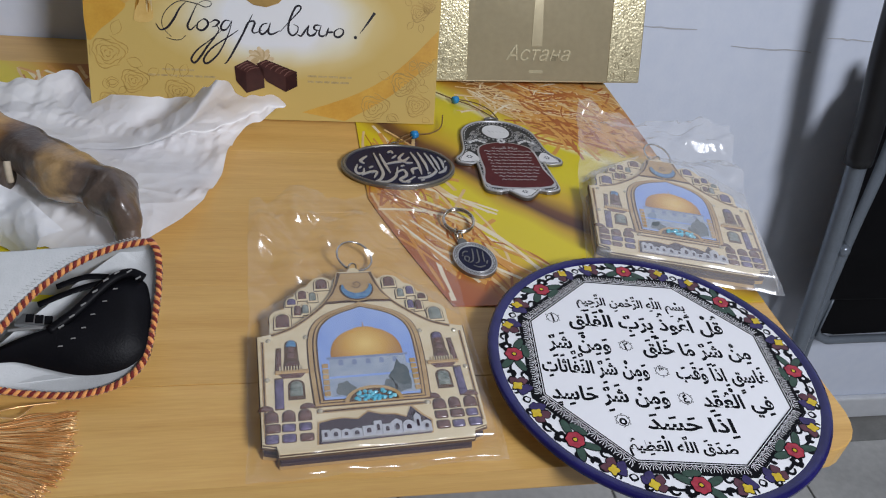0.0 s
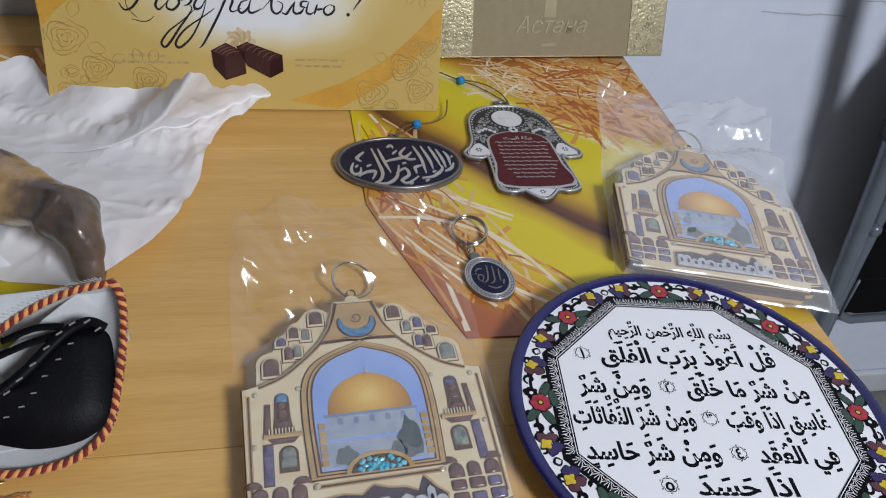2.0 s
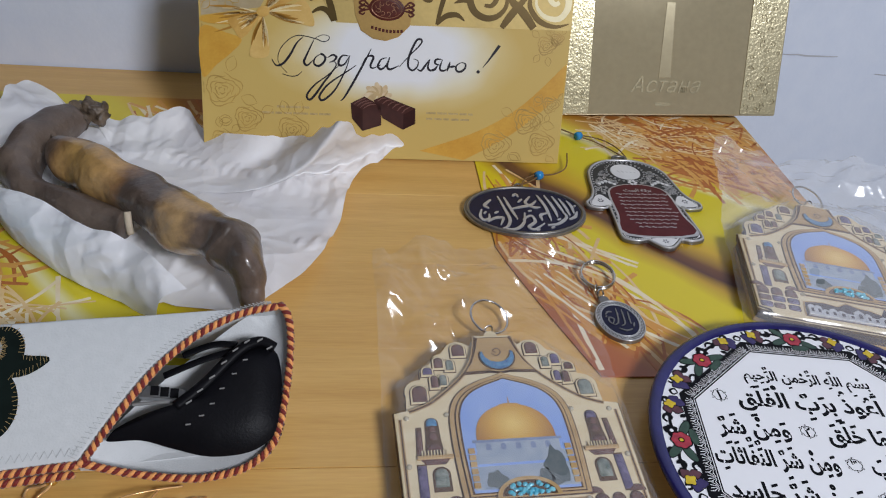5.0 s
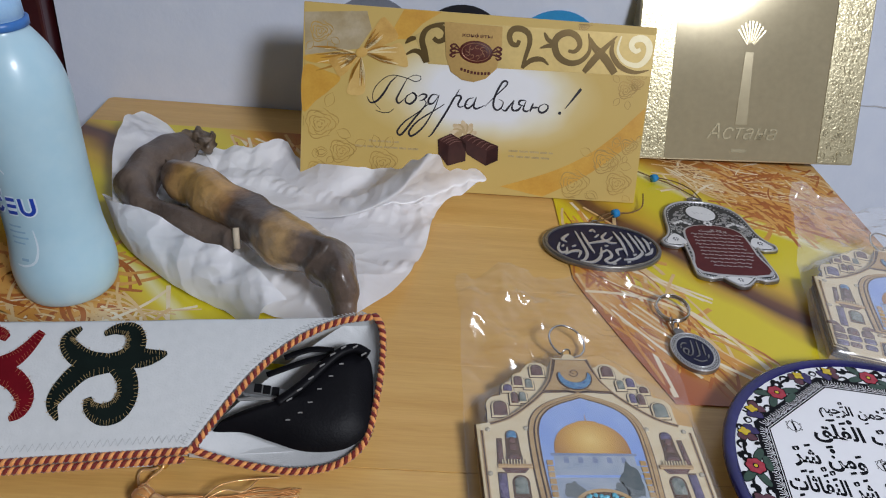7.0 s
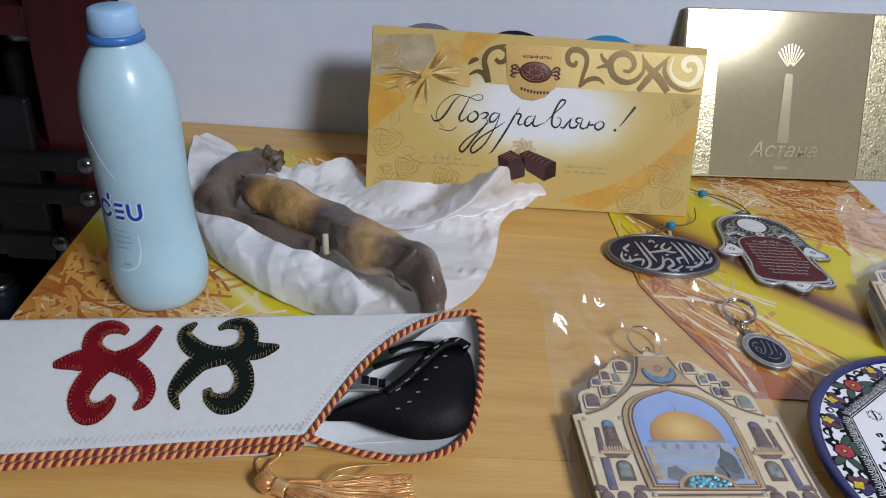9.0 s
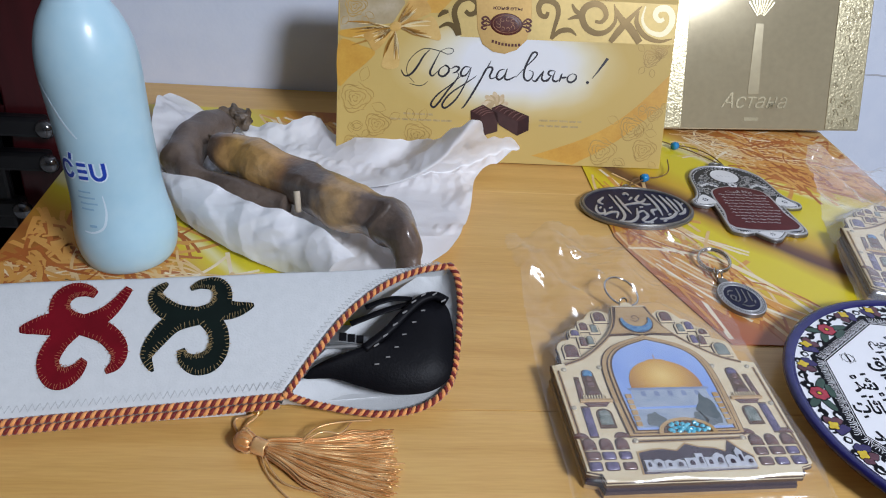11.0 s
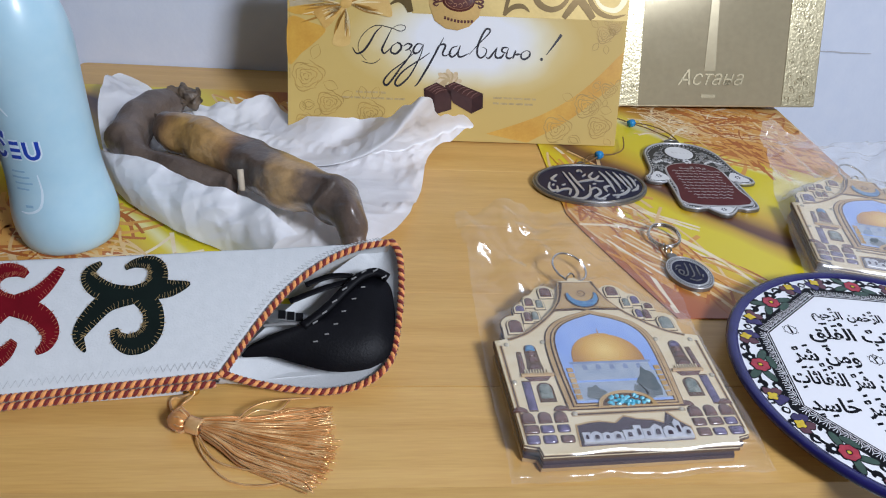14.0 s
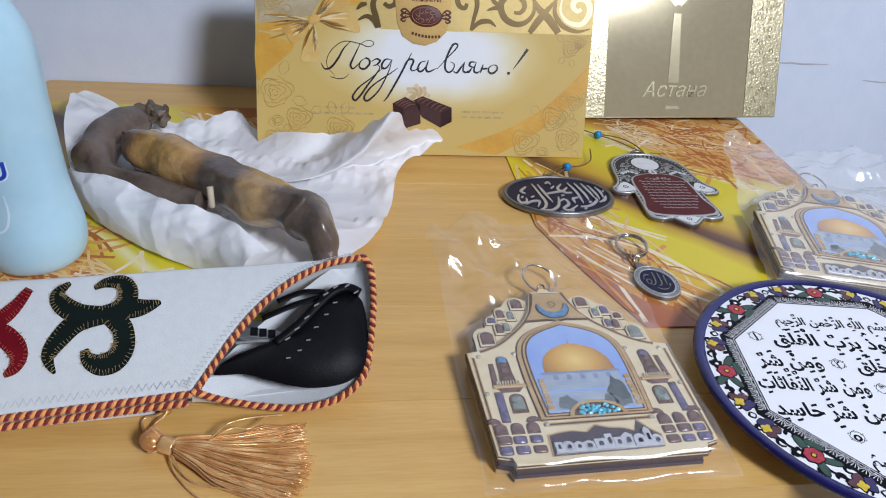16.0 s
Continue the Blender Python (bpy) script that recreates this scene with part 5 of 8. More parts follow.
for pts in ([(-0.1937, 0.0361, 0.7560), (-0.1862, 0.0468, 0.7570), (-0.1749, 0.0516, 0.7570), (-0.1572, 0.0587, 0.7520)], [(-0.1937, 0.0361, 0.7560), (-0.1831, 0.0445, 0.7570), (-0.1729, 0.0453, 0.7560), (-0.1677, 0.0562, 0.7530)], [(-0.2115, 0.0317, 0.7540), (-0.2061, 0.0196, 0.7520), (-0.1927, 0.0052, 0.7510), (-0.1763, 0.0018, 0.7510), (-0.1617, 0.0048, 0.7510)],
            [(-0.2097, 0.0296, 0.7550), (-0.1996, 0.0163, 0.7520), (-0.1825, 0.0099, 0.7520), (-0.1604, 0.0057, 0.7520), (-0.1525, -0.0031, 0.7520)]):
    part("loose_strand", tube(B(), [(x, y, z - T) for x, y, z in pts], 0.0005, 5, 8), M_SILKL, tassel, smooth=True)
part("hanging_loop", tube(B(), [(x, y, z - T) for x, y, z in [(-0.2224, 0.0649, 0.7620), (-0.2165, 0.0584, 0.7570), (-0.2222, 0.0529, 0.7530), (-0.2231, 0.0452, 0.7540), (-0.2205, 0.0376, 0.7570)]], 0.0007, 6, 8), M_SILKL, tassel, smooth=True)
part("hanging_loop", tube(B(), [(x, y, z - T) for x, y, z in [(-0.2228, 0.0408, 0.7560), (-0.2285, 0.0536, 0.7520), (-0.2280, 0.0587, 0.7520), (-0.2217, 0.0587, 0.7540), (-0.2149, 0.0601, 0.7580), (-0.2145, 0.0621, 0.7630)]], 0.0007, 6, 8), M_SILKL, tassel, smooth=True)
bm = B()
bmesh.ops.create_uvsphere(bm, u_segments=14, v_segments=10, radius=0.0032, matrix=Matrix.Translation((-0.2175, 0.0605, 0.0062)) @ Matrix.Diagonal((1, 0.8, 1.15, 1)))
part("bead", bm, M_BRASS, tassel, "small shiny gold bead", smooth=True)


# ---- wrapping paper ----
def paper_mat():
    m = mat("white_wrapping_paper", (0.95, 0.95, 0.97), 0.5, vary=0.02, scale=20, bump=0.05, bscale=90)
    n, l = m.node_tree.nodes, m.node_tree.links
    # fine crinkles: two sizes of crisp cells
    tc = n.new("ShaderNodeTexCoord")
    wob, add = n.new("ShaderNodeTexNoise"), n.new("ShaderNodeMixRGB")
    wob.inputs["Scale"].default_value = 12
    add.blend_type = "ADD"
    add.inputs[0].default_value = 0.06
    l.new(tc.outputs["Object"], wob.inputs["Vector"])
    l.new(tc.outputs["Object"], add.inputs[1])
    l.new(wob.outputs["Color"], add.inputs[2])
    v1, v2, sm, bp = n.new("ShaderNodeTexVoronoi"), n.new("ShaderNodeTexVoronoi"), n.new("ShaderNodeMath"), n.new("ShaderNodeBump")
    v1.inputs["Scale"].default_value, v2.inputs["Scale"].default_value = 30, 75
    sm.operation = "MULTIPLY_ADD"
    sm.inputs[1].default_value = 0.35
    for v in (v1, v2):
        l.new(add.outputs[0], v.inputs["Vector"])
    l.new(v2.outputs["Distance"], sm.inputs[0])
    l.new(v1.outputs["Distance"], sm.inputs[2])
    bp.inputs["Strength"].default_value, bp.inputs["Distance"].default_value = 0.30, 0.010
    l.new(sm.outputs[0], bp.inputs["Height"])
    l.new(bp.outputs[0], n["Principled BSDF"].inputs["Normal"])
    tr, mx = n.new("ShaderNodeBsdfTranslucent"), n.new("ShaderNodeMixShader")
    tr.inputs[0].default_value = (0.96, 0.96, 0.97, 1)
    mx.inputs[0].default_value = 0.2
    out = n["Material Output"]
    l.new(n["Principled BSDF"].outputs[0], mx.inputs[1])
    l.new(tr.outputs[0], mx.inputs[2])
    l.new(mx.outputs[0], out.inputs[0])
    return m


M_PAPER = paper_mat()


paper = thing("wrapping_paper", pose(0, 0, TM), "crumpled sheet of white wrapping paper lying under the sausage", "paper")
RIM = [(-0.3600, 0.4700, 0.7640), (-0.3330, 0.4620, 0.7600), (-0.3110, 0.4340, 0.7590), (-0.2730, 0.4090, 0.7620), (-0.2420, 0.4140, 0.7640), (-0.2170, 0.4260, 0.7640), (-0.1950, 0.3980, 0.7640), (-0.1560, 0.3740, 0.7740), (-0.1168, 0.3680, 0.7760), (-0.0856, 0.3112, 0.8150), (-0.0660, 0.3449, 0.7900), (-0.0355, 0.3700, 0.7680), (-0.0542, 0.3531, 0.7620), (-0.0751, 0.3408, 0.7570), (-0.0847, 0.2860, 0.7540), (-0.0998, 0.2330, 0.7535), (-0.1123, 0.2044, 0.7530), (-0.1398, 0.1809, 0.7530), (-0.1702, 0.1847, 0.7530), (-0.2246, 0.1984, 0.7530), (-0.2504, 0.2160, 0.7530), (-0.2784, 0.2390, 0.7530), (-0.3077, 0.2652, 0.7540), (-0.3325, 0.3227, 0.7600), (-0.3520, 0.3900, 0.7660)]
RC = (-0.215, 0.315)
ring_pts = spline(RIM, 16, True)
bm = B()
rows = []
NR = 110
for q in range(NR + 1):
    s = q / NR
    row = []
    for i, p in enumerate(ring_pts):
        x, y = RC[0] + (p[0] - RC[0]) * s, RC[1] + (p[1] - RC[1]) * s
        h = 0.0008 + (p[2] - TM - 0.0008) * s ** 3 + 0.013 * math.exp(-((x + 0.20) * 0.8 + (y - 0.27) * 0.6) ** 2 / 0.011 - ((y - 0.27) * 0.8 - (x + 0.20) * -0.6) ** 2 / 0.0022)
        ridge = crumple(x, y, 3, 0.085, 7, 0.135) - 0.006 + 0.002 * (noise.noise(Vector((x * 14, y * 14, 3))) + 0.35)
        fade = 0.25 + 0.75 * min(1, s * 1.5)
        row.append(bm.verts.new((x, y, max(0.0006, h + max(0, ridge) * fade))))
        if q == 0:
            break
    rows.append(row)
for q in range(NR):
    n_ = len(ring_pts)
    for i in range(n_):
        if q == 0:
            bm.faces.new((rows[0][0], rows[1][i], rows[1][(i + 1) % n_]))
        else:
            bm.faces.new((rows[q][i], rows[q + 1][i], rows[q + 1][(i + 1) % n_], rows[q][(i + 1) % n_]))
part("sheet", bm, M_PAPER, paper, smooth=True)
# folded front flap that rises before the sausage
lowl = spline([(-0.3306, 0.3158, 0.7620), (-0.3108, 0.2709, 0.7540), (-0.2786, 0.2365, 0.7535), (-0.2497, 0.2123, 0.7535), (-0.2204, 0.1953, 0.7535), (-0.1919, 0.1752, 0.7535)], 26)
topl = spline([(-0.3139, 0.2728, 0.7860), (-0.2924, 0.2609, 0.7880), (-0.2649, 0.2456, 0.7870), (-0.2402, 0.2237, 0.7880), (-0.2103, 0.2091, 0.7860), (-0.1703, 0.1707, 0.7800)], 26)
bm = B()
rows = []
for a, b in zip(lowl, topl):
    row = []
    for k in range(25):
        s = k / 24
        p = a + (b - a) * s
        bulge = -0.010 * math.sin(math.pi * s)
        fold = crumple(p[0], p[1] + s * 0.03, 8, 0.080, 6, 0.12) - 0.005 + 0.0008 * noise.noise(Vector((p[0] * 22, p[1] * 30, s * 2)))
        row.append(bm.verts.new((p[0] + bulge * 0.4, p[1] + bulge * 0.5 - fold * 0.5, max(0.0006, p[2] - TM + 0.006 * math.sin(math.pi * s) + fold))))
    rows.append(row)
for a, b in zip(rows, rows[1:]):
    for k in range(24):
        bm.faces.new((a[k], a[k + 1], b[k + 1], b[k]))
part("folded_flap", bm, M_PAPER, paper, "crumpled front flap turned up", smooth=True)


# ---- smoked sausage ----
def sausage_mat():
    m = mat("smoked_sausage_skin", (0.40, 0.22, 0.07), 0.36, bump=1.0, bscale=60, coat=0.5)
    n, l = m.node_tree.nodes, m.node_tree.links
    tc, nz, f, mx = n.new("ShaderNodeTexCoord"), n.new("ShaderNodeTexNoise"), n.new("ShaderNodeTexNoise"), n.new("ShaderNodeMix")
    nz.inputs["Scale"].default_value, nz.inputs["Detail"].default_value = 45, 4
    f.inputs["Scale"].default_value, f.inputs["Detail"].default_value = 150, 5
    l.new(tc.outputs["Object"], nz.inputs[0])
    l.new(tc.outputs["Object"], f.inputs[0])
    for node in n:
        if node.bl_idname == "ShaderNodeBump":
            node.inputs["Distance"].default_value = 0.003
    # smoke left tan bands between dark ones along the arm
    dp, ad, mr, c = n.new("ShaderNodeVectorMath"), n.new("ShaderNodeMath"), n.new("ShaderNodeMapRange"), n.new("ShaderNodeValToRGB")
    dp.operation, ad.operation = "DOT_PRODUCT", "MULTIPLY_ADD"
    dp.inputs[1].default_value = (0.736, -0.677, 0.15)
    l.new(tc.outputs["Object"], dp.inputs[0])
    l.new(nz.outputs["Fac"], ad.inputs[0])
    ad.inputs[1].default_value = 0.034
    l.new(dp.outputs["Value"], ad.inputs[2])
    mr.inputs[1].default_value, mr.inputs[2].default_value = -0.3947, -0.1767
    l.new(ad.outputs[0], mr.inputs[0])
    bands = [(0.0, (0.15, 0.105, 0.075)), (0.07, (0.30, 0.17, 0.07)), (0.14, (0.52, 0.31, 0.10)), (0.31, (0.46, 0.27, 0.10)), (0.37, (0.24, 0.13, 0.06)), (0.41, (0.10, 0.072, 0.055)), (0.54, (0.12, 0.086, 0.064)),
             (0.58, (0.36, 0.23, 0.11)), (0.67, (0.46, 0.295, 0.135)), (0.71, (0.12, 0.085, 0.065)), (0.85, (0.085, 0.062, 0.049)), (1.0, (0.17, 0.115, 0.085))]
    c.color_ramp.elements[0].color, c.color_ramp.elements[1].color = (*bands[0][1], 1), (*bands[-1][1], 1)
    for p, col in bands[1:-1]:
        c.color_ramp.elements.new(p).color = (*col, 1)
    l.new(mr.outputs[0], c.inputs[0])
    mx.data_type, mx.blend_type = "RGBA", "OVERLAY"
    mx.inputs[0].default_value = 0.45
    l.new(c.outputs[0], mx.inputs[6])
    l.new(f.outputs["Fac"], mx.inputs[7])
    l.new(mx.outputs[2], n["Principled BSDF"].inputs["Base Color"])
    return m


M_SAUS = sausage_mat()
M_SAUSG = mat("grey_sausage_skin", (0.17, 0.125, 0.095), 0.45, second=(0.095, 0.070, 0.056), scale=35, bump=0.8, bscale=90, coat=0.15)
M_TIE = mat("dark_tied_end", (0.030, 0.019, 0.013), 0.4, second=(0.20, 0.145, 0.095), scale=120, bump=0.8, bscale=200, coat=0.1)
for sk in (M_SAUSG, M_TIE):
    for node in sk.node_tree.nodes:
        if node.bl_idname == "ShaderNodeBump":
            node.inputs["Distance"].default_value = 0.003
saus = thing("sausage", pose(0, 0, TM), "mottled brown smoked sausage folded in two on white paper", "sausage")


def wobble(bm, amp, f):
    for v in bm.verts:
        v.co += Vector((noise.noise(v.co * f), noise.noise(v.co * f + Vector((5, 0, 0))), noise.noise(v.co * f + Vector((0, 9, 0))))) * amp
    return bm


up = lambda pts: [(x, y, z - TM) for x, y, z in pts]
mainp = up([(-0.2816, 0.3227, 0.7800), (-0.2661, 0.3058, 0.7860), (-0.2441, 0.2851, 0.7880), (-0.2204, 0.2622, 0.7890), (-0.1939, 0.2377, 0.7900), (-0.1733, 0.2189, 0.7910), (-0.1552, 0.2072, 0.7910), (-0.1445, 0.1967, 0.7900), (-0.1378, 0.1867, 0.7860), (-0.1359, 0.1800, 0.7790), (-0.1360, 0.1762, 0.7700), (-0.1370, 0.1761, 0.7620)])
part("thick_arm", wobble(tube(B(), mainp, lambda s: 0.0170 * (min(1, 0.45 + s * 7) ** 0.5) * (1 - 0.15 * abs(s - 0.35)) * (1 + 0.05 * math.sin(34 * s) if s < 0.60 else max(0.42, 1 - 2.5 * (s - 0.60))), 32, 14), 0.0050, 42), M_SAUS, saus, "thick tan and grey mottled arm", smooth=True)
part("thin_arm", wobble(tube(B(), up([(-0.2924, 0.3877, 0.7760), (-0.3010, 0.3667, 0.7770), (-0.3093, 0.3356, 0.7770), (-0.3088, 0.3103, 0.7760), (-0.2952, 0.2906, 0.7750), (-0.2715, 0.2725, 0.7750), (-0.2461, 0.2555, 0.7750), (-0.2225, 0.2451, 0.7740)]), lambda s: 0.0152 * (0.78 + 0.35 * math.sin(math.pi * min(1, s * 1.6))) * (1 - 0.25 * s), 24, 8), 0.0032, 40), M_SAUSG, saus, "thin grey brown arm", smooth=True)
for k, p in enumerate(up([(-0.2959, 0.3774, 0.7800), (-0.2916, 0.3919, 0.7790), (-0.2858, 0.3993, 0.7780), (-0.2780, 0.3993, 0.7770), (-0.2747, 0.3958, 0.7740), (-0.2864, 0.3863, 0.7760)])):
    bm = B()
    bmesh.ops.create_uvsphere(bm, u_segments=14, v_segments=10, radius=0.0088 - 0.0004 * k, matrix=Matrix.Translation(p) @ Matrix.Diagonal((1.0, 1.2, 0.9, 1)))
    part("tied_lump", wobble(bm, 0.0045, 150), M_TIE, saus, smooth=True)
part("string", tube(B(), up([(-0.3014, 0.3549, 0.7810), (-0.2909, 0.3360, 0.7860), (-0.2869, 0.3414, 0.7820), (-0.2877, 0.3526, 0.7740)]), 0.0011, 6, 6), M_TIE, saus, "dark tying string", smooth=True)
part("skewer", tube(B(), up([(-0.2105, 0.2143, 0.7900), (-0.2110, 0.2157, 0.7970), (-0.2117, 0.2188, 0.8030)]), 0.0022, 8, 3), mat("pale_skewer_wood", (0.55, 0.46, 0.34), 0.7, vary=0.2, scale=150), saus, "short pale wooden skewer", smooth=True)

# the loose casing beyond the end, pressed flat into a fin
def fin(name, pts, label):
    bm = B()
    A, C = spline(pts[0], 8), spline(pts[1], 8)
    rows = []
    for i, (a, b) in enumerate(zip(A, C)):
        rows.append([bm.verts.new((*(a[:2] + (b[:2] - a[:2]) * k / 6), a[2] + (b[2] - a[2]) * k / 6 - TM + 0.0012 * noise.noise(Vector((i * 0.6, k * 0.8, 2))))) for k in range(7)])
    for a, b in zip(rows, rows[1:]):
        for k in range(6):
            bm.faces.new((a[k], a[k + 1], b[k + 1], b[k]))
    bmesh.ops.solidify(bm, geom=bm.faces[:], thickness=0.0009)
    part(name, bm, M_SAUSG, saus, label, smooth=True)


fin("casing_fold", ([(-0.1482, 0.2017, 0.7950), (-0.1394, 0.1880, 0.7920), (-0.1353, 0.1786, 0.7860), (-0.1350, 0.1726, 0.7760)], [(-0.1415, 0.2269, 0.7880), (-0.1359, 0.2091, 0.7860), (-0.1326, 0.1921, 0.7800), (-0.1328, 0.1789, 0.7720)]), "flattened dry casing fold")


# ---- Arabic lettering with its vowel marks ----
_glyphs = {}


def glyph(ch):
    """Vertices, faces and advance of one character of the built-in font."""
    if ch not in _glyphs:
        def shape(body):
            c = bpy.data.curves.new("letters", "FONT")
            c.body, c.resolution_u, c.offset = body, 2, 0.030
            ob = bpy.data.objects.new("letters", c)
            scene.collection.objects.link(ob)
            bpy.context.view_layer.update()
            me = bpy.data.meshes.new_from_object(ob)
            V = [tuple(v.co) for v in me.vertices]
            Fc = [tuple(p.vertices) for p in me.polygons]
            bpy.data.objects.remove(ob)
            bpy.data.curves.remove(c)
            bpy.data.meshes.remove(me)
            return V, Fc
        V, Fc = shape(ch)
        if V:
            W, _ = shape(ch + ch)
            adv = max(v[0] for v in W) - max(v[0] for v in V)
        else:
            adv = 0.26
        _glyphs[ch] = (V, Fc, adv)
    return _glyphs[ch]


MARKS = {"\u064e": 1, "\u064f": 1, "\u0651": 1, "\u0652": 1, "\u0650": -1, "\u064d": -1}


def arabic_bm(text, width, height, z=0.0, h=0.0001, rosette=True):
    """A line in visual order, scaled to a width; the marks stand over and under their letters, numerals in a rosette."""
    items, x = [], 0.0
    last = None
    for ch in text:
        V, Fc, adv = glyph(ch)
        if ch in MARKS and last:
            vx = [v[0] for v in V]
            vy = [v[1] for v in V]
            cx = (min(vx) + max(vx)) / 2
            side = MARKS[ch]
            if side > 0:
                dy = last[2] + 0.10 - min(vy)
                last[2] += (max(vy) - min(vy)) + 0.08
            else:
                dy = last[3] - 0.10 - max(vy)
                last[3] -= (max(vy) - min(vy)) + 0.08
            items.append((V, Fc, (last[0] + last[1]) / 2 - cx, dy))
            continue
        if V:
            vy = [v[1] for v in V]
            last = [x + min(v[0] for v in V), x + max(v[0] for v in V), max(0.42, max(vy)), min(0.0, min(vy))]
            num = "\u0660" <= ch <= "\u0669"
            if num and rosette:
                x += 0.30
                items.append(("rosette", None, x + adv / 2, 0.36))
                items.append(([(a * 0.6, b * 0.6, c) for a, b, c in V], Fc, x + adv * 0.2, 0.15))
                x += adv + 0.30
                continue
            items.append((V, Fc, x, 0))
        x += adv
    total = x
    sx, sy = width / total, height
    bm = B()
    for V, Fc, dx, dy in items:
        if V == "rosette":
            cx, cy, r = dx * sx, dy * sy, 0.0040
            for k in range(6):
                a = TAU * k / 6
                stroke(bm, [(cx + r * math.cos(a + s) * (1.0 if abs(s) < 0.4 else 0.86), cy + r * math.sin(a + s) * (1.0 if abs(s) < 0.4 else 0.86)) for s in (-0.52, -0.2, 0.2, 0.52)], 0.0004, 0.0004, z, h, 3)
                stroke(bm, ellipse(cx + r * 1.15 * math.cos(a + 0.52), cy + r * 1.15 * math.sin(a + 0.52), 0.0004, 0.0004, 6), 0.0003, 0.0003, z, h, 1)
            continue
        vs = [bm.verts.new(((a + dx) * sx, (b + dy) * sy, z + h)) for a, b, c in V]
        for f in Fc:
            try:
                bm.faces.new([vs[i] for i in f])
            except ValueError:
                pass
    return bm


# ---- ceramic plate ----
M_GLAZE = mat("white_glaze", (0.90, 0.90, 0.92), 0.18, vary=0.02, scale=20, coat=0.2)
M_BLUE = mat("cobalt_rim_glaze", (0.017, 0.015, 0.12), 0.2, second=(0.010, 0.008, 0.075), scale=40, coat=0.3)
M_BLK = mat("black_glaze_line", (0.005, 0.005, 0.007), 0.4, vary=0.2, scale=200, spec=0.1)
M_REDG = mat("red_glaze", (0.48, 0.03, 0.05), 0.2, second=(0.30, 0.012, 0.03), scale=250, coat=0.2)
M_YELG = mat("yellow_glaze", (0.72, 0.55, 0.02), 0.2, second=(0.62, 0.42, 0.01), scale=250, coat=0.2)
M_GRNG = mat("green_glaze", (0.03, 0.075, 0.045), 0.2, second=(0.02, 0.05, 0.03), scale=250, coat=0.2)
M_PURG = mat("purple_glaze", (0.035, 0.02, 0.12), 0.2, second=(0.02, 0.012, 0.08), scale=250, coat=0.2)
M_BRNG = mat("brown_glaze", (0.12, 0.035, 0.05), 0.2, second=(0.08, 0.02, 0.03), scale=250, coat=0.2)

LINES = [
    ("\ufee2\u0650\ufef4\ufea3\u0650\ufeae\u064e\u0651\ufedf\ufe8d \ufee6\u0650\ufee4\ufea3\u0652\ufeae\u064e\u0651\ufedf\ufe8d \ufeea\u0650\ufee0\u0651\ufedf\ufe8d \ufee2\u0650\ufeb4\u0652\ufe91\u0650", -0.041, 0.0345, 0.0515, 0.0105),
    ("\u0661 \ufed6\u0650\ufee0\u064e\ufed4\u064e\ufedf\u0652\ufe8d \ufe8f\u0650\u0651\ufeae\u064e\ufe91\u0650 \ufeab\u064f\ufeee\ufecb\u064f\ufe8d\u064e \ufede\u0652\ufed7\u064f", -0.066, 0.055, 0.0305, 0.0155),
    ("\ufeae\u0650\u0651\ufeb7\u064e \ufee6\u0652\ufee3\u0650\ufeed\u064e \u0662 \ufed6\u064e\ufee0\u064e\ufea7\u064e \ufe8e\ufee3\u064e \ufeae\u0650\u0651\ufeb7\u064e \ufee6\u0652\ufee3\u0650", -0.066, 0.066, 0.0085, 0.0150),
    ("\ufe95\u0650\ufe8e\ufe9b\u064e\ufe8e\ufed4\u064e\u0651\ufee8\u064e\u0651\ufedf\ufe8d \ufeae\u0650\u0651\ufeb7\u064e \ufee6\u0652\ufee3\u0650\ufeed\u064e \u0663 \ufe90\u064e\ufed7\u064e\ufeed\u064e \ufe8d\ufeab\u064e\ufe8d\u0650 \ufed6\u064d\ufeb3\u0650\ufe8e\ufecf\u064e", -0.0735, 0.069, -0.0120, 0.0145),
    ("\ufeaa\u064d\ufeb3\u0650\ufe8e\ufea3\u064e \ufeae\u0650\u0651\ufeb7\u064e \ufee6\u0652\ufee3\u0650\ufeed\u064e \u0664 \ufeaa\u0650\ufed8\u064e\ufecc\u064f\ufedf\u0652\ufe8d \ufef2\ufed3\u0650", -0.071, 0.0645, -0.0335, 0.0145),
    ("\u0665 \ufeaa\u064e\ufeb4\u064e\ufea3\u064e \ufe8d\ufeab\u064e\ufe8d\u0650", -0.042, 0.034, -0.0525, 0.0140),
    ("\ufee2\u064f\ufef4\ufec8\u0650\ufecc\u064e\ufedf\u0652\ufe8d \ufeea\ufee0\u0651\ufedf\ufe8d \ufed5\u064e\ufeaa\u064e\ufebb\u064e", -0.0335, 0.0295, -0.0680, 0.0100),
]


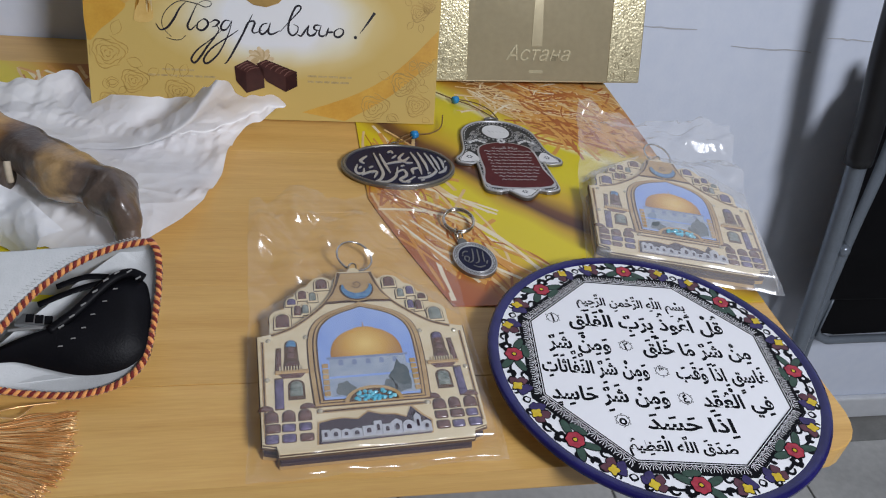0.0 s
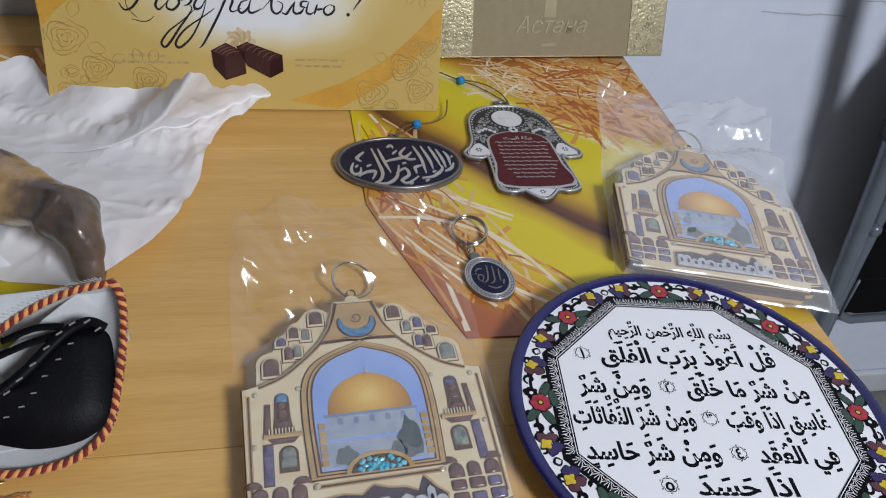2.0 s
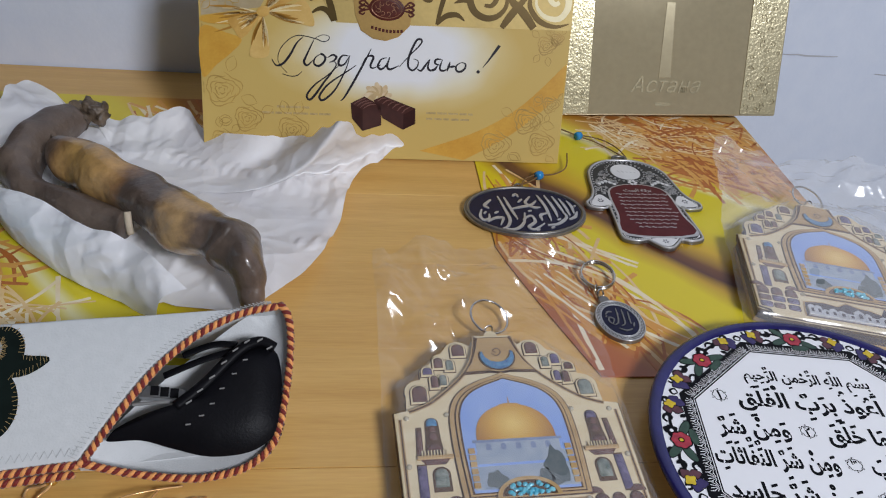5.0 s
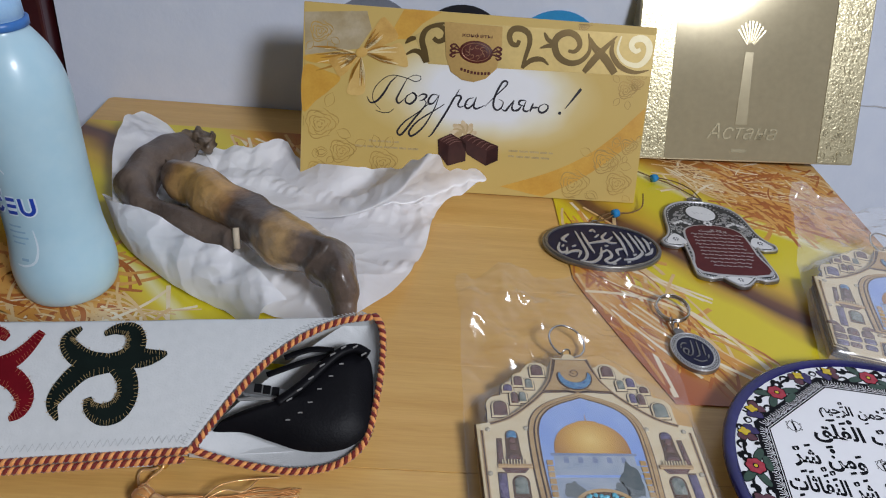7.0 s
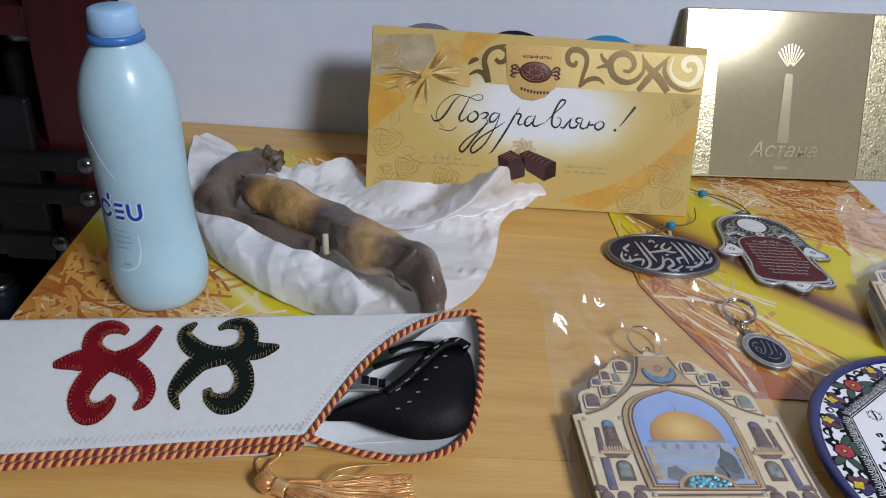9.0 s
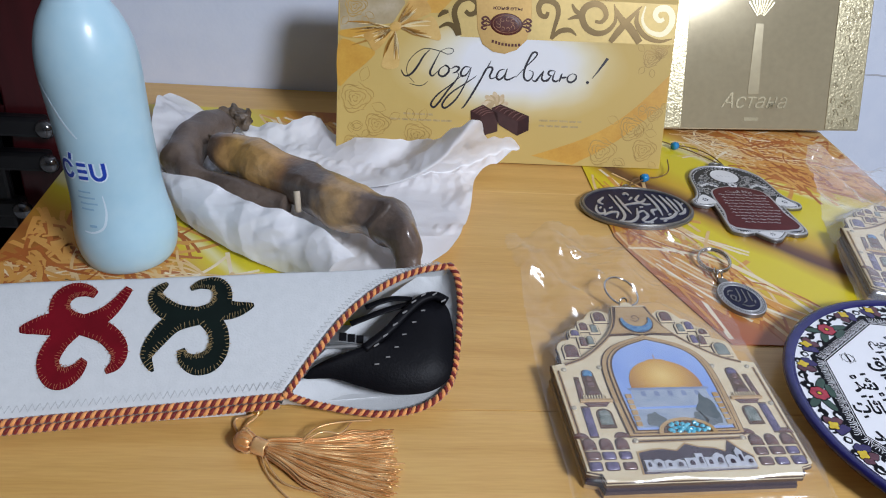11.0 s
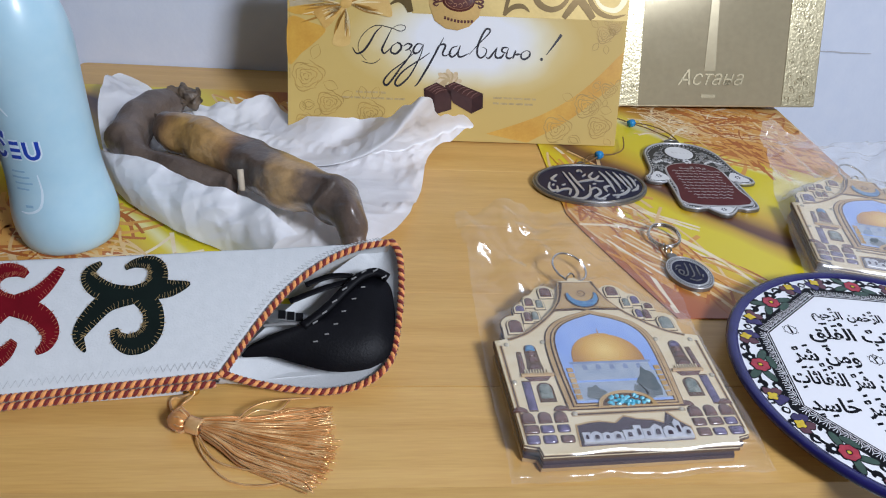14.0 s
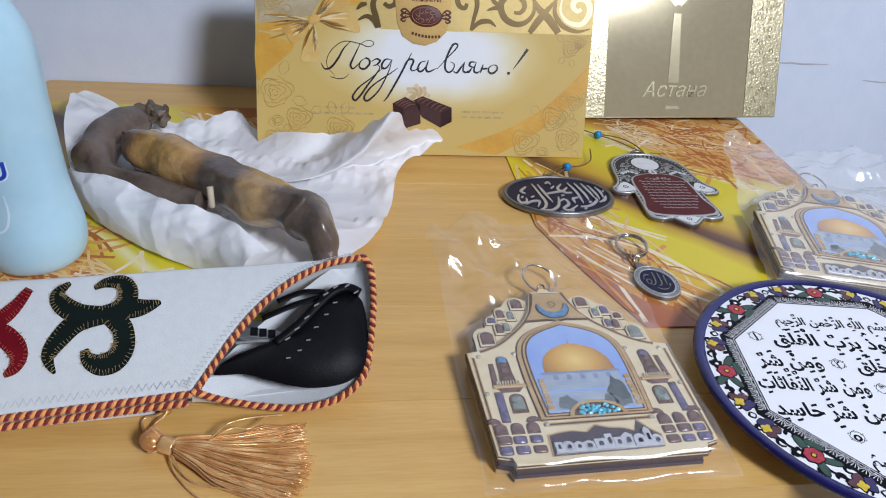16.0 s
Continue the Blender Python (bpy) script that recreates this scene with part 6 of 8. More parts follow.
def plate(m):
    th = thing("decorative_plate", m, "round white ceramic plate with cobalt rim, flower border and Arabic verses", "plate")
    R = 0.1055
    part("body", lathe(B(), [(0.070, 0.0), (0.078, 0.0006), (0.085, 0.004), (0.099, 0.0095), (0.0995, 0.0140), (0.0985, 0.0143), (0.0, 0.0143)], 96, False), M_GLAZE, th, smooth=True)
    part("rim", lathe(B(), [(0.0985, 0.0095), (0.1035, 0.0105), (0.1055, 0.0130), (0.1052, 0.0150), (0.1035, 0.0160), (0.1010, 0.0157), (0.0985, 0.0144)], 96, False), M_BLUE, th, "cobalt blue glazed rim", smooth=True)
    z = 0.0144
    face = part("face", prism(B(), ellipse(0, 0, 0.0988, 0.0988, 96), 0.0143, z), M_GLAZE, th)
    # octagon band
    octa = lambda r: [(r * math.cos(radians(22.5 + 45 * k)), r * math.sin(radians(22.5 + 45 * k))) for k in range(8)]
    bm = B()
    o, i = octa(0.0893), octa(0.0815)
    for k in range(8):
        vs = [bm.verts.new((*p, z + 0.0002)) for p in (o[k], o[(k + 1) % 8], i[(k + 1) % 8], i[k])]
        bm.faces.new(vs)
    band = part("octagon_band", bm, M_BLK, face, "black octagonal band with white fan pattern")
    bm = B()
    rnd = random.Random(6)
    for k in range(8):
        a, b = np.array(i[k]), np.array(i[(k + 1) % 8])
        d = (b - a) / np.hypot(*(b - a))
        nrm = np.array((d[1], -d[0]))
        if np.dot(nrm, a) < 0:
            nrm = -nrm
        n = 11
        for q in range(n):
            c = a + (b - a) * ((q + 0.5) / n)
            for f in (-60, -36, -12, 12, 36, 60):
                t = radians(f)
                dr = nrm * math.cos(t) + d * math.sin(t)
                stroke(bm, [c + nrm * 0.0007 + dr * 0.0008, c + nrm * 0.0007 + dr * (0.0050 if abs(f) < 40 else 0.0032)], 0.0002, 0.00042, z + 0.0002, 0.0001, 2, smooth=False)
            stroke(bm, [c + d * 0.0024 + nrm * 0.0034, c + d * 0.0028 + nrm * 0.0062], 0.0005, 0.0003, z + 0.0002, 0.0001, 2, smooth=False)
        stroke(bm, [a + nrm * 0.0003, b + nrm * 0.0003], 0.0004, 0.0004, z + 0.0002, 0.0001, 1, smooth=False)
    tagged(part("white_fan_print", bm, M_GLAZE, band), kind="stuff")
    bm = B()
    for r in (0.0897, 0.0811):
        P = octa(r)
        stroke(bm, P + [P[0]], 0.0007, 0.0007, z, 0.0003, 1, smooth=False)
    part("octagon_line", bm, M_BLK, face)

    def polar(r, deg):
        return np.array((r * math.cos(radians(deg)), r * math.sin(radians(deg))))

    def blob(name, c, rx, ry, turn, material, lobes, amp, zz, n=30, line=True):
        pts = []
        for k in range(n):
            a = TAU * k / n
            q = 1 + amp * math.cos(lobes * a)
            x, y = rx * q * math.cos(a), ry * q * math.sin(a)
            pts.append((c[0] + x * math.cos(turn) - y * math.sin(turn), c[1] + x * math.sin(turn) + y * math.cos(turn)))
        if line:
            part(name + "_outline", prism(B(), [(c[0] + (p[0] - c[0]) * 1.13, c[1] + (p[1] - c[1]) * 1.13) for p in pts], z, zz), M_BLK, face)
        return part(name, prism(B(), pts, zz, zz + 0.00012), material, face)

    for k in range(8):
        A = 90 + 45 * k
        tw = radians(A)
        c = polar(0.0895, A)
        tan = np.array((-math.sin(tw), math.cos(tw)))
        rad = c / np.hypot(*c)
        for q, (dt, dr, tn) in enumerate(((0.0085, -0.003, 0.5), (-0.0085, -0.0035, -0.5), (0.0072, 0.0045, -0.7), (-0.003, -0.0075, 0.1))):
            blob("leaf", c + tan * dt + rad * dr, 0.0050, 0.0026, tw + math.pi / 2 + tn, M_GRNG, 2, 0.12, z + 0.0002)
        blob("dark_flower", c - tan * 0.0062 + rad * 0.0040, 0.0036, 0.0036, tw, M_BLK, 5, 0.16, z + 0.00022, line=False)
        part("dark_flower_eye", prism(B(), ellipse(*(c - tan * 0.0062 + rad * 0.0040), 0.0011, 0.0011, 10), z + 0.0003, z + 0.0004), M_GLAZE, face)
        blob("red_flower", c, 0.0052, 0.0052, tw, M_REDG, 7, 0.07, z + 0.00034)
        part("flower_eye", prism(B(), ellipse(*c, 0.0017, 0.0017, 12), z + 0.00048, z + 0.00054), M_BLK, face)
        part("flower_eye_ring", prism(B(), ellipse(*c, 0.0011, 0.0011, 12), z + 0.00056, z + 0.0006), M_YELG, face)
        for side in (-1, 1):
            v = A + 22.5 + side * 6.6
            c2 = polar(0.0940, v)
            t2 = radians(v)
            tn2 = np.array((-math.sin(t2), math.cos(t2)))
            r2 = c2 / np.hypot(*c2)
            for q, (dt, dr, mm) in enumerate(((0.0030 * side, -0.0042, M_BRNG), (-0.0042 * side, -0.0016, M_PURG), (0.0040 * side, 0.0006, M_BRNG), (-0.0028 * side, -0.0050, M_PURG))):
                blob("petal", c2 + tn2 * dt + r2 * dr, 0.0031, 0.0026, t2 + q, mm, 4, 0.1, z + 0.0002 + 0.00002 * q, 18)
            blob("yellow_flower", c2, 0.0030, 0.0027, t2 + 0.4, M_YELG, 4, 0.22, z + 0.00036, 20)
        # curling tendrils
        for side in (-1, 1):
            for base, r0, deg0, spin in ((0.0945, 0.0034, 9.5, 1), (0.0860, 0.0030, 11.0, -1), (0.0955, 0.0026, 13.0, -1), (0.0965, 0.0024, 17.5, 1), (0.0965, 0.0020, 4.2, -1), (0.0885, 0.0024, 14.6, 1)):
                cc = polar(base, A + side * deg0)
                pts = [cc + r0 * (1 - 0.72 * s) * np.array((math.cos(tw + side * spin * (5.2 * s) + 1.2), math.sin(tw + side * spin * (5.2 * s) + 1.2))) for s in (0, .15, .3, .45, .6, .8, 1)]
                part("tendril", stroke(B(), pts, 0.0009, 0.0024, z, 0.00025, 4, 0.0018), M_BLK, face)
            cc = polar(0.0915, A + side * 6.5)
            bm = stroke(B(), [c + tan * side * 0.004, cc + rad * 0.002, polar(0.0935, A + side * 12), polar(0.0905, A + side * 14.5)], 0.0010, 0.0008, z, 0.00022, 5, 0.0017)
            part("tendril", bm, M_BLK, face)
        cc = polar(0.0930, A + 22.5)
        for sg in (-1, 1):
            pts = [cc + np.array((math.cos(tw + 0.39), math.sin(tw + 0.39))) * (0.0045 * s - 0.002) + np.array((-math.sin(tw + 0.39), math.cos(tw + 0.39))) * sg * 0.0022 * math.sin(math.pi * s) for s in (0, .25, .5, .75, 1)]
            part("tendril", stroke(B(), pts, 0.0005, 0.0014, z, 0.0002, 4, 0.001), M_BLK, face)
    for body, x0, x1, y, hgt in LINES:
        bm = arabic_bm(body, x1 - x0, hgt, z, 0.0001)
        bm.transform(Matrix.Translation((x0, y, 0)))
        part("verse_line", bm, M_BLK, face, "line of black Arabic lettering")
    return th


plate(pose(0.186, 0.061, T + 0.0005, 0, 0, -7.0))


# ---- souvenir plaques in clear bags ----
M_PLY = mat("pale_plywood", (0.78, 0.67, 0.45), 0.42, second=(0.71, 0.575, 0.345), scale=30, stretch=(1, 5, 1), bump=0.1, bscale=300)
M_PLYM = mat("tan_plywood", (0.56, 0.38, 0.17), 0.5, second=(0.44, 0.275, 0.11), scale=30, stretch=(1, 5, 1))
# Burnt brown, used as well to paint shade into recesses of the layers.
M_BURN = mat("burnt_wood_and_recess_shade", (0.115, 0.055, 0.022), 0.6, vary=0.3, scale=200)
M_BASEP = mat("dark_purple_base", (0.055, 0.030, 0.045), 0.4, vary=0.3, scale=60)
M_SKY = mat("sky_blue_print", (0.24, 0.37, 0.74), 0.28, second=(0.40, 0.52, 0.82), scale=18, coat=0.2)
M_DOME = mat("golden_dome_print", (0.66, 0.38, 0.05), 0.28, second=(0.50, 0.22, 0.03), scale=60, coat=0.2)
n, l = M_DOME.node_tree.nodes, M_DOME.node_tree.links
tc, d, rp = n.new("ShaderNodeTexCoord"), n.new("ShaderNodeVectorMath"), n.new("ShaderNodeValToRGB")
d.operation = "DISTANCE"
d.inputs[1].default_value = (0.002, 0.0690, 0.0150)
l.new(tc.outputs["Object"], d.inputs[0])
mr = n.new("ShaderNodeMapRange")
mr.inputs[2].default_value = 0.026
l.new(d.outputs["Value"], mr.inputs[0])
rp.color_ramp.elements[0].color, rp.color_ramp.elements[1].color = (0.86, 0.62, 0.18, 1), (0.30, 0.11, 0.015, 1)
rp.color_ramp.elements.new(0.45).color = (0.66, 0.36, 0.05, 1)
l.new(mr.outputs[0], rp.inputs[0])
l.new(rp.outputs[0], n["Principled BSDF"].inputs["Base Color"])
M_DRUM = mat("pale_blue_stone_print", (0.42, 0.47, 0.53), 0.3, second=(0.30, 0.36, 0.46), scale=120)
M_DRUMD = mat("blue_shade_print", (0.24, 0.30, 0.46), 0.3, vary=0.2, scale=120)
M_TREE = mat("grey_green_tree_print", (0.10, 0.13, 0.14), 0.35, second=(0.16, 0.18, 0.18), scale=150)
M_TURQ = mat("turquoise_stone", (0.05, 0.38, 0.55), 0.3, second=(0.25, 0.62, 0.72), scale=200, coat=0.3)
M_BLUST = mat("blue_stone", (0.03, 0.11, 0.30), 0.3, fine=0.6, second=(0.12, 0.32, 0.50), scale=420, coat=0.3)
M_AMETH = mat("amethyst_stone", (0.045, 0.030, 0.085), 0.25, fine=0.5, second=(0.19, 0.15, 0.28), scale=300, coat=0.3)
M_GARNET = mat("brown_red_stone", (0.075, 0.028, 0.022), 0.25, fine=0.5, second=(0.20, 0.10, 0.08), scale=300, coat=0.3)
M_AGATE = mat("green_grey_stone", (0.10, 0.13, 0.11), 0.25, fine=0.5, second=(0.32, 0.34, 0.29), scale=320, coat=0.3)
M_PEWTER = mat("pewter_relief", (0.74, 0.74, 0.76), 0.34, metal=0.6, vary=0.2, scale=200)
M_STEELR = mat("steel_ring", (0.62, 0.61, 0.58), 0.16, metal=1.0, vary=0.1, scale=100)
M_RIVET = mat("clear_rivet", (0.62, 0.56, 0.42), 0.15, metal=0.4, vary=0.1, scale=200)
# Tan for the brown gradient and painted shading along the burnt lines.
M_HALO = mat("tan_halo_plywood", (0.52, 0.36, 0.18), 0.5, second=(0.42, 0.27, 0.12), scale=60)
M_FILM = film_mat("clear_bag_film", 0.045, 0.17)
M_FILMH = film_mat("cloudy_bag_film", 0.20, 0.2)


def plaque(m, label, thick, bag_pts, seed, slip=0.0, film=None):
    th = thing("souvenir_plaque", m, label, "plaque", "plaques in clear bags")
    z0 = thick - 0.0075
    arc = lambda cx, cy, r, a0, a1, n=6: [(cx + r * math.cos(radians(a0 + (a1 - a0) * k / n)), cy + r * math.sin(radians(a0 + (a1 - a0) * k / n))) for k in range(n + 1)]
    foot = [(0.0525, -0.0045), (0.0535, 0.0010), (0.0610, 0.0030), (0.0635, 0.0815), (0.0560, 0.0830)]
    lobes = arc(0.0480, 0.0985, 0.0084, -25, 100) + arc(0.0410, 0.1125, 0.0058, 0, 95) + arc(0.0335, 0.1215, 0.0056, 5, 100) + arc(0.0225, 0.1285, 0.0082, 12, 118)
    peak = [(0.0150, 0.1320), (0.0115, 0.1390)]
    gable = [tuple(p) for p in spline([(0.0560, 0.0830), (0.0445, 0.0880), (0.0330, 0.0975), (0.0220, 0.1095), (0.0152, 0.1225), (0.0115, 0.1390)], 4)]
    both = lambda half: half + [(-x, y) for x, y in half[::-1]]
    outline = both(foot + lobes + peak)
    body = both(foot[:-1] + gable)
    inner = [(x * 0.975, y * 0.985 + 0.001) for x, y in outline]
    sheets = 2
    for k in range(sheets):
        q = 0.985 if k % 2 else 0.995
        part("base_layer", prism(B(), [(x * q, y * q) for x, y in outline], 0.0004 + (z0 - 0.0004) * k / sheets, 0.0004 + (z0 - 0.0004) * (k + 1) / sheets, 0.0002), M_BASEP if k % 2 else M_PLYM, th)
    part("middle_layer", prism(B(), inner, z0, z0 + 0.0035), M_BASEP, th)
    part("cut_edge", prism(B(), [(x * 1.008, y * 1.006 - 0.0003) for x, y in outline], z0 + 0.0035, z0 + 0.0050), M_BURN, th, "scorched laser-cut edge")
    part("crown_layer", prism(B(), outline, z0 + 0.0050, z0 + 0.0058, 0.0003), M_PLY, th, "pale plywood layer with little houses")
    zt = z0 + 0.0078
    part("cut_edge", prism(B(), [(x * 1.012 if y > 0.081 else x * 0.994, y + 0.0006 if y > 0.081 else y) for x, y in body], z0 + 0.0058, z0 + 0.0070), M_BURN, th, "scorched laser-cut edge")
    part("face_layer", prism(B(), body, z0 + 0.0070, zt, 0.0003), M_PLY, th, "pale plywood front layer")
    zc = z0 + 0.0058
    rnd = random.Random(seed)

    def window(cx, y0, w, h, material, z):
        """A stone behind a pale arched frame with a scorched edge."""
        # Burnt edges whose dark also paints the shade of a sunken window.
        part("burnt_shade_rim", prism(B(), arch(cx, y0 - 0.0016, w + 0.0034, h + 0.0034), z, z + 0.0004), M_BURN, th)
        part("window_frame", prism(B(), arch(cx, y0 - 0.0012, w + 0.0024, h + 0.0024), z + 0.0004, z + 0.0010, 0.0002), M_PLY, th)
        part("burnt_shade_rim", prism(B(), arch(cx, y0 - 0.0002, w + 0.0005, h + 0.0005), z + 0.0010, z + 0.0011), M_BURN, th)
        part("house_stone", domed(B(), arch(cx, y0, w, h), z + 0.0011, 0.0005), material, th, smooth=True)

    def gem(name, pts, material, z, h=0.0010, rim=1.18):
        cx, cy = sum(p[0] for p in pts) / len(pts), sum(p[1] for p in pts) / len(pts)
        # Wide dark rim: burnt edge plus painted shade, so the stone looks sunk.
        part("burnt_shade_rim", prism(B(), [(cx + (x - cx) * (rim + (0.10 if rim > 1.15 else 0.0)), cy + (y - cy) * (rim + (0.10 if rim > 1.15 else 0.0))) for x, y in pts], z, z + 0.00015), M_BURN, th)
        return part(name, domed(B(), pts, z + 0.00015, h), material, th, smooth=True)

    def line(pts, w=0.0005, z=zt, smooth=True):
        w = w * 2.2
        # Wider tan halo first: browned wood and edge shading in one colour.
        part("line_halo", stroke(B(), pts, w * 2.4, w * 2.4, z, 0.00005, 6, smooth=smooth), M_HALO, th)
        part("burnt_line", stroke(B(), pts, w, w, z, 0.0001, 6, smooth=smooth), M_BURN, th)

    # little houses on the shoulders
    for sx in (-1, 1):
        for cx, y0, w, h in ((0.0482, 0.0900, 0.0078, 0.0112), (0.0388, 0.1000, 0.0038, 0.0085), (0.0338, 0.1015, 0.0036, 0.0075), (0.0422, 0.1100, 0.0050, 0.0052), (0.0352, 0.1150, 0.0048, 0.0076), (0.0288, 0.1130, 0.0040, 0.0075), (0.0224, 0.1240, 0.0070, 0.0092)):
            window(sx * cx, y0, w, h, rnd.choice((M_AGATE, M_GARNET, M_GARNET, M_AMETH)), zc)
    # curved gable edges and crown panel
    for sx in (-1, 1):
        line([(sx * (x - 0.0007), y - 0.0010) for x, y in gable[::2]], 0.0005)
    part("crown_edge", prism(B(), both([(0.0225, 0.1072), (0.0165, 0.1160), (0.0130, 0.1260), (0.0102, 0.1372)])[::-1] + [(-0.0120, 0.1092), (0.0, 0.1072), (0.0120, 0.1092)], zt, zt + 0.0003), M_BURN, th)
    part("crown_panel", prism(B(), both([(0.0200, 0.1095), (0.0155, 0.1165), (0.0120, 0.1262), (0.0094, 0.1362)])[::-1] + [(-0.0110, 0.1108), (0.0, 0.1088), (0.0110, 0.1108)], zt + 0.0003, zt + 0.0007), M_PLYM, th, "tan plywood gable panel")
    cz = zt + 0.0007
    moon = arc(0.0, 0.1205, 0.0102, 165, 375, 16) + arc(0.0, 0.1236, 0.0086, 8, -188, 14)
    part("burnt_shade_rim", prism(B(), [(x * 1.10, 0.1190 + (y - 0.1190) * 1.10) for x, y in moon], cz, cz + 0.0002), M_BURN, th)
    part("crescent_stone", prism(B(), moon, cz + 0.0002, cz + 0.0009, 0.0002), M_BLUST, th, "blue stone crescent")
    line([(-0.0030, 0.1232), (0.0, 0.1212), (0.0028, 0.1240), (0.0010, 0.1272), (-0.0018, 0.1254), (0.0002, 0.1236)], 0.0003, cz)
    # pointed arch with a picture
    def keel(d, y0):
        """Outline of the pointed picture arch, widened by d."""
        h = spline([(0.0272, y0), (0.0284, 0.050), (0.0286, 0.066), (0.0280, 0.0765), (0.0255, 0.0850), (0.0202, 0.0918), (0.0125, 0.0966), (0.0050, 0.0996), (0.0, 0.1016)], 4)
        return both([(x * (1 + d / 0.0286), y if y < 0.06 else y + d * (y - 0.06) / 0.0416) for x, y in h[:-1]] + [(0.0, 0.1016 + d * 1.15)])
    part("arch_frame", prism(B(), keel(0.0062, 0.0240), zt, zt + 0.0003), M_BURN, th)
    part("arch_frame", prism(B(), keel(0.0054, 0.0248), zt + 0.0003, zt + 0.0009, 0.0002), M_PLYM, th)
    # Dark rings here and below: burnt lines and painted shadow of the steps.
    part("arch_frame", prism(B(), keel(0.0030, 0.0256), zt + 0.0009, zt + 0.0011), M_BURN, th)
    part("arch_frame", prism(B(), keel(0.0022, 0.0262), zt + 0.0011, zt + 0.0016, 0.0002), M_PLYM, th)
    part("arch_frame", prism(B(), keel(0.0010, 0.0268), zt + 0.0016, zt + 0.0017), M_BURN, th)
    zp = zt + 0.0018
    pic = part("picture", prism(B(), keel(0.0, 0.0275), zt + 0.0017, zp), M_SKY, th, "small printed picture of a golden dome")
    part("drum_print", prism(B(), [(-0.0265, 0.0290), (0.0270, 0.0290), (0.0265, 0.0500), (0.0225, 0.0510), (0.0225, 0.0585), (-0.0225, 0.0585), (-0.0225, 0.0505), (-0.0265, 0.0490)], zp, zp + 0.0001), M_DRUM, pic)
    part("drum_shade_print", prism(B(), [(-0.0240, 0.0575), (0.0240, 0.0575), (0.0240, 0.0592), (-0.0240, 0.0592)], zp + 0.0001, zp + 0.0002), M_DRUMD, pic)
    for k in range(5):
        part("drum_window_print", prism(B(), arch(-0.016 + 0.008 * k, 0.0525, 0.0028, 0.0042), zp + 0.0001, zp + 0.0002), M_DRUMD, pic)
    part("terrace_print", prism(B(), [(-0.0265, 0.0425), (0.0265, 0.0430), (0.0265, 0.0445), (-0.0265, 0.0440)], zp + 0.0001, zp + 0.0002), M_SKY, pic)
    dome = [(0.0215 * math.cos(a), 0.0592 + (0.0235 if math.sin(a) < 0.97 else 0.0242) * math.sin(a) ** 0.85) for a in [math.pi * k / 28 for k in range(29)]]
    part("dome_print", prism(B(), dome, zp + 0.0001, zp + 0.0002), M_DOME, pic)
    part("finial_print", stroke(B(), [(0.0, 0.0825), (0.0, 0.0875)], 0.0007, 0.0003, zp + 0.0001, 0.0001, 2, smooth=False), M_DOME, pic)
    for cx, y0, w, h in ((0.0175, 0.0290, 0.0125, 0.0235), (-0.0150, 0.0290, 0.0110, 0.0110), (0.0105, 0.0290, 0.008, 0.011)):
        pts = []
        for k in range(22):
            a = TAU * k / 22
            q = 1 + 0.14 * math.sin(5 * a + cx * 300) + rnd.uniform(-0.06, 0.06)
            pts.append((cx + w / 2 * q * math.cos(a) * (1 - 0.4 * max(0, math.sin(a))), y0 + h / 2 + h / 2 * q * math.sin(a)))
        part("tree_print", prism(B(), [(x, max(y, 0.0285)) for x, y in pts], zp + 0.0002, zp + 0.0003), M_TREE, pic)
    for sx in (-1, 1):
        for k in range(6):
            part("quoin", box(B(), sx * 0.0258 - 0.0017 + 0.0005, 0.0300 + 0.0042 * k, zp, sx * 0.0258 + 0.0017 + 0.0005, 0.0330 + 0.0042 * k, zp + 0.0006, 0.0001, 1), M_PLYM, th)
    # turquoise chips in a half round
    part("chip_tray", prism(B(), [(0.0002 + 0.0165 * math.cos(a), 0.0238 + 0.0115 * math.sin(a)) for a in [math.pi * k / 16 for k in range(17)]], zp, zp + 0.0005), M_PLYM, th)
    part("chip_bed", prism(B(), [(0.0002 + 0.0140 * math.cos(a), 0.0243 + 0.0088 * math.sin(a)) for a in [math.pi * k / 16 for k in range(17)]], zp + 0.0005, zp + 0.0006), M_BURN, th)
    for k in range(34):
        a, q = rnd.uniform(0.08, math.pi - 0.08), rnd.random() ** 0.5 * 0.92
        x, y = 0.0002 + 0.0135 * q * math.cos(a), 0.0246 + 0.0082 * q * math.sin(a)
        part("turquoise_chip", domed(B(), [(x + rnd.uniform(0.0010, 0.0019) * math.cos(t), y + rnd.uniform(0.0009, 0.0016) * math.sin(t)) for t in [TAU * j / 6 for j in range(6)]], zp + 0.0005, rnd.uniform(0.0008, 0.0017), 0.5), M_TURQ, th)
    # pewter skyline in a dark slot
    slot = [(-0.0320, -0.0010), (0.0290, 0.0000), (0.0300, 0.0085), (0.0255, 0.0125), (0.0200, 0.0195), (0.0165, 0.0120), (0.0110, 0.0145), (0.0030, 0.0155), (-0.0040, 0.0180), (-0.0100, 0.0135), (-0.0180, 0.0150), (-0.0240, 0.0145), (-0.0310, 0.0130)]
    part("slot_edge", prism(B(), [(x * 1.03, y * 1.06 + 0.0002) for x, y in slot], zt, zt + 0.0003), M_PLYM, th)
    part("slot", prism(B(), slot, zt + 0.0003, zt + 0.0004), M_BASEP, th)
    x = -0.0305
    while x < 0.0265:
        w = rnd.uniform(0.0040, 0.0080)
        h = rnd.uniform(0.0065, 0.0105) + (0.004 if -0.006 < x < 0.0 or 0.016 < x < 0.021 else 0)
        kind = rnd.random()
        y0 = 0.0003 + (x + 0.03) * 0.01
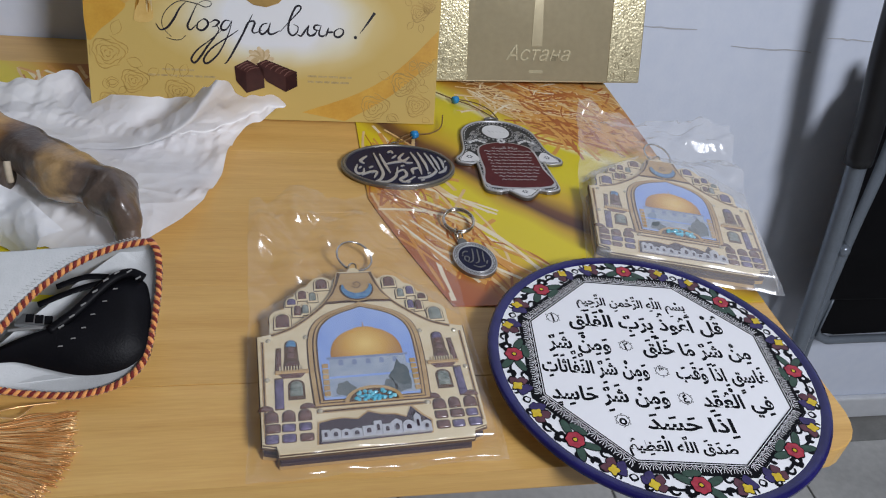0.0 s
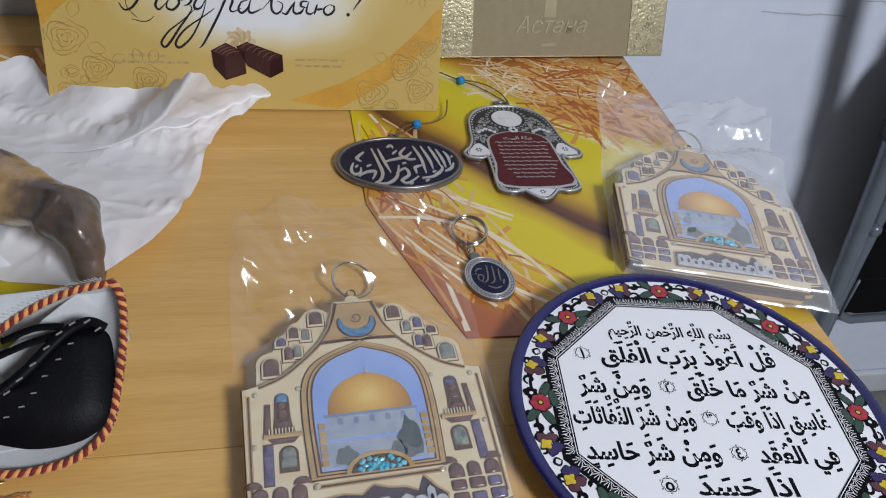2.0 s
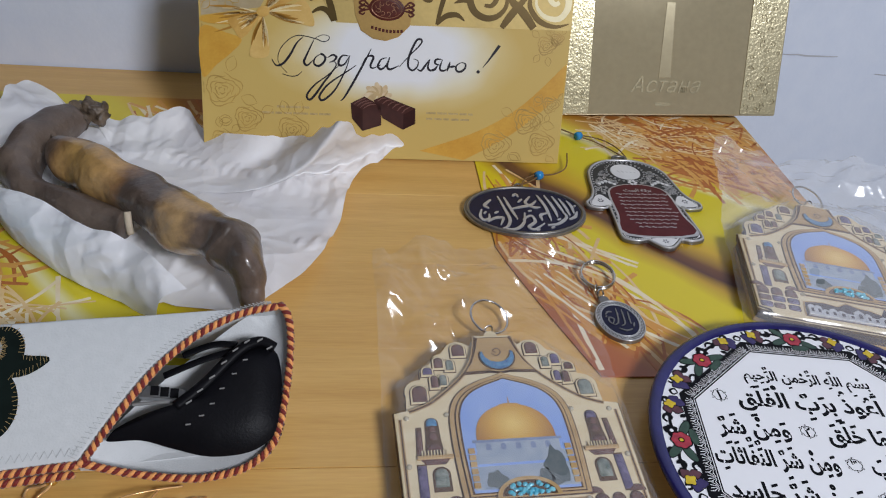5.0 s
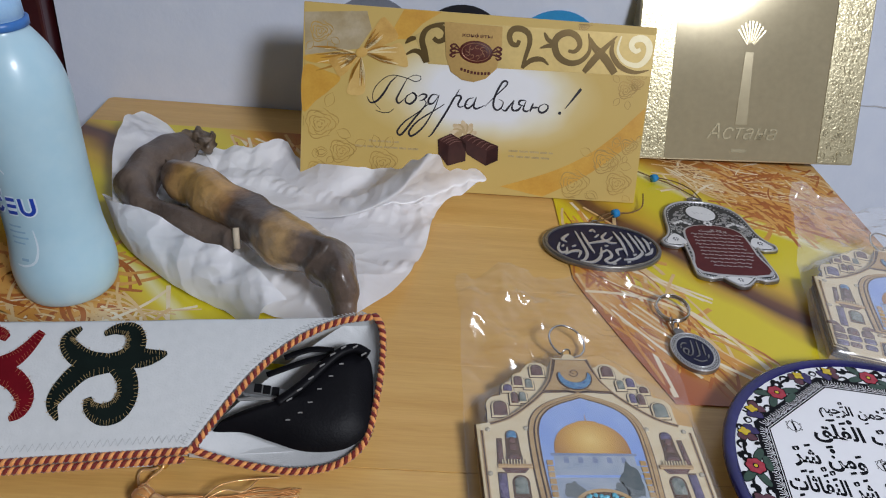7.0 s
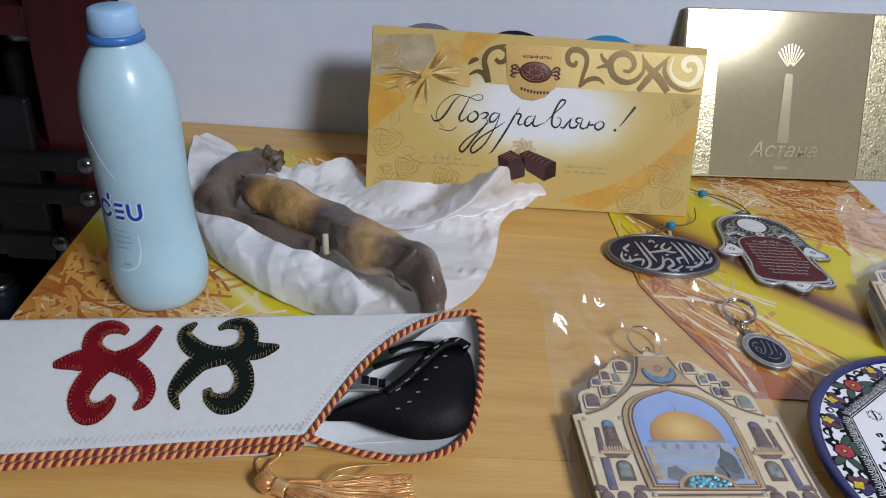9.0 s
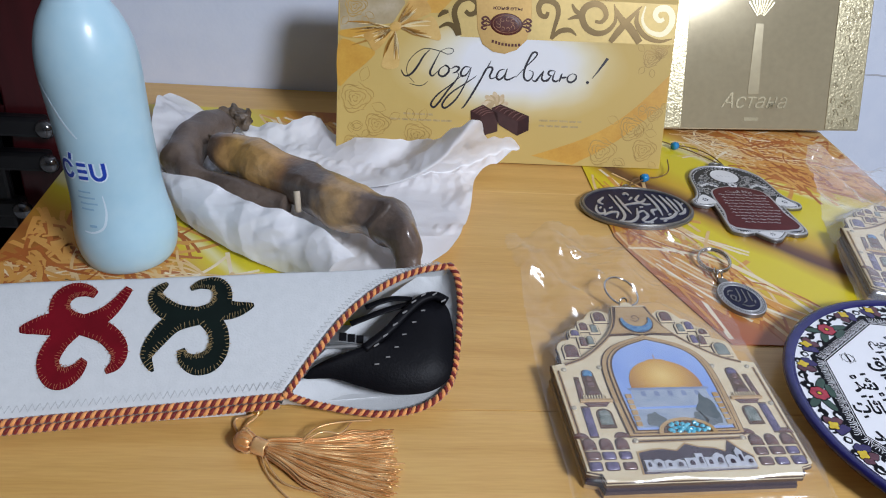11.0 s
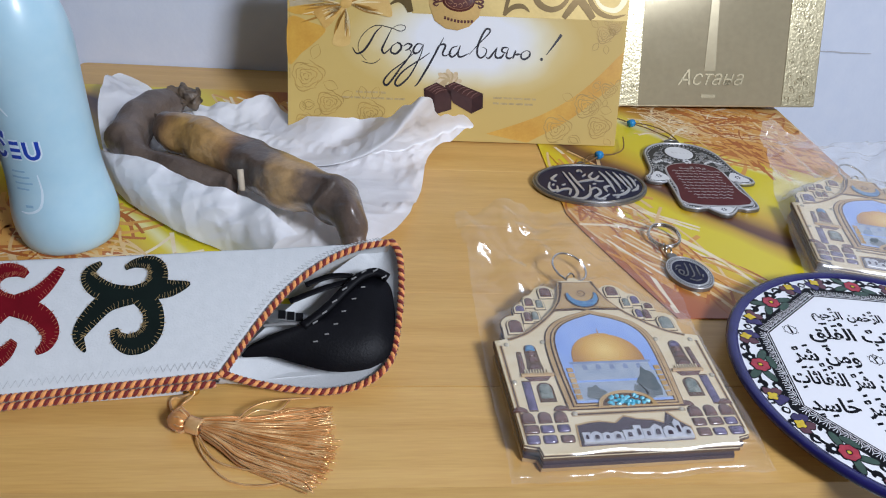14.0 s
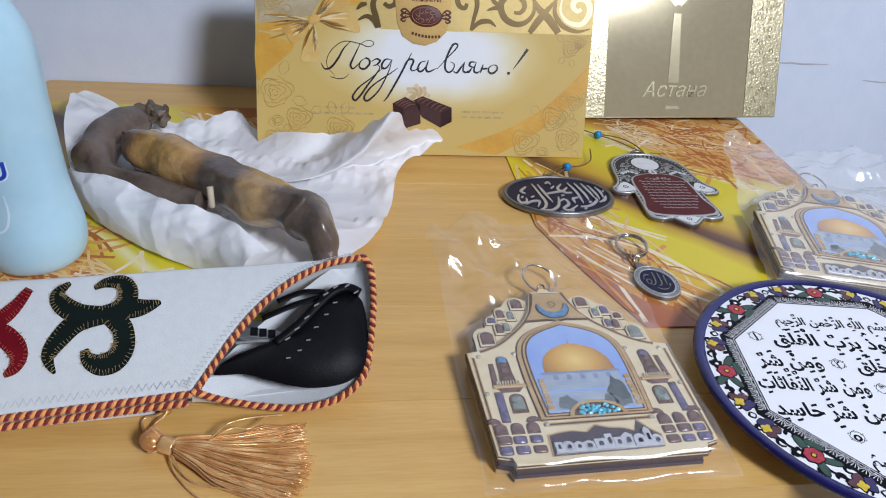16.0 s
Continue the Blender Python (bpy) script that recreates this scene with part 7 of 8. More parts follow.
        pts = arch(x + w / 2, y0, w, h) if kind < 0.45 else [(x, y0), (x + w, y0), (x + w, y0 + h * 0.8), (x + w / 2, y0 + h), (x, y0 + h * 0.8)] if kind < 0.7 else [(x, y0), (x + w, y0), (x + w, y0 + h * 0.85), (x, y0 + h * 0.85)]
        b = part("skyline_house", prism(B(), pts, zt + 0.0004, zt + 0.0014 + rnd.uniform(0, 0.0006), 0.0003), M_PEWTER, th)
        part("skyline_window", prism(B(), arch(x + w / 2, y0 + h * 0.25, w * 0.35, h * 0.35, 5), zt + 0.0020, zt + 0.0022), M_BASEP, b)
        x += w * 0.94
    # towers with balconies, left and right
    for sx in (-1, 1):
        c = sx * 0.0440 + (0.001 if sx > 0 else 0)
        gem("tower_dome_stone", arch(c, 0.0715, 0.0058, 0.0052), M_BLUST if sx < 0 else M_AMETH, zt)
        # Dark brown backing paints in the shade of a recessed tower.
        part("tower_frame", prism(B(), [(c - 0.0052, 0.0530), (c + 0.0052, 0.0530), (c + 0.0040, 0.0625), (c + 0.0038, 0.0715), (c - 0.0038, 0.0715), (c - 0.0040, 0.0625)], zt, zt + 0.0003), M_BURN, th)
        for yy, w in ((0.0675, 0.0036), (0.0625, 0.0046), (0.0555, 0.0075)):
            gem("tower_stone", arch(c, yy, w, 0.0042), M_GARNET, zt + 0.0003, 0.0007)
        gem("tower_side_stone", [(c + sx * 0.0062, 0.0540), (c + sx * 0.0092, 0.0540), (c + sx * 0.0085, 0.0690), (c + sx * 0.0060, 0.0690)], M_GARNET, zt, 0.0006)
        part("balcony", box(B(), c - 0.0095, 0.0500, zt, c + 0.0095, 0.0522, zt + 0.0014, 0.0003, 1), M_PLYM, th)
        for k in range(9):
            part("baluster", box(B(), c - 0.0070 + 0.0016 * k, 0.0522, zt + 0.0003, c - 0.0064 + 0.0016 * k, 0.0552, zt + 0.0013), M_PLY, th)
        part("balcony_foot", prism(B(), [(c - 0.0075, 0.0500), (c + 0.0075, 0.0500), (c + 0.0050, 0.0470), (c - 0.0050, 0.0470)], zt, zt + 0.0006), M_GARNET, th)
        gem("column_stone", [(c + sx * 0.0052, 0.0255), (c + sx * 0.0098, 0.0255), (c + sx * 0.0098, 0.0465), (c + sx * 0.0052, 0.0465)], M_AMETH, zt, 0.0008, 1.1)
        gem("window_stone", arch(c - sx * 0.0020, 0.0335, 0.0070, 0.0110), M_AGATE, zt, 0.0008, 1.25)
        # stone grid at the foot
        for r, (yy, hh) in enumerate(((0.0165, 0.0060), (0.0095, 0.0060), (0.0025, 0.0060))):
            for q in range(3):
                x0 = sx * 0.0462 - 0.0132 + 0.0090 * q + rnd.uniform(-0.0004, 0.0004)
                w = rnd.uniform(0.0062, 0.0074)
                pts = arch(x0 + w / 2, yy, w, hh + 0.0012, 6) if r == 0 else rounded_rect(x0, yy, x0 + w, yy + hh * rnd.uniform(0.78, 0.90), [0.0012] * 4, 3)
                gem("grid_stone", pts, M_GARNET if r == 0 else rnd.choice((M_AMETH, M_AMETH, M_GARNET)), zt, 0.0009, 1.14)
        gem("grid_cap_stone", [(sx * 0.0465 - 0.0125 + 0.0040 * math.cos(a), 0.0243 + 0.0036 * math.sin(a)) for a in [math.pi * k / 8 for k in range(9)]], M_GARNET, zt, 0.0006, 1.12)
        gem("grid_cap_stone", [(sx * 0.0465 + 0.0100 + 0.0040 * math.cos(a), 0.0243 + 0.0036 * math.sin(a)) for a in [math.pi * k / 8 for k in range(9)]], M_GARNET, zt, 0.0006, 1.12)
        for x, y in ((sx * 0.0570, 0.0775), (sx * 0.0352, 0.0788), (sx * 0.0580, 0.0465), (sx * 0.0300, 0.0215)):
            part("rivet", domed(B(), ellipse(x, y, 0.0016, 0.0016, 12), zt, 0.0009, 0.5), M_RIVET, th, smooth=True)
        line([(sx * 0.0320, 0.0235), (sx * 0.0320, 0.0660), (sx * 0.0300, 0.0760)], 0.0005)
        line([(sx * 0.0590, 0.0060), (sx * 0.0605, 0.0770)], 0.0004)
    line([(-0.0320, 0.0210), (0.0320, 0.0215)], 0.0005)
    # hanging eyelet and ring
    part("eyelet", prism(B(), arch(0.0, 0.1375, 0.0085, 0.0080), z0 + 0.0035, z0 + 0.0058, 0.0004), M_PLY, th)
    part("link", ring(B(), 0.0030, 0.0006, pose(0.0, 0.1475, z0 + 0.004, 70, 0, 20)), M_STEELR, th, smooth=True)
    part("ring", ring(B(), 0.0128, 0.0008, pose(0.0030, 0.1615, 0.0078, 12, 14, 0), 40), M_STEELR, th, "thin steel split ring", smooth=True)
    # clear bag laid over it
    x0, y0, x1, y1 = bag_pts
    bm = B()
    nx, ny = 100, 150
    rows = []
    for j in range(ny + 1):
        row = []
        for i in range(nx + 1):
            u, v = i / nx, j / ny
            x, y = x0 + (x1 - x0) * u, y0 + (y1 - y0) * v
            inside = min(x + 0.064, 0.066 - x, y + 0.008) if y < 0.10 else min(x + 0.064 - (y - 0.10) * 1.15, 0.066 - x - (y - 0.10) * 1.1, 0.142 - y)
            k = min(max((inside + 0.004) / 0.007, 0), 1)
            k = k * k * (3 - 2 * k)
            wr = abs(noise.noise(Vector((x * 30 + y * 12, y * 20, seed)))) * 0.006 + crumple(x, y, seed + 1, 0.050, 6, 0.13)
            hang = 0.0012 + wr * (0.35 + 1.75 * min(1, max(0, (y - 0.115) / 0.03)) if inside < 0.004 else 0.15)
            zz = hang * (1 - k) + (zt + 0.0022 + 0.0012 * noise.noise(Vector((x * 32, y * 24, seed + 4))) + 0.12 * wr) * k
            row.append(bm.verts.new((x + 0.0015 * noise.noise(Vector((y * 40, seed, 0))), y + 0.0015 * noise.noise(Vector((x * 40, seed, 2))), zz)))
        rows.append(row)
    for a, b in zip(rows, rows[1:]):
        for i in range(nx):
            bm.faces.new((a[i], a[i + 1], b[i + 1], b[i]))
    bag = part("clear_bag", bm, film or M_FILM, th, "crinkled clear plastic bag", smooth=True)
    bag.visible_shadow = False
    # the layers lie a little slipped against one another
    for ob in th.children_recursive:
        ob.data.transform(Matrix(((1, slip, 0, 0), (0, 1, 0, 0), (0, 0, 1, 0), (0, 0, 0, 1))))
    return th


plaque(pose(0.0100, 0.0155, T + 0.0003, 0, 0, 3.2) @ Matrix.Diagonal((0.985, 1, 1, 1)), "pale wooden souvenir plaque with golden dome picture in a clear bag", 0.0125, (-0.0690, -0.0140, 0.0720, 0.2280), 5, 0.034)
plaque(pose(0.2506, 0.1640, TM + 0.0003, 0, 0, -15.0) @ Matrix.Diagonal((1.045, 1.045, 1, 1)), "pale wooden souvenir plaque in a clear bag on the place mat", 0.0138, (-0.0680, -0.0120, 0.0730, 0.2150), 9, 0.0, M_FILMH)


# ---- metal pendants ----
M_PEW = mat("antique_pewter", (0.27, 0.26, 0.24), 0.34, metal=0.8, second=(0.21, 0.20, 0.19), scale=90, rvary=0.08)
M_PEWL = mat("bright_pewter", (0.56, 0.56, 0.57), 0.3, metal=0.45, vary=0.12, scale=120)
M_NAVY = mat("navy_enamel", (0.012, 0.013, 0.042), 0.4, vary=0.3, scale=120, spec=0.25)
M_MAROON = mat("maroon_enamel", (0.105, 0.014, 0.018), 0.4, second=(0.08, 0.009, 0.013), scale=120, spec=0.25)
M_WHITEE = mat("white_enamel", (0.74, 0.74, 0.74), 0.3, vary=0.06, scale=120)
M_DARKE = mat("blackened_metal", (0.055, 0.058, 0.062), 0.4, metal=0.5, vary=0.3, scale=150)
M_BEAD = mat("turquoise_bead", (0.02, 0.25, 0.58), 0.25, vary=0.15, scale=200, coat=0.3)
M_TWINE = mat("brown_waxed_cord", (0.22, 0.12, 0.045), 0.6, vary=0.3, scale=300)

oval = thing("oval_pendant", pose(0.0565, 0.3065, TM, 0, 0, 1.5), "oval pewter pendant with navy enamel and raised Arabic lettering", "pendant", "pendants on the place mat")
RX, RY = 0.0480, 0.0345
part("plate", prism(B(), ellipse(0, 0, RX, RY, 64), 0.0004, 0.0026, 0.0006), M_PEW, oval)
part("enamel", prism(B(), ellipse(0, 0, RX - 0.0042, RY - 0.0042, 64), 0.0026, 0.0027), M_NAVY, oval, "navy enamel field")
bm = B()
tube(bm, [(x, y, 0.0028) for x, y in ellipse(0, 0, RX - 0.0026, RY - 0.0026, 72)], 0.0013, 6, 1, True, False)
part("rim", bm, M_PEW, oval, smooth=True)
OVAL_STROKES = [
    [(-19.0, 18.0), (-16.5, 0.9), (-14.9, -14.1), (-18.2, -23.0), (-22.3, -25.5)], [(-14.1, 16.9), (-11.5, -0.2), (-8.9, -13.3)], [(-25.2, 13.2), (-31.4, 5.3), (-28.5, 1.2)], [(-34.5, -0.6), (-37.0, -9.0), (-35.5, -14.5), (-30.9, -13.0), (-29.7, -6.7)],
    [(-32.5, -17.0), (-25.8, -12.0), (-19.8, -12.0), (-23.1, -21.0)], [(-20.3, -26.2), (-12.2, -26.2), (-5.0, -18.4), (-1.6, -4.5)], [(-10.5, 0.8), (-2.4, 3.6), (5.7, 6.4), (10.8, 12.2)], [(7.0, 18.3), (1.7, 9.5), (6.6, 3.3), (12.6, 3.2)],
    [(-4.9, -14.4), (2.3, -8.6), (4.1, -16.6), (-2.1, -23.5), (1.8, -26.6), (11.0, -18.8)], [(13.0, 20.2), (16.6, 3.1), (17.1, -15.0)], [(19.0, 20.0), (22.6, 1.9), (23.2, -10.1)]]
OVAL_STROKES += [
    [(25.0, 18.9), (27.7, 5.8), (29.4, -4.3)], [(10.1, -14.8), (10.3, -7.8), (16.4, -4.9)], [(13.0, -20.8), (22.0, -19.1), (30.2, -10.3), (28.4, -3.2)], [(29.9, 15.7), (32.6, 2.6), (33.3, -8.4)], [(35.4, 12.6), (37.6, 4.5), (37.3, -5.5)], [(31.6, -13.3), (37.2, -9.5), (40.4, -2.6)],
    [(2.7, -28.0), (5.8, -26.5)], [(-33.7, -6.6), (-31.6, -3.7)], [(1.4, -2.5), (4.5, -1.6)], [(14.8, -24.9), (17.9, -23.4)], [(-4.2, 9.6), (-0.1, 14.5)], [(40.0, 4.4), (41.2, 6.3)], [(-7.0, 18.5), (-4.0, 21.0), (-2.5, 17.5)], [(-25.5, -6.0), (-22.0, -3.5)], [(22.0, -14.5), (25.0, -12.5)]]
for k, pts in enumerate(OVAL_STROKES):
    dot = len(pts) == 2
    part("letter_stroke", stroke(B(), mm_(*pts), 0.0011, 0.0009, 0.0027 + 0.00001 * k, 0.0008, 6, 0.0017 if dot else 0.0026), M_PEWL, oval)
part("eyelet", ring(B(), 0.0030, 0.0009, pose(0.002, RY + 0.0022, 0.0015), 20), M_PEW, oval, smooth=True)


def cord_and_bead(parent, pts, bead, r=0.0006):
    part("cord", tube(B(), pts, r, 6, 8), M_TWINE, parent, "thin brown waxed cord", smooth=True)
    if bead:
        bm = lathe(B(), [(0.0012, -0.0030), (0.0034, -0.0026), (0.0038, 0.0), (0.0034, 0.0026), (0.0012, 0.0030)], 18)
        ob = part("bead", bm, M_BEAD, parent, "small turquoise blue bead", smooth=True)
        ob.matrix_local = pose(*bead, 0, 90, 25)


inv = oval.matrix_world.inverted()
lo = lambda pts, m: [tuple(m @ Vector(p)) for p in pts]
cord_and_bead(oval, lo([(0.058, 0.343, TM + 0.002), (0.068, 0.350, TM + 0.002), (0.079, 0.357, TM + 0.004), (0.092, 0.362, TM + 0.003), (0.103, 0.372, TM + 0.004), (0.108, 0.392, TM + 0.006)], inv), tuple(inv @ Vector((0.0765, 0.3565, TM + 0.0042))))
cord_and_bead(oval, lo([(0.059, 0.343, TM + 0.002), (0.066, 0.354, TM + 0.003), (0.078, 0.359, TM + 0.004)], inv), None)

# open palm shaped pendant
ham = thing("palm_pendant", pose(0.1560, 0.3240, TM, 0, 0, 1.0), "palm shaped pewter pendant with a maroon enamel panel", "pendant", "pendants on the place mat")
half = [(0.0, 0.0660), (0.014, 0.0645), (0.026, 0.0575), (0.034, 0.046), (0.037, 0.030), (0.039, 0.014), (0.0435, 0.003), (0.0490, -0.0035), (0.0470, -0.0100), (0.0360, -0.0120), (0.0315, -0.0090), (0.0322, -0.030), (0.0332, -0.048), (0.0305, -0.0540), (0.0215, -0.0565), (0.0140, -0.0545), (0.0105, -0.0580), (0.0045, -0.0640), (0.0, -0.0655)]
H1 = [tuple(p) for p in spline(half, 4)]
outline = H1 + [(-x, y) for x, y in H1[-2:0:-1]]
part("plate", prism(B(), outline, 0.0004, 0.0028, 0.0006), M_PEW, ham)
part("dark_ground", prism(B(), [(x * 0.93, y * 0.955) for x, y in outline], 0.0028, 0.0029), M_DARKE, ham)
bm = tube(B(), [(x * 0.965, y * 0.975, 0.0030) for x, y in outline], 0.0010, 6, 1, True, False)
part("rim", bm, M_PEWL, ham, smooth=True)
panel = [tuple(p) for p in spline([(-0.0262, -0.0465), (0.0262, -0.0465), (0.0258, -0.020), (0.0250, 0.006), (0.0212, 0.017), (0.011, 0.0225), (0.0, 0.0240), (-0.011, 0.0225), (-0.0212, 0.017), (-0.0250, 0.006), (-0.0258, -0.020)], 4, True)]
part("panel_rim", prism(B(), [(x * 1.07, y * 1.04) for x, y in panel], 0.0029, 0.0033, 0.0002), M_PEWL, ham)
pan = part("maroon_panel", prism(B(), panel, 0.0033, 0.0034), M_MAROON, ham, "maroon enamel panel")
rnd = random.Random(13)
t = arabic_bm("\ufe96\ufef4\ufe92\ufedf\ufe8d \ufe94\ufedb\ufeae\ufe91", 0.024, 0.0055, 0.0034, 0.0002)
t.transform(Matrix.Translation((-0.012, 0.0130, 0)))
part("lettering", t, M_PEWL, pan)
for r in range(10):
    y = 0.0088 - 0.0052 * r
    x = -0.0205 + (0.004 if r > 7 else 0.0) + rnd.uniform(0, 0.002)
    while x < 0.0190 - (0.004 if r > 7 else 0):
        w = rnd.uniform(0.003, 0.0062)
        part("word_bar", stroke(B(), [(x, y), (x + w * 0.35, y + rnd.uniform(0.0002, 0.0013)), (x + w * 0.7, y - rnd.uniform(0.0002, 0.0010)), (x + w, y + 0.0003)], 0.0005, 0.0007, 0.0034, 0.0003, 2), M_PEWL, pan)
        x += w + 0.0011
disc = part("white_disc", prism(B(), ellipse(-0.001, 0.0445, 0.0128, 0.0122, 36), 0.0029, 0.0034, 0.0002), M_WHITEE, ham, "white enamel disc")
for k in range(5):
    part("disc_mark", stroke(B(), [(-0.008 + 0.0035 * k, 0.0465 - 0.0008 * k), (-0.0065 + 0.0035 * k, 0.0430)], 0.0005, 0.0008, 0.0034, 0.0001, 2), M_PEWL, disc)
bm = B()
for k in range(26):
    a = TAU * k / 26
    c = (-0.001 + 0.0165 * math.cos(a), 0.0445 + 0.0150 * math.sin(a))
    stroke(bm, [(c[0] + 0.0016 * (1 - s * 0.7) * math.cos(a + 4.6 * s), c[1] + 0.0016 * (1 - s * 0.7) * math.sin(a + 4.6 * s)) for s in (0, .25, .5, .75, 1)], 0.0004, 0.0006, 0.0029, 0.0003, 2)
for k in range(900):
    x, y = rnd.uniform(-0.034, 0.034), rnd.uniform(0.010, 0.060)
    if math.hypot(x + 0.001, y - 0.0445) < 0.0190 or (abs(x) < 0.0250 and y < 0.0265) or math.hypot(x, (y - 0.010) * 0.75) > 0.034:
        continue
    a0 = rnd.uniform(0, TAU)
    stroke(bm, [(x + 0.0016 * (1 - s * 0.7) * math.cos(a0 + 4.8 * s), y + 0.0016 * (1 - s * 0.7) * math.sin(a0 + 4.8 * s)) for s in (0, .25, .5, .75, 1)], 0.0005, 0.0007, 0.0029, 0.0003, 2)
tagged(part("filigree", bm, M_PEWL, ham, "raised pewter filigree"), kind="stuff")
bm = B()
for i in range(0, len(outline), 1):
    x, y = outline[i]
    stroke(bm, [(x * 0.905 - 0.0005, y * 0.935), (x * 0.905 + 0.0005, y * 0.935)], 0.0009, 0.0009, 0.0029, 0.0003, 1, smooth=False)
tagged(part("rim_dots", bm, M_WHITEE, ham), kind="stuff")
for sx in (-1, 1):
    tip = part("white_tip", prism(B(), [tuple(p) for p in spline([(sx * 0.0270, -0.0055), (sx * 0.0360, -0.0085), (sx * 0.0440, -0.0065), (sx * 0.0400, 0.0020), (sx * 0.0345, 0.0080), (sx * 0.0300, 0.0040)], 4, True)], 0.0029, 0.0033, 0.0001), M_WHITEE, ham, "white enamel corner with dark rosette")
    for k in range(6):
        a = TAU * k / 6
        part("rosette_petal", prism(B(), ellipse(sx * 0.0355 + 0.0019 * math.cos(a), -0.001 + 0.0019 * math.sin(a), 0.0009, 0.0006, 8, a), 0.0033, 0.0034), M_NAVY, tip)
    for k in range(5):
        part("white_petal", prism(B(), ellipse(sx * (0.0165 + 0.0032 * k), 0.0270 - 0.0022 * abs(k - 2) + 0.0020, 0.0016, 0.0016, 12), 0.0030, 0.0034, 0.0001), M_WHITEE, ham)
for k in range(6):
    a = TAU * k / 6
    part("white_petal", prism(B(), ellipse(0.0028 * math.cos(a), 0.0270 + 0.0028 * math.sin(a), 0.0014, 0.0014, 12), 0.0034, 0.0037, 0.0001), M_WHITEE, ham)
part("white_tip", prism(B(), [tuple(p) for p in spline([(-0.0095, -0.0525), (0.0095, -0.0525), (0.0060, -0.0585), (0.0, -0.0615), (-0.0060, -0.0585)], 4, True)], 0.0029, 0.0033, 0.0001), M_WHITEE, ham)
for k in range(6):
    a = TAU * k / 6
    part("rosette_petal", prism(B(), ellipse(0.0017 * math.cos(a), -0.0560 + 0.0017 * math.sin(a), 0.0008, 0.0005, 8, a), 0.0033, 0.0034), M_NAVY, ham)
part("eyelet", ring(B(), 0.0042, 0.0014, pose(0.001, 0.0690, 0.0022) @ Matrix.Diagonal((1.4, 0.8, 1, 1)), 24), M_PEW, ham, smooth=True)
inv = ham.matrix_world.inverted()
cord_and_bead(ham, lo([(0.161, 0.396, TM + 0.002), (0.150, 0.412, TM + 0.002), (0.140, 0.421, TM + 0.003), (0.128, 0.428, TM + 0.004), (0.116, 0.436, TM + 0.005), (0.108, 0.448, TM + 0.003)], inv), tuple(inv @ Vector((0.1270, 0.4285, TM + 0.0042))))
cord_and_bead(ham, lo([(0.163, 0.396, TM + 0.002), (0.158, 0.412, TM + 0.003), (0.146, 0.424, TM + 0.004), (0.130, 0.430, TM + 0.004)], inv), None)

# key chain
kc = thing("key_chain", pose(0.0955, 0.1790, TM, 0, 0, 8) @ Matrix.Diagonal((0.86, 0.92, 1, 1)), "round pewter key chain medallion with a steel split ring", "key chain")
part("medallion", prism(B(), ellipse(0.001, 0.0, 0.0185, 0.0215, 48), 0.0004, 0.0030, 0.0006), M_PEW, kc)
part("dark_field", prism(B(), ellipse(0.001, 0.0, 0.0138, 0.0163, 40), 0.0030, 0.0031), M_NAVY, kc)
for rx, ry in ((0.0140, 0.0165), (0.0178, 0.0208)):
    part("raised_ring", tube(B(), [(x, y, 0.0031) for x, y in ellipse(0.001, 0, rx, ry, 56)], 0.0005, 6, 1, True, False), M_PEWL, kc, smooth=True)
bm = B()
for k in range(34):
    a = TAU * k / 34
    for s, q in ((0.0, 1.06), (0.5, 1.16)):
        aa = a + s * TAU / 34
        stroke(bm, [(0.001 + 0.0140 * q * math.cos(aa - 0.06), 0.0165 * q * math.sin(aa - 0.06)), (0.001 + 0.0140 * q * math.cos(aa + 0.06), 0.0165 * q * math.sin(aa + 0.06)), (0.001 + 0.0140 * (q + 0.1) * math.cos(aa + 0.06), 0.0165 * (q + 0.1) * math.sin(aa + 0.06))], 0.0005, 0.0005, 0.0030, 0.0003, 1, smooth=False)
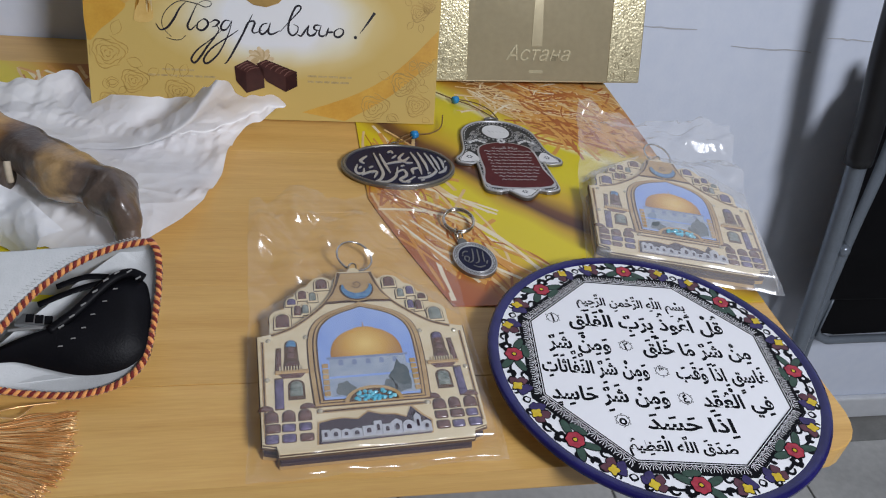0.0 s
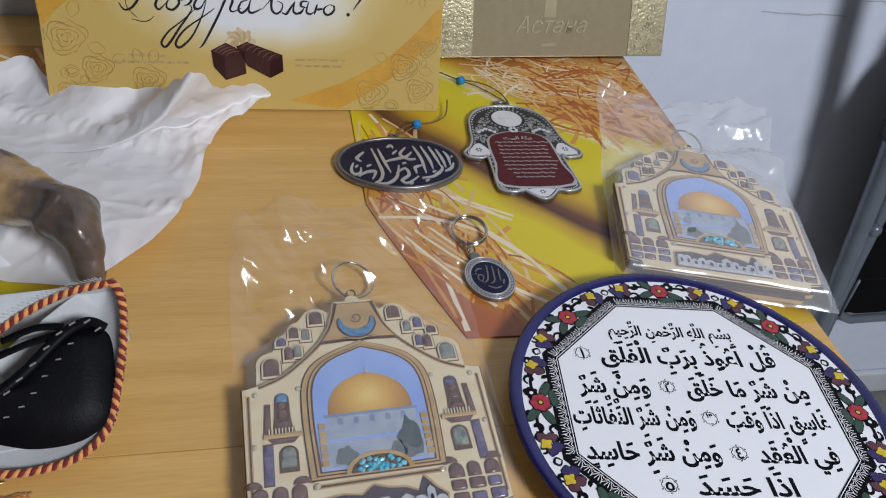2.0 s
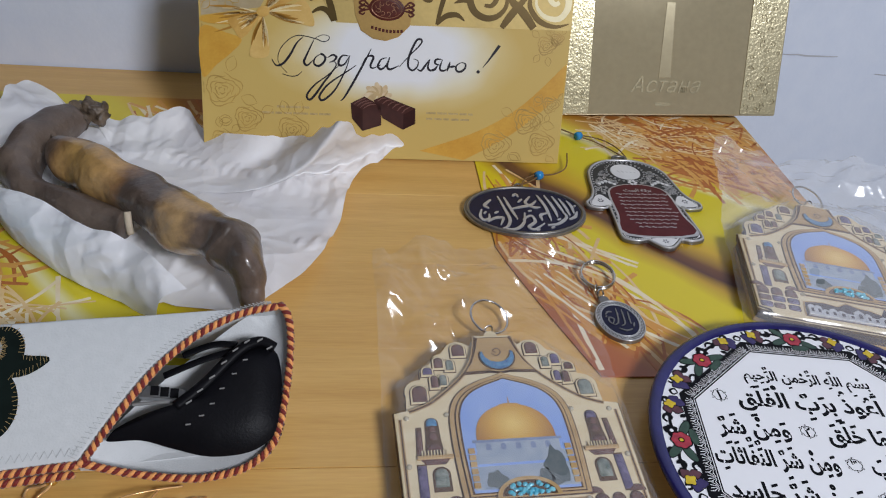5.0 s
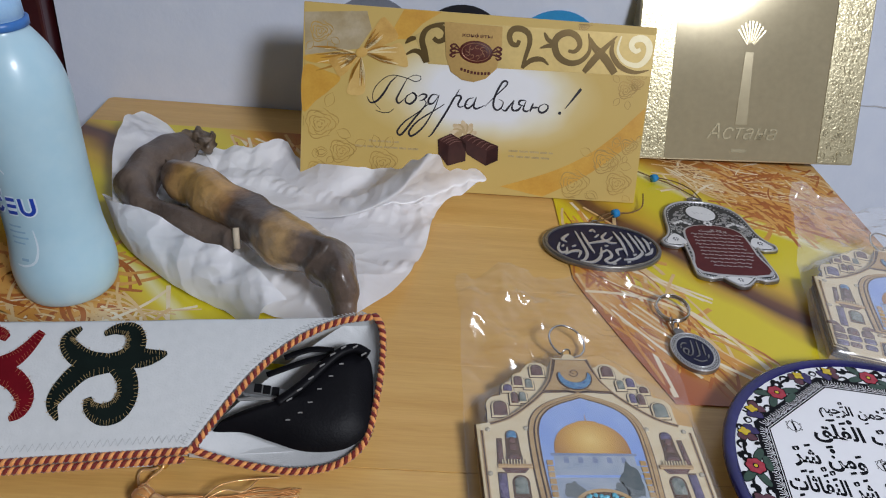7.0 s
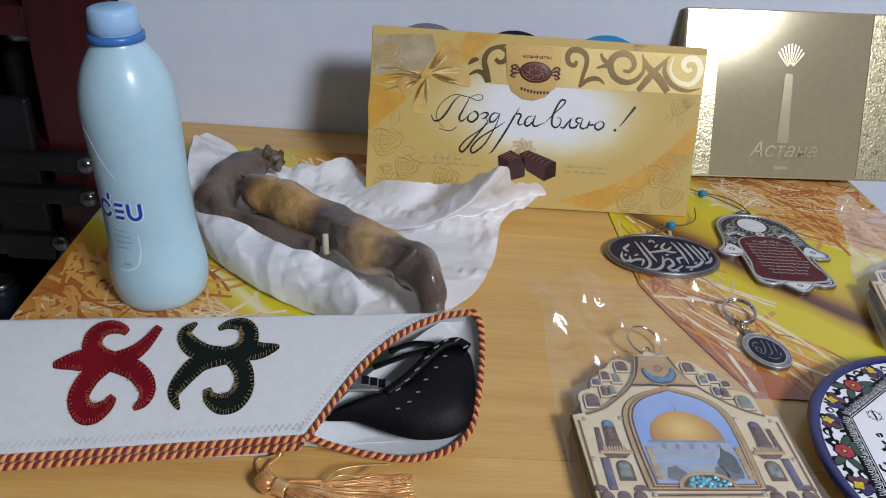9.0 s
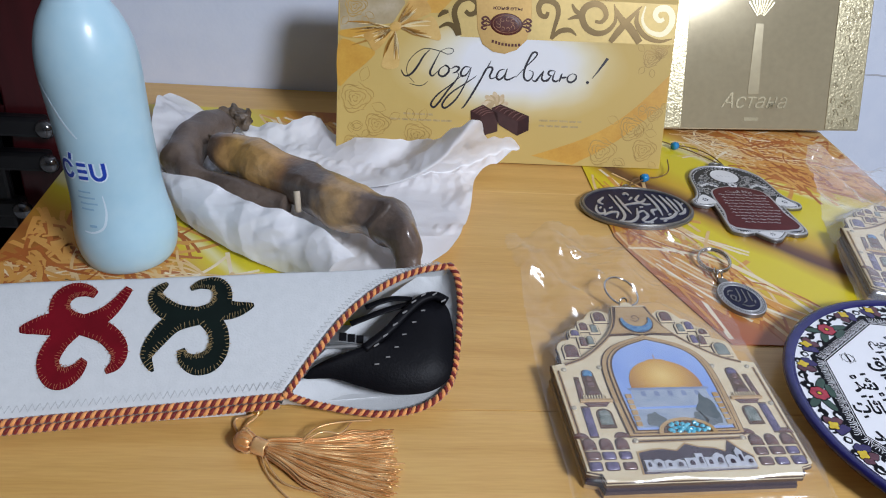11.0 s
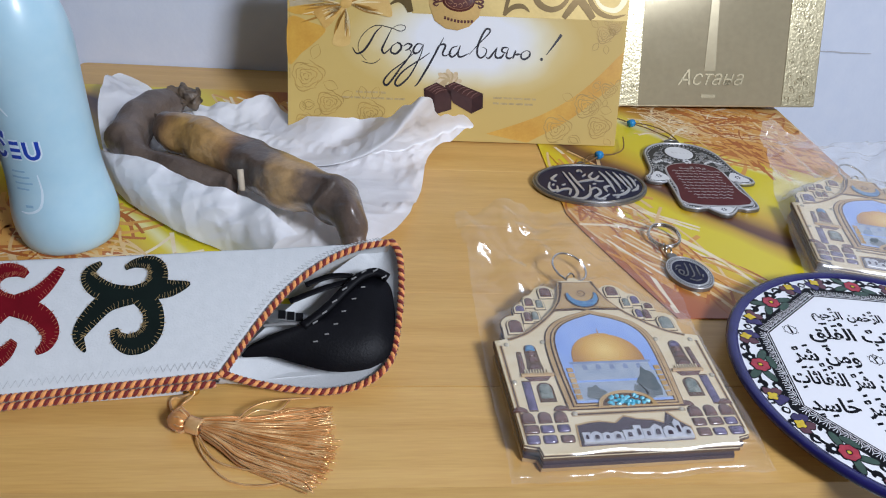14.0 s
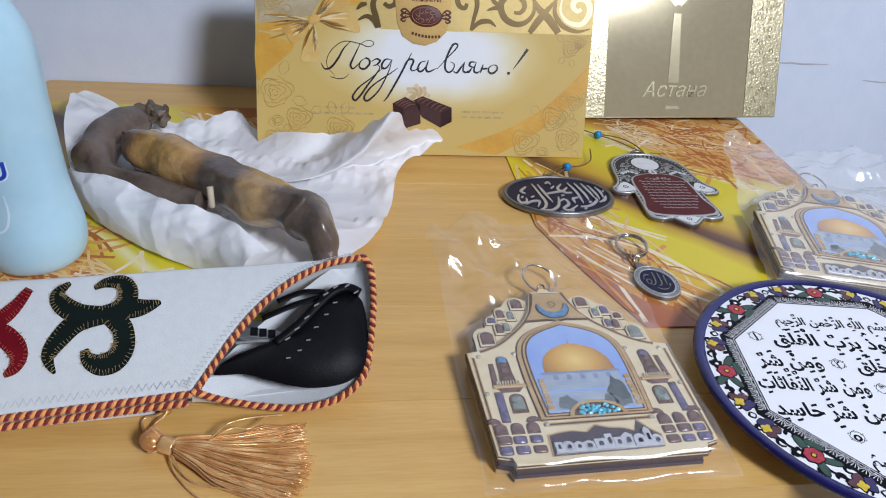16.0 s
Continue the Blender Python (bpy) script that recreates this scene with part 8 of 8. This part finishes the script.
tagged(part("meander_border", bm, M_PEWL, kc), kind="stuff")
for pts in ([(0.0095, 0.0075), (0.0080, 0.0020), (0.0065, -0.0050)], [(0.0055, 0.0105), (0.0040, 0.0030), (0.0020, -0.0040), (-0.0015, -0.0060)], [(0.0015, 0.0120), (0.0000, 0.0050), (-0.0025, -0.0020), (-0.0060, -0.0045)],
            [(-0.0060, -0.0045), (-0.0090, -0.0010), (-0.0075, 0.0035), (-0.0045, 0.0015), (-0.0070, -0.0030)], [(-0.0090, 0.0070), (-0.0060, 0.0095), (-0.0030, 0.0090)], [(-0.0045, -0.0080), (0.0000, -0.0110), (0.0055, -0.0100)], [(0.0075, -0.0080), (0.0095, -0.0040)], [(-0.0100, 0.0045), (-0.0085, 0.0055)]):
    part("lettering_stroke", stroke(B(), [(x + 0.001, y) for x, y in pts], 0.0006, 0.0006, 0.0031, 0.0005, 5, 0.0012), M_PEW, kc)
part("eyelet", prism(B(), arch(-0.0015, 0.0195, 0.0085, 0.0085), 0.0006, 0.0028, 0.0005), M_PEW, kc)
part("link", ring(B(), 0.0034, 0.0008, pose(-0.0025, 0.0285, 0.0032, 60, 10, 20)), M_STEELR, kc, smooth=True)
part("link", ring(B(), 0.0034, 0.0008, pose(-0.0035, 0.0335, 0.0036, 30, 50, 0)), M_STEELR, kc, smooth=True)
part("split_ring", ring(B(), 0.0133, 0.0012, pose(0.0035, 0.0490, 0.0040, 8, -4, 0), 44), M_STEELR, kc, smooth=True)
part("split_ring", ring(B(), 0.0133, 0.0008, pose(0.0037, 0.0490, 0.0056, 8, -4, 0), 44), M_STEELR, kc, smooth=True)


# ---- floor tiles ----
bm = B()
box(bm, 0.002, 0.002, -0.004, 0.328, 0.328, 0.0, 0.0012, 1)
me = bpy.data.meshes.new("tile")
bm.to_mesh(me)
bm.free()
me.materials.append(M_FLOOR)
for i in range(13):
    for j in range(14):
        ob = new("tile", me)
        ob.parent = floor
        ob.location = (X0 + 0.02 + 0.33 * i, Y0 + 0.06 + 0.33 * j, FLOOR)
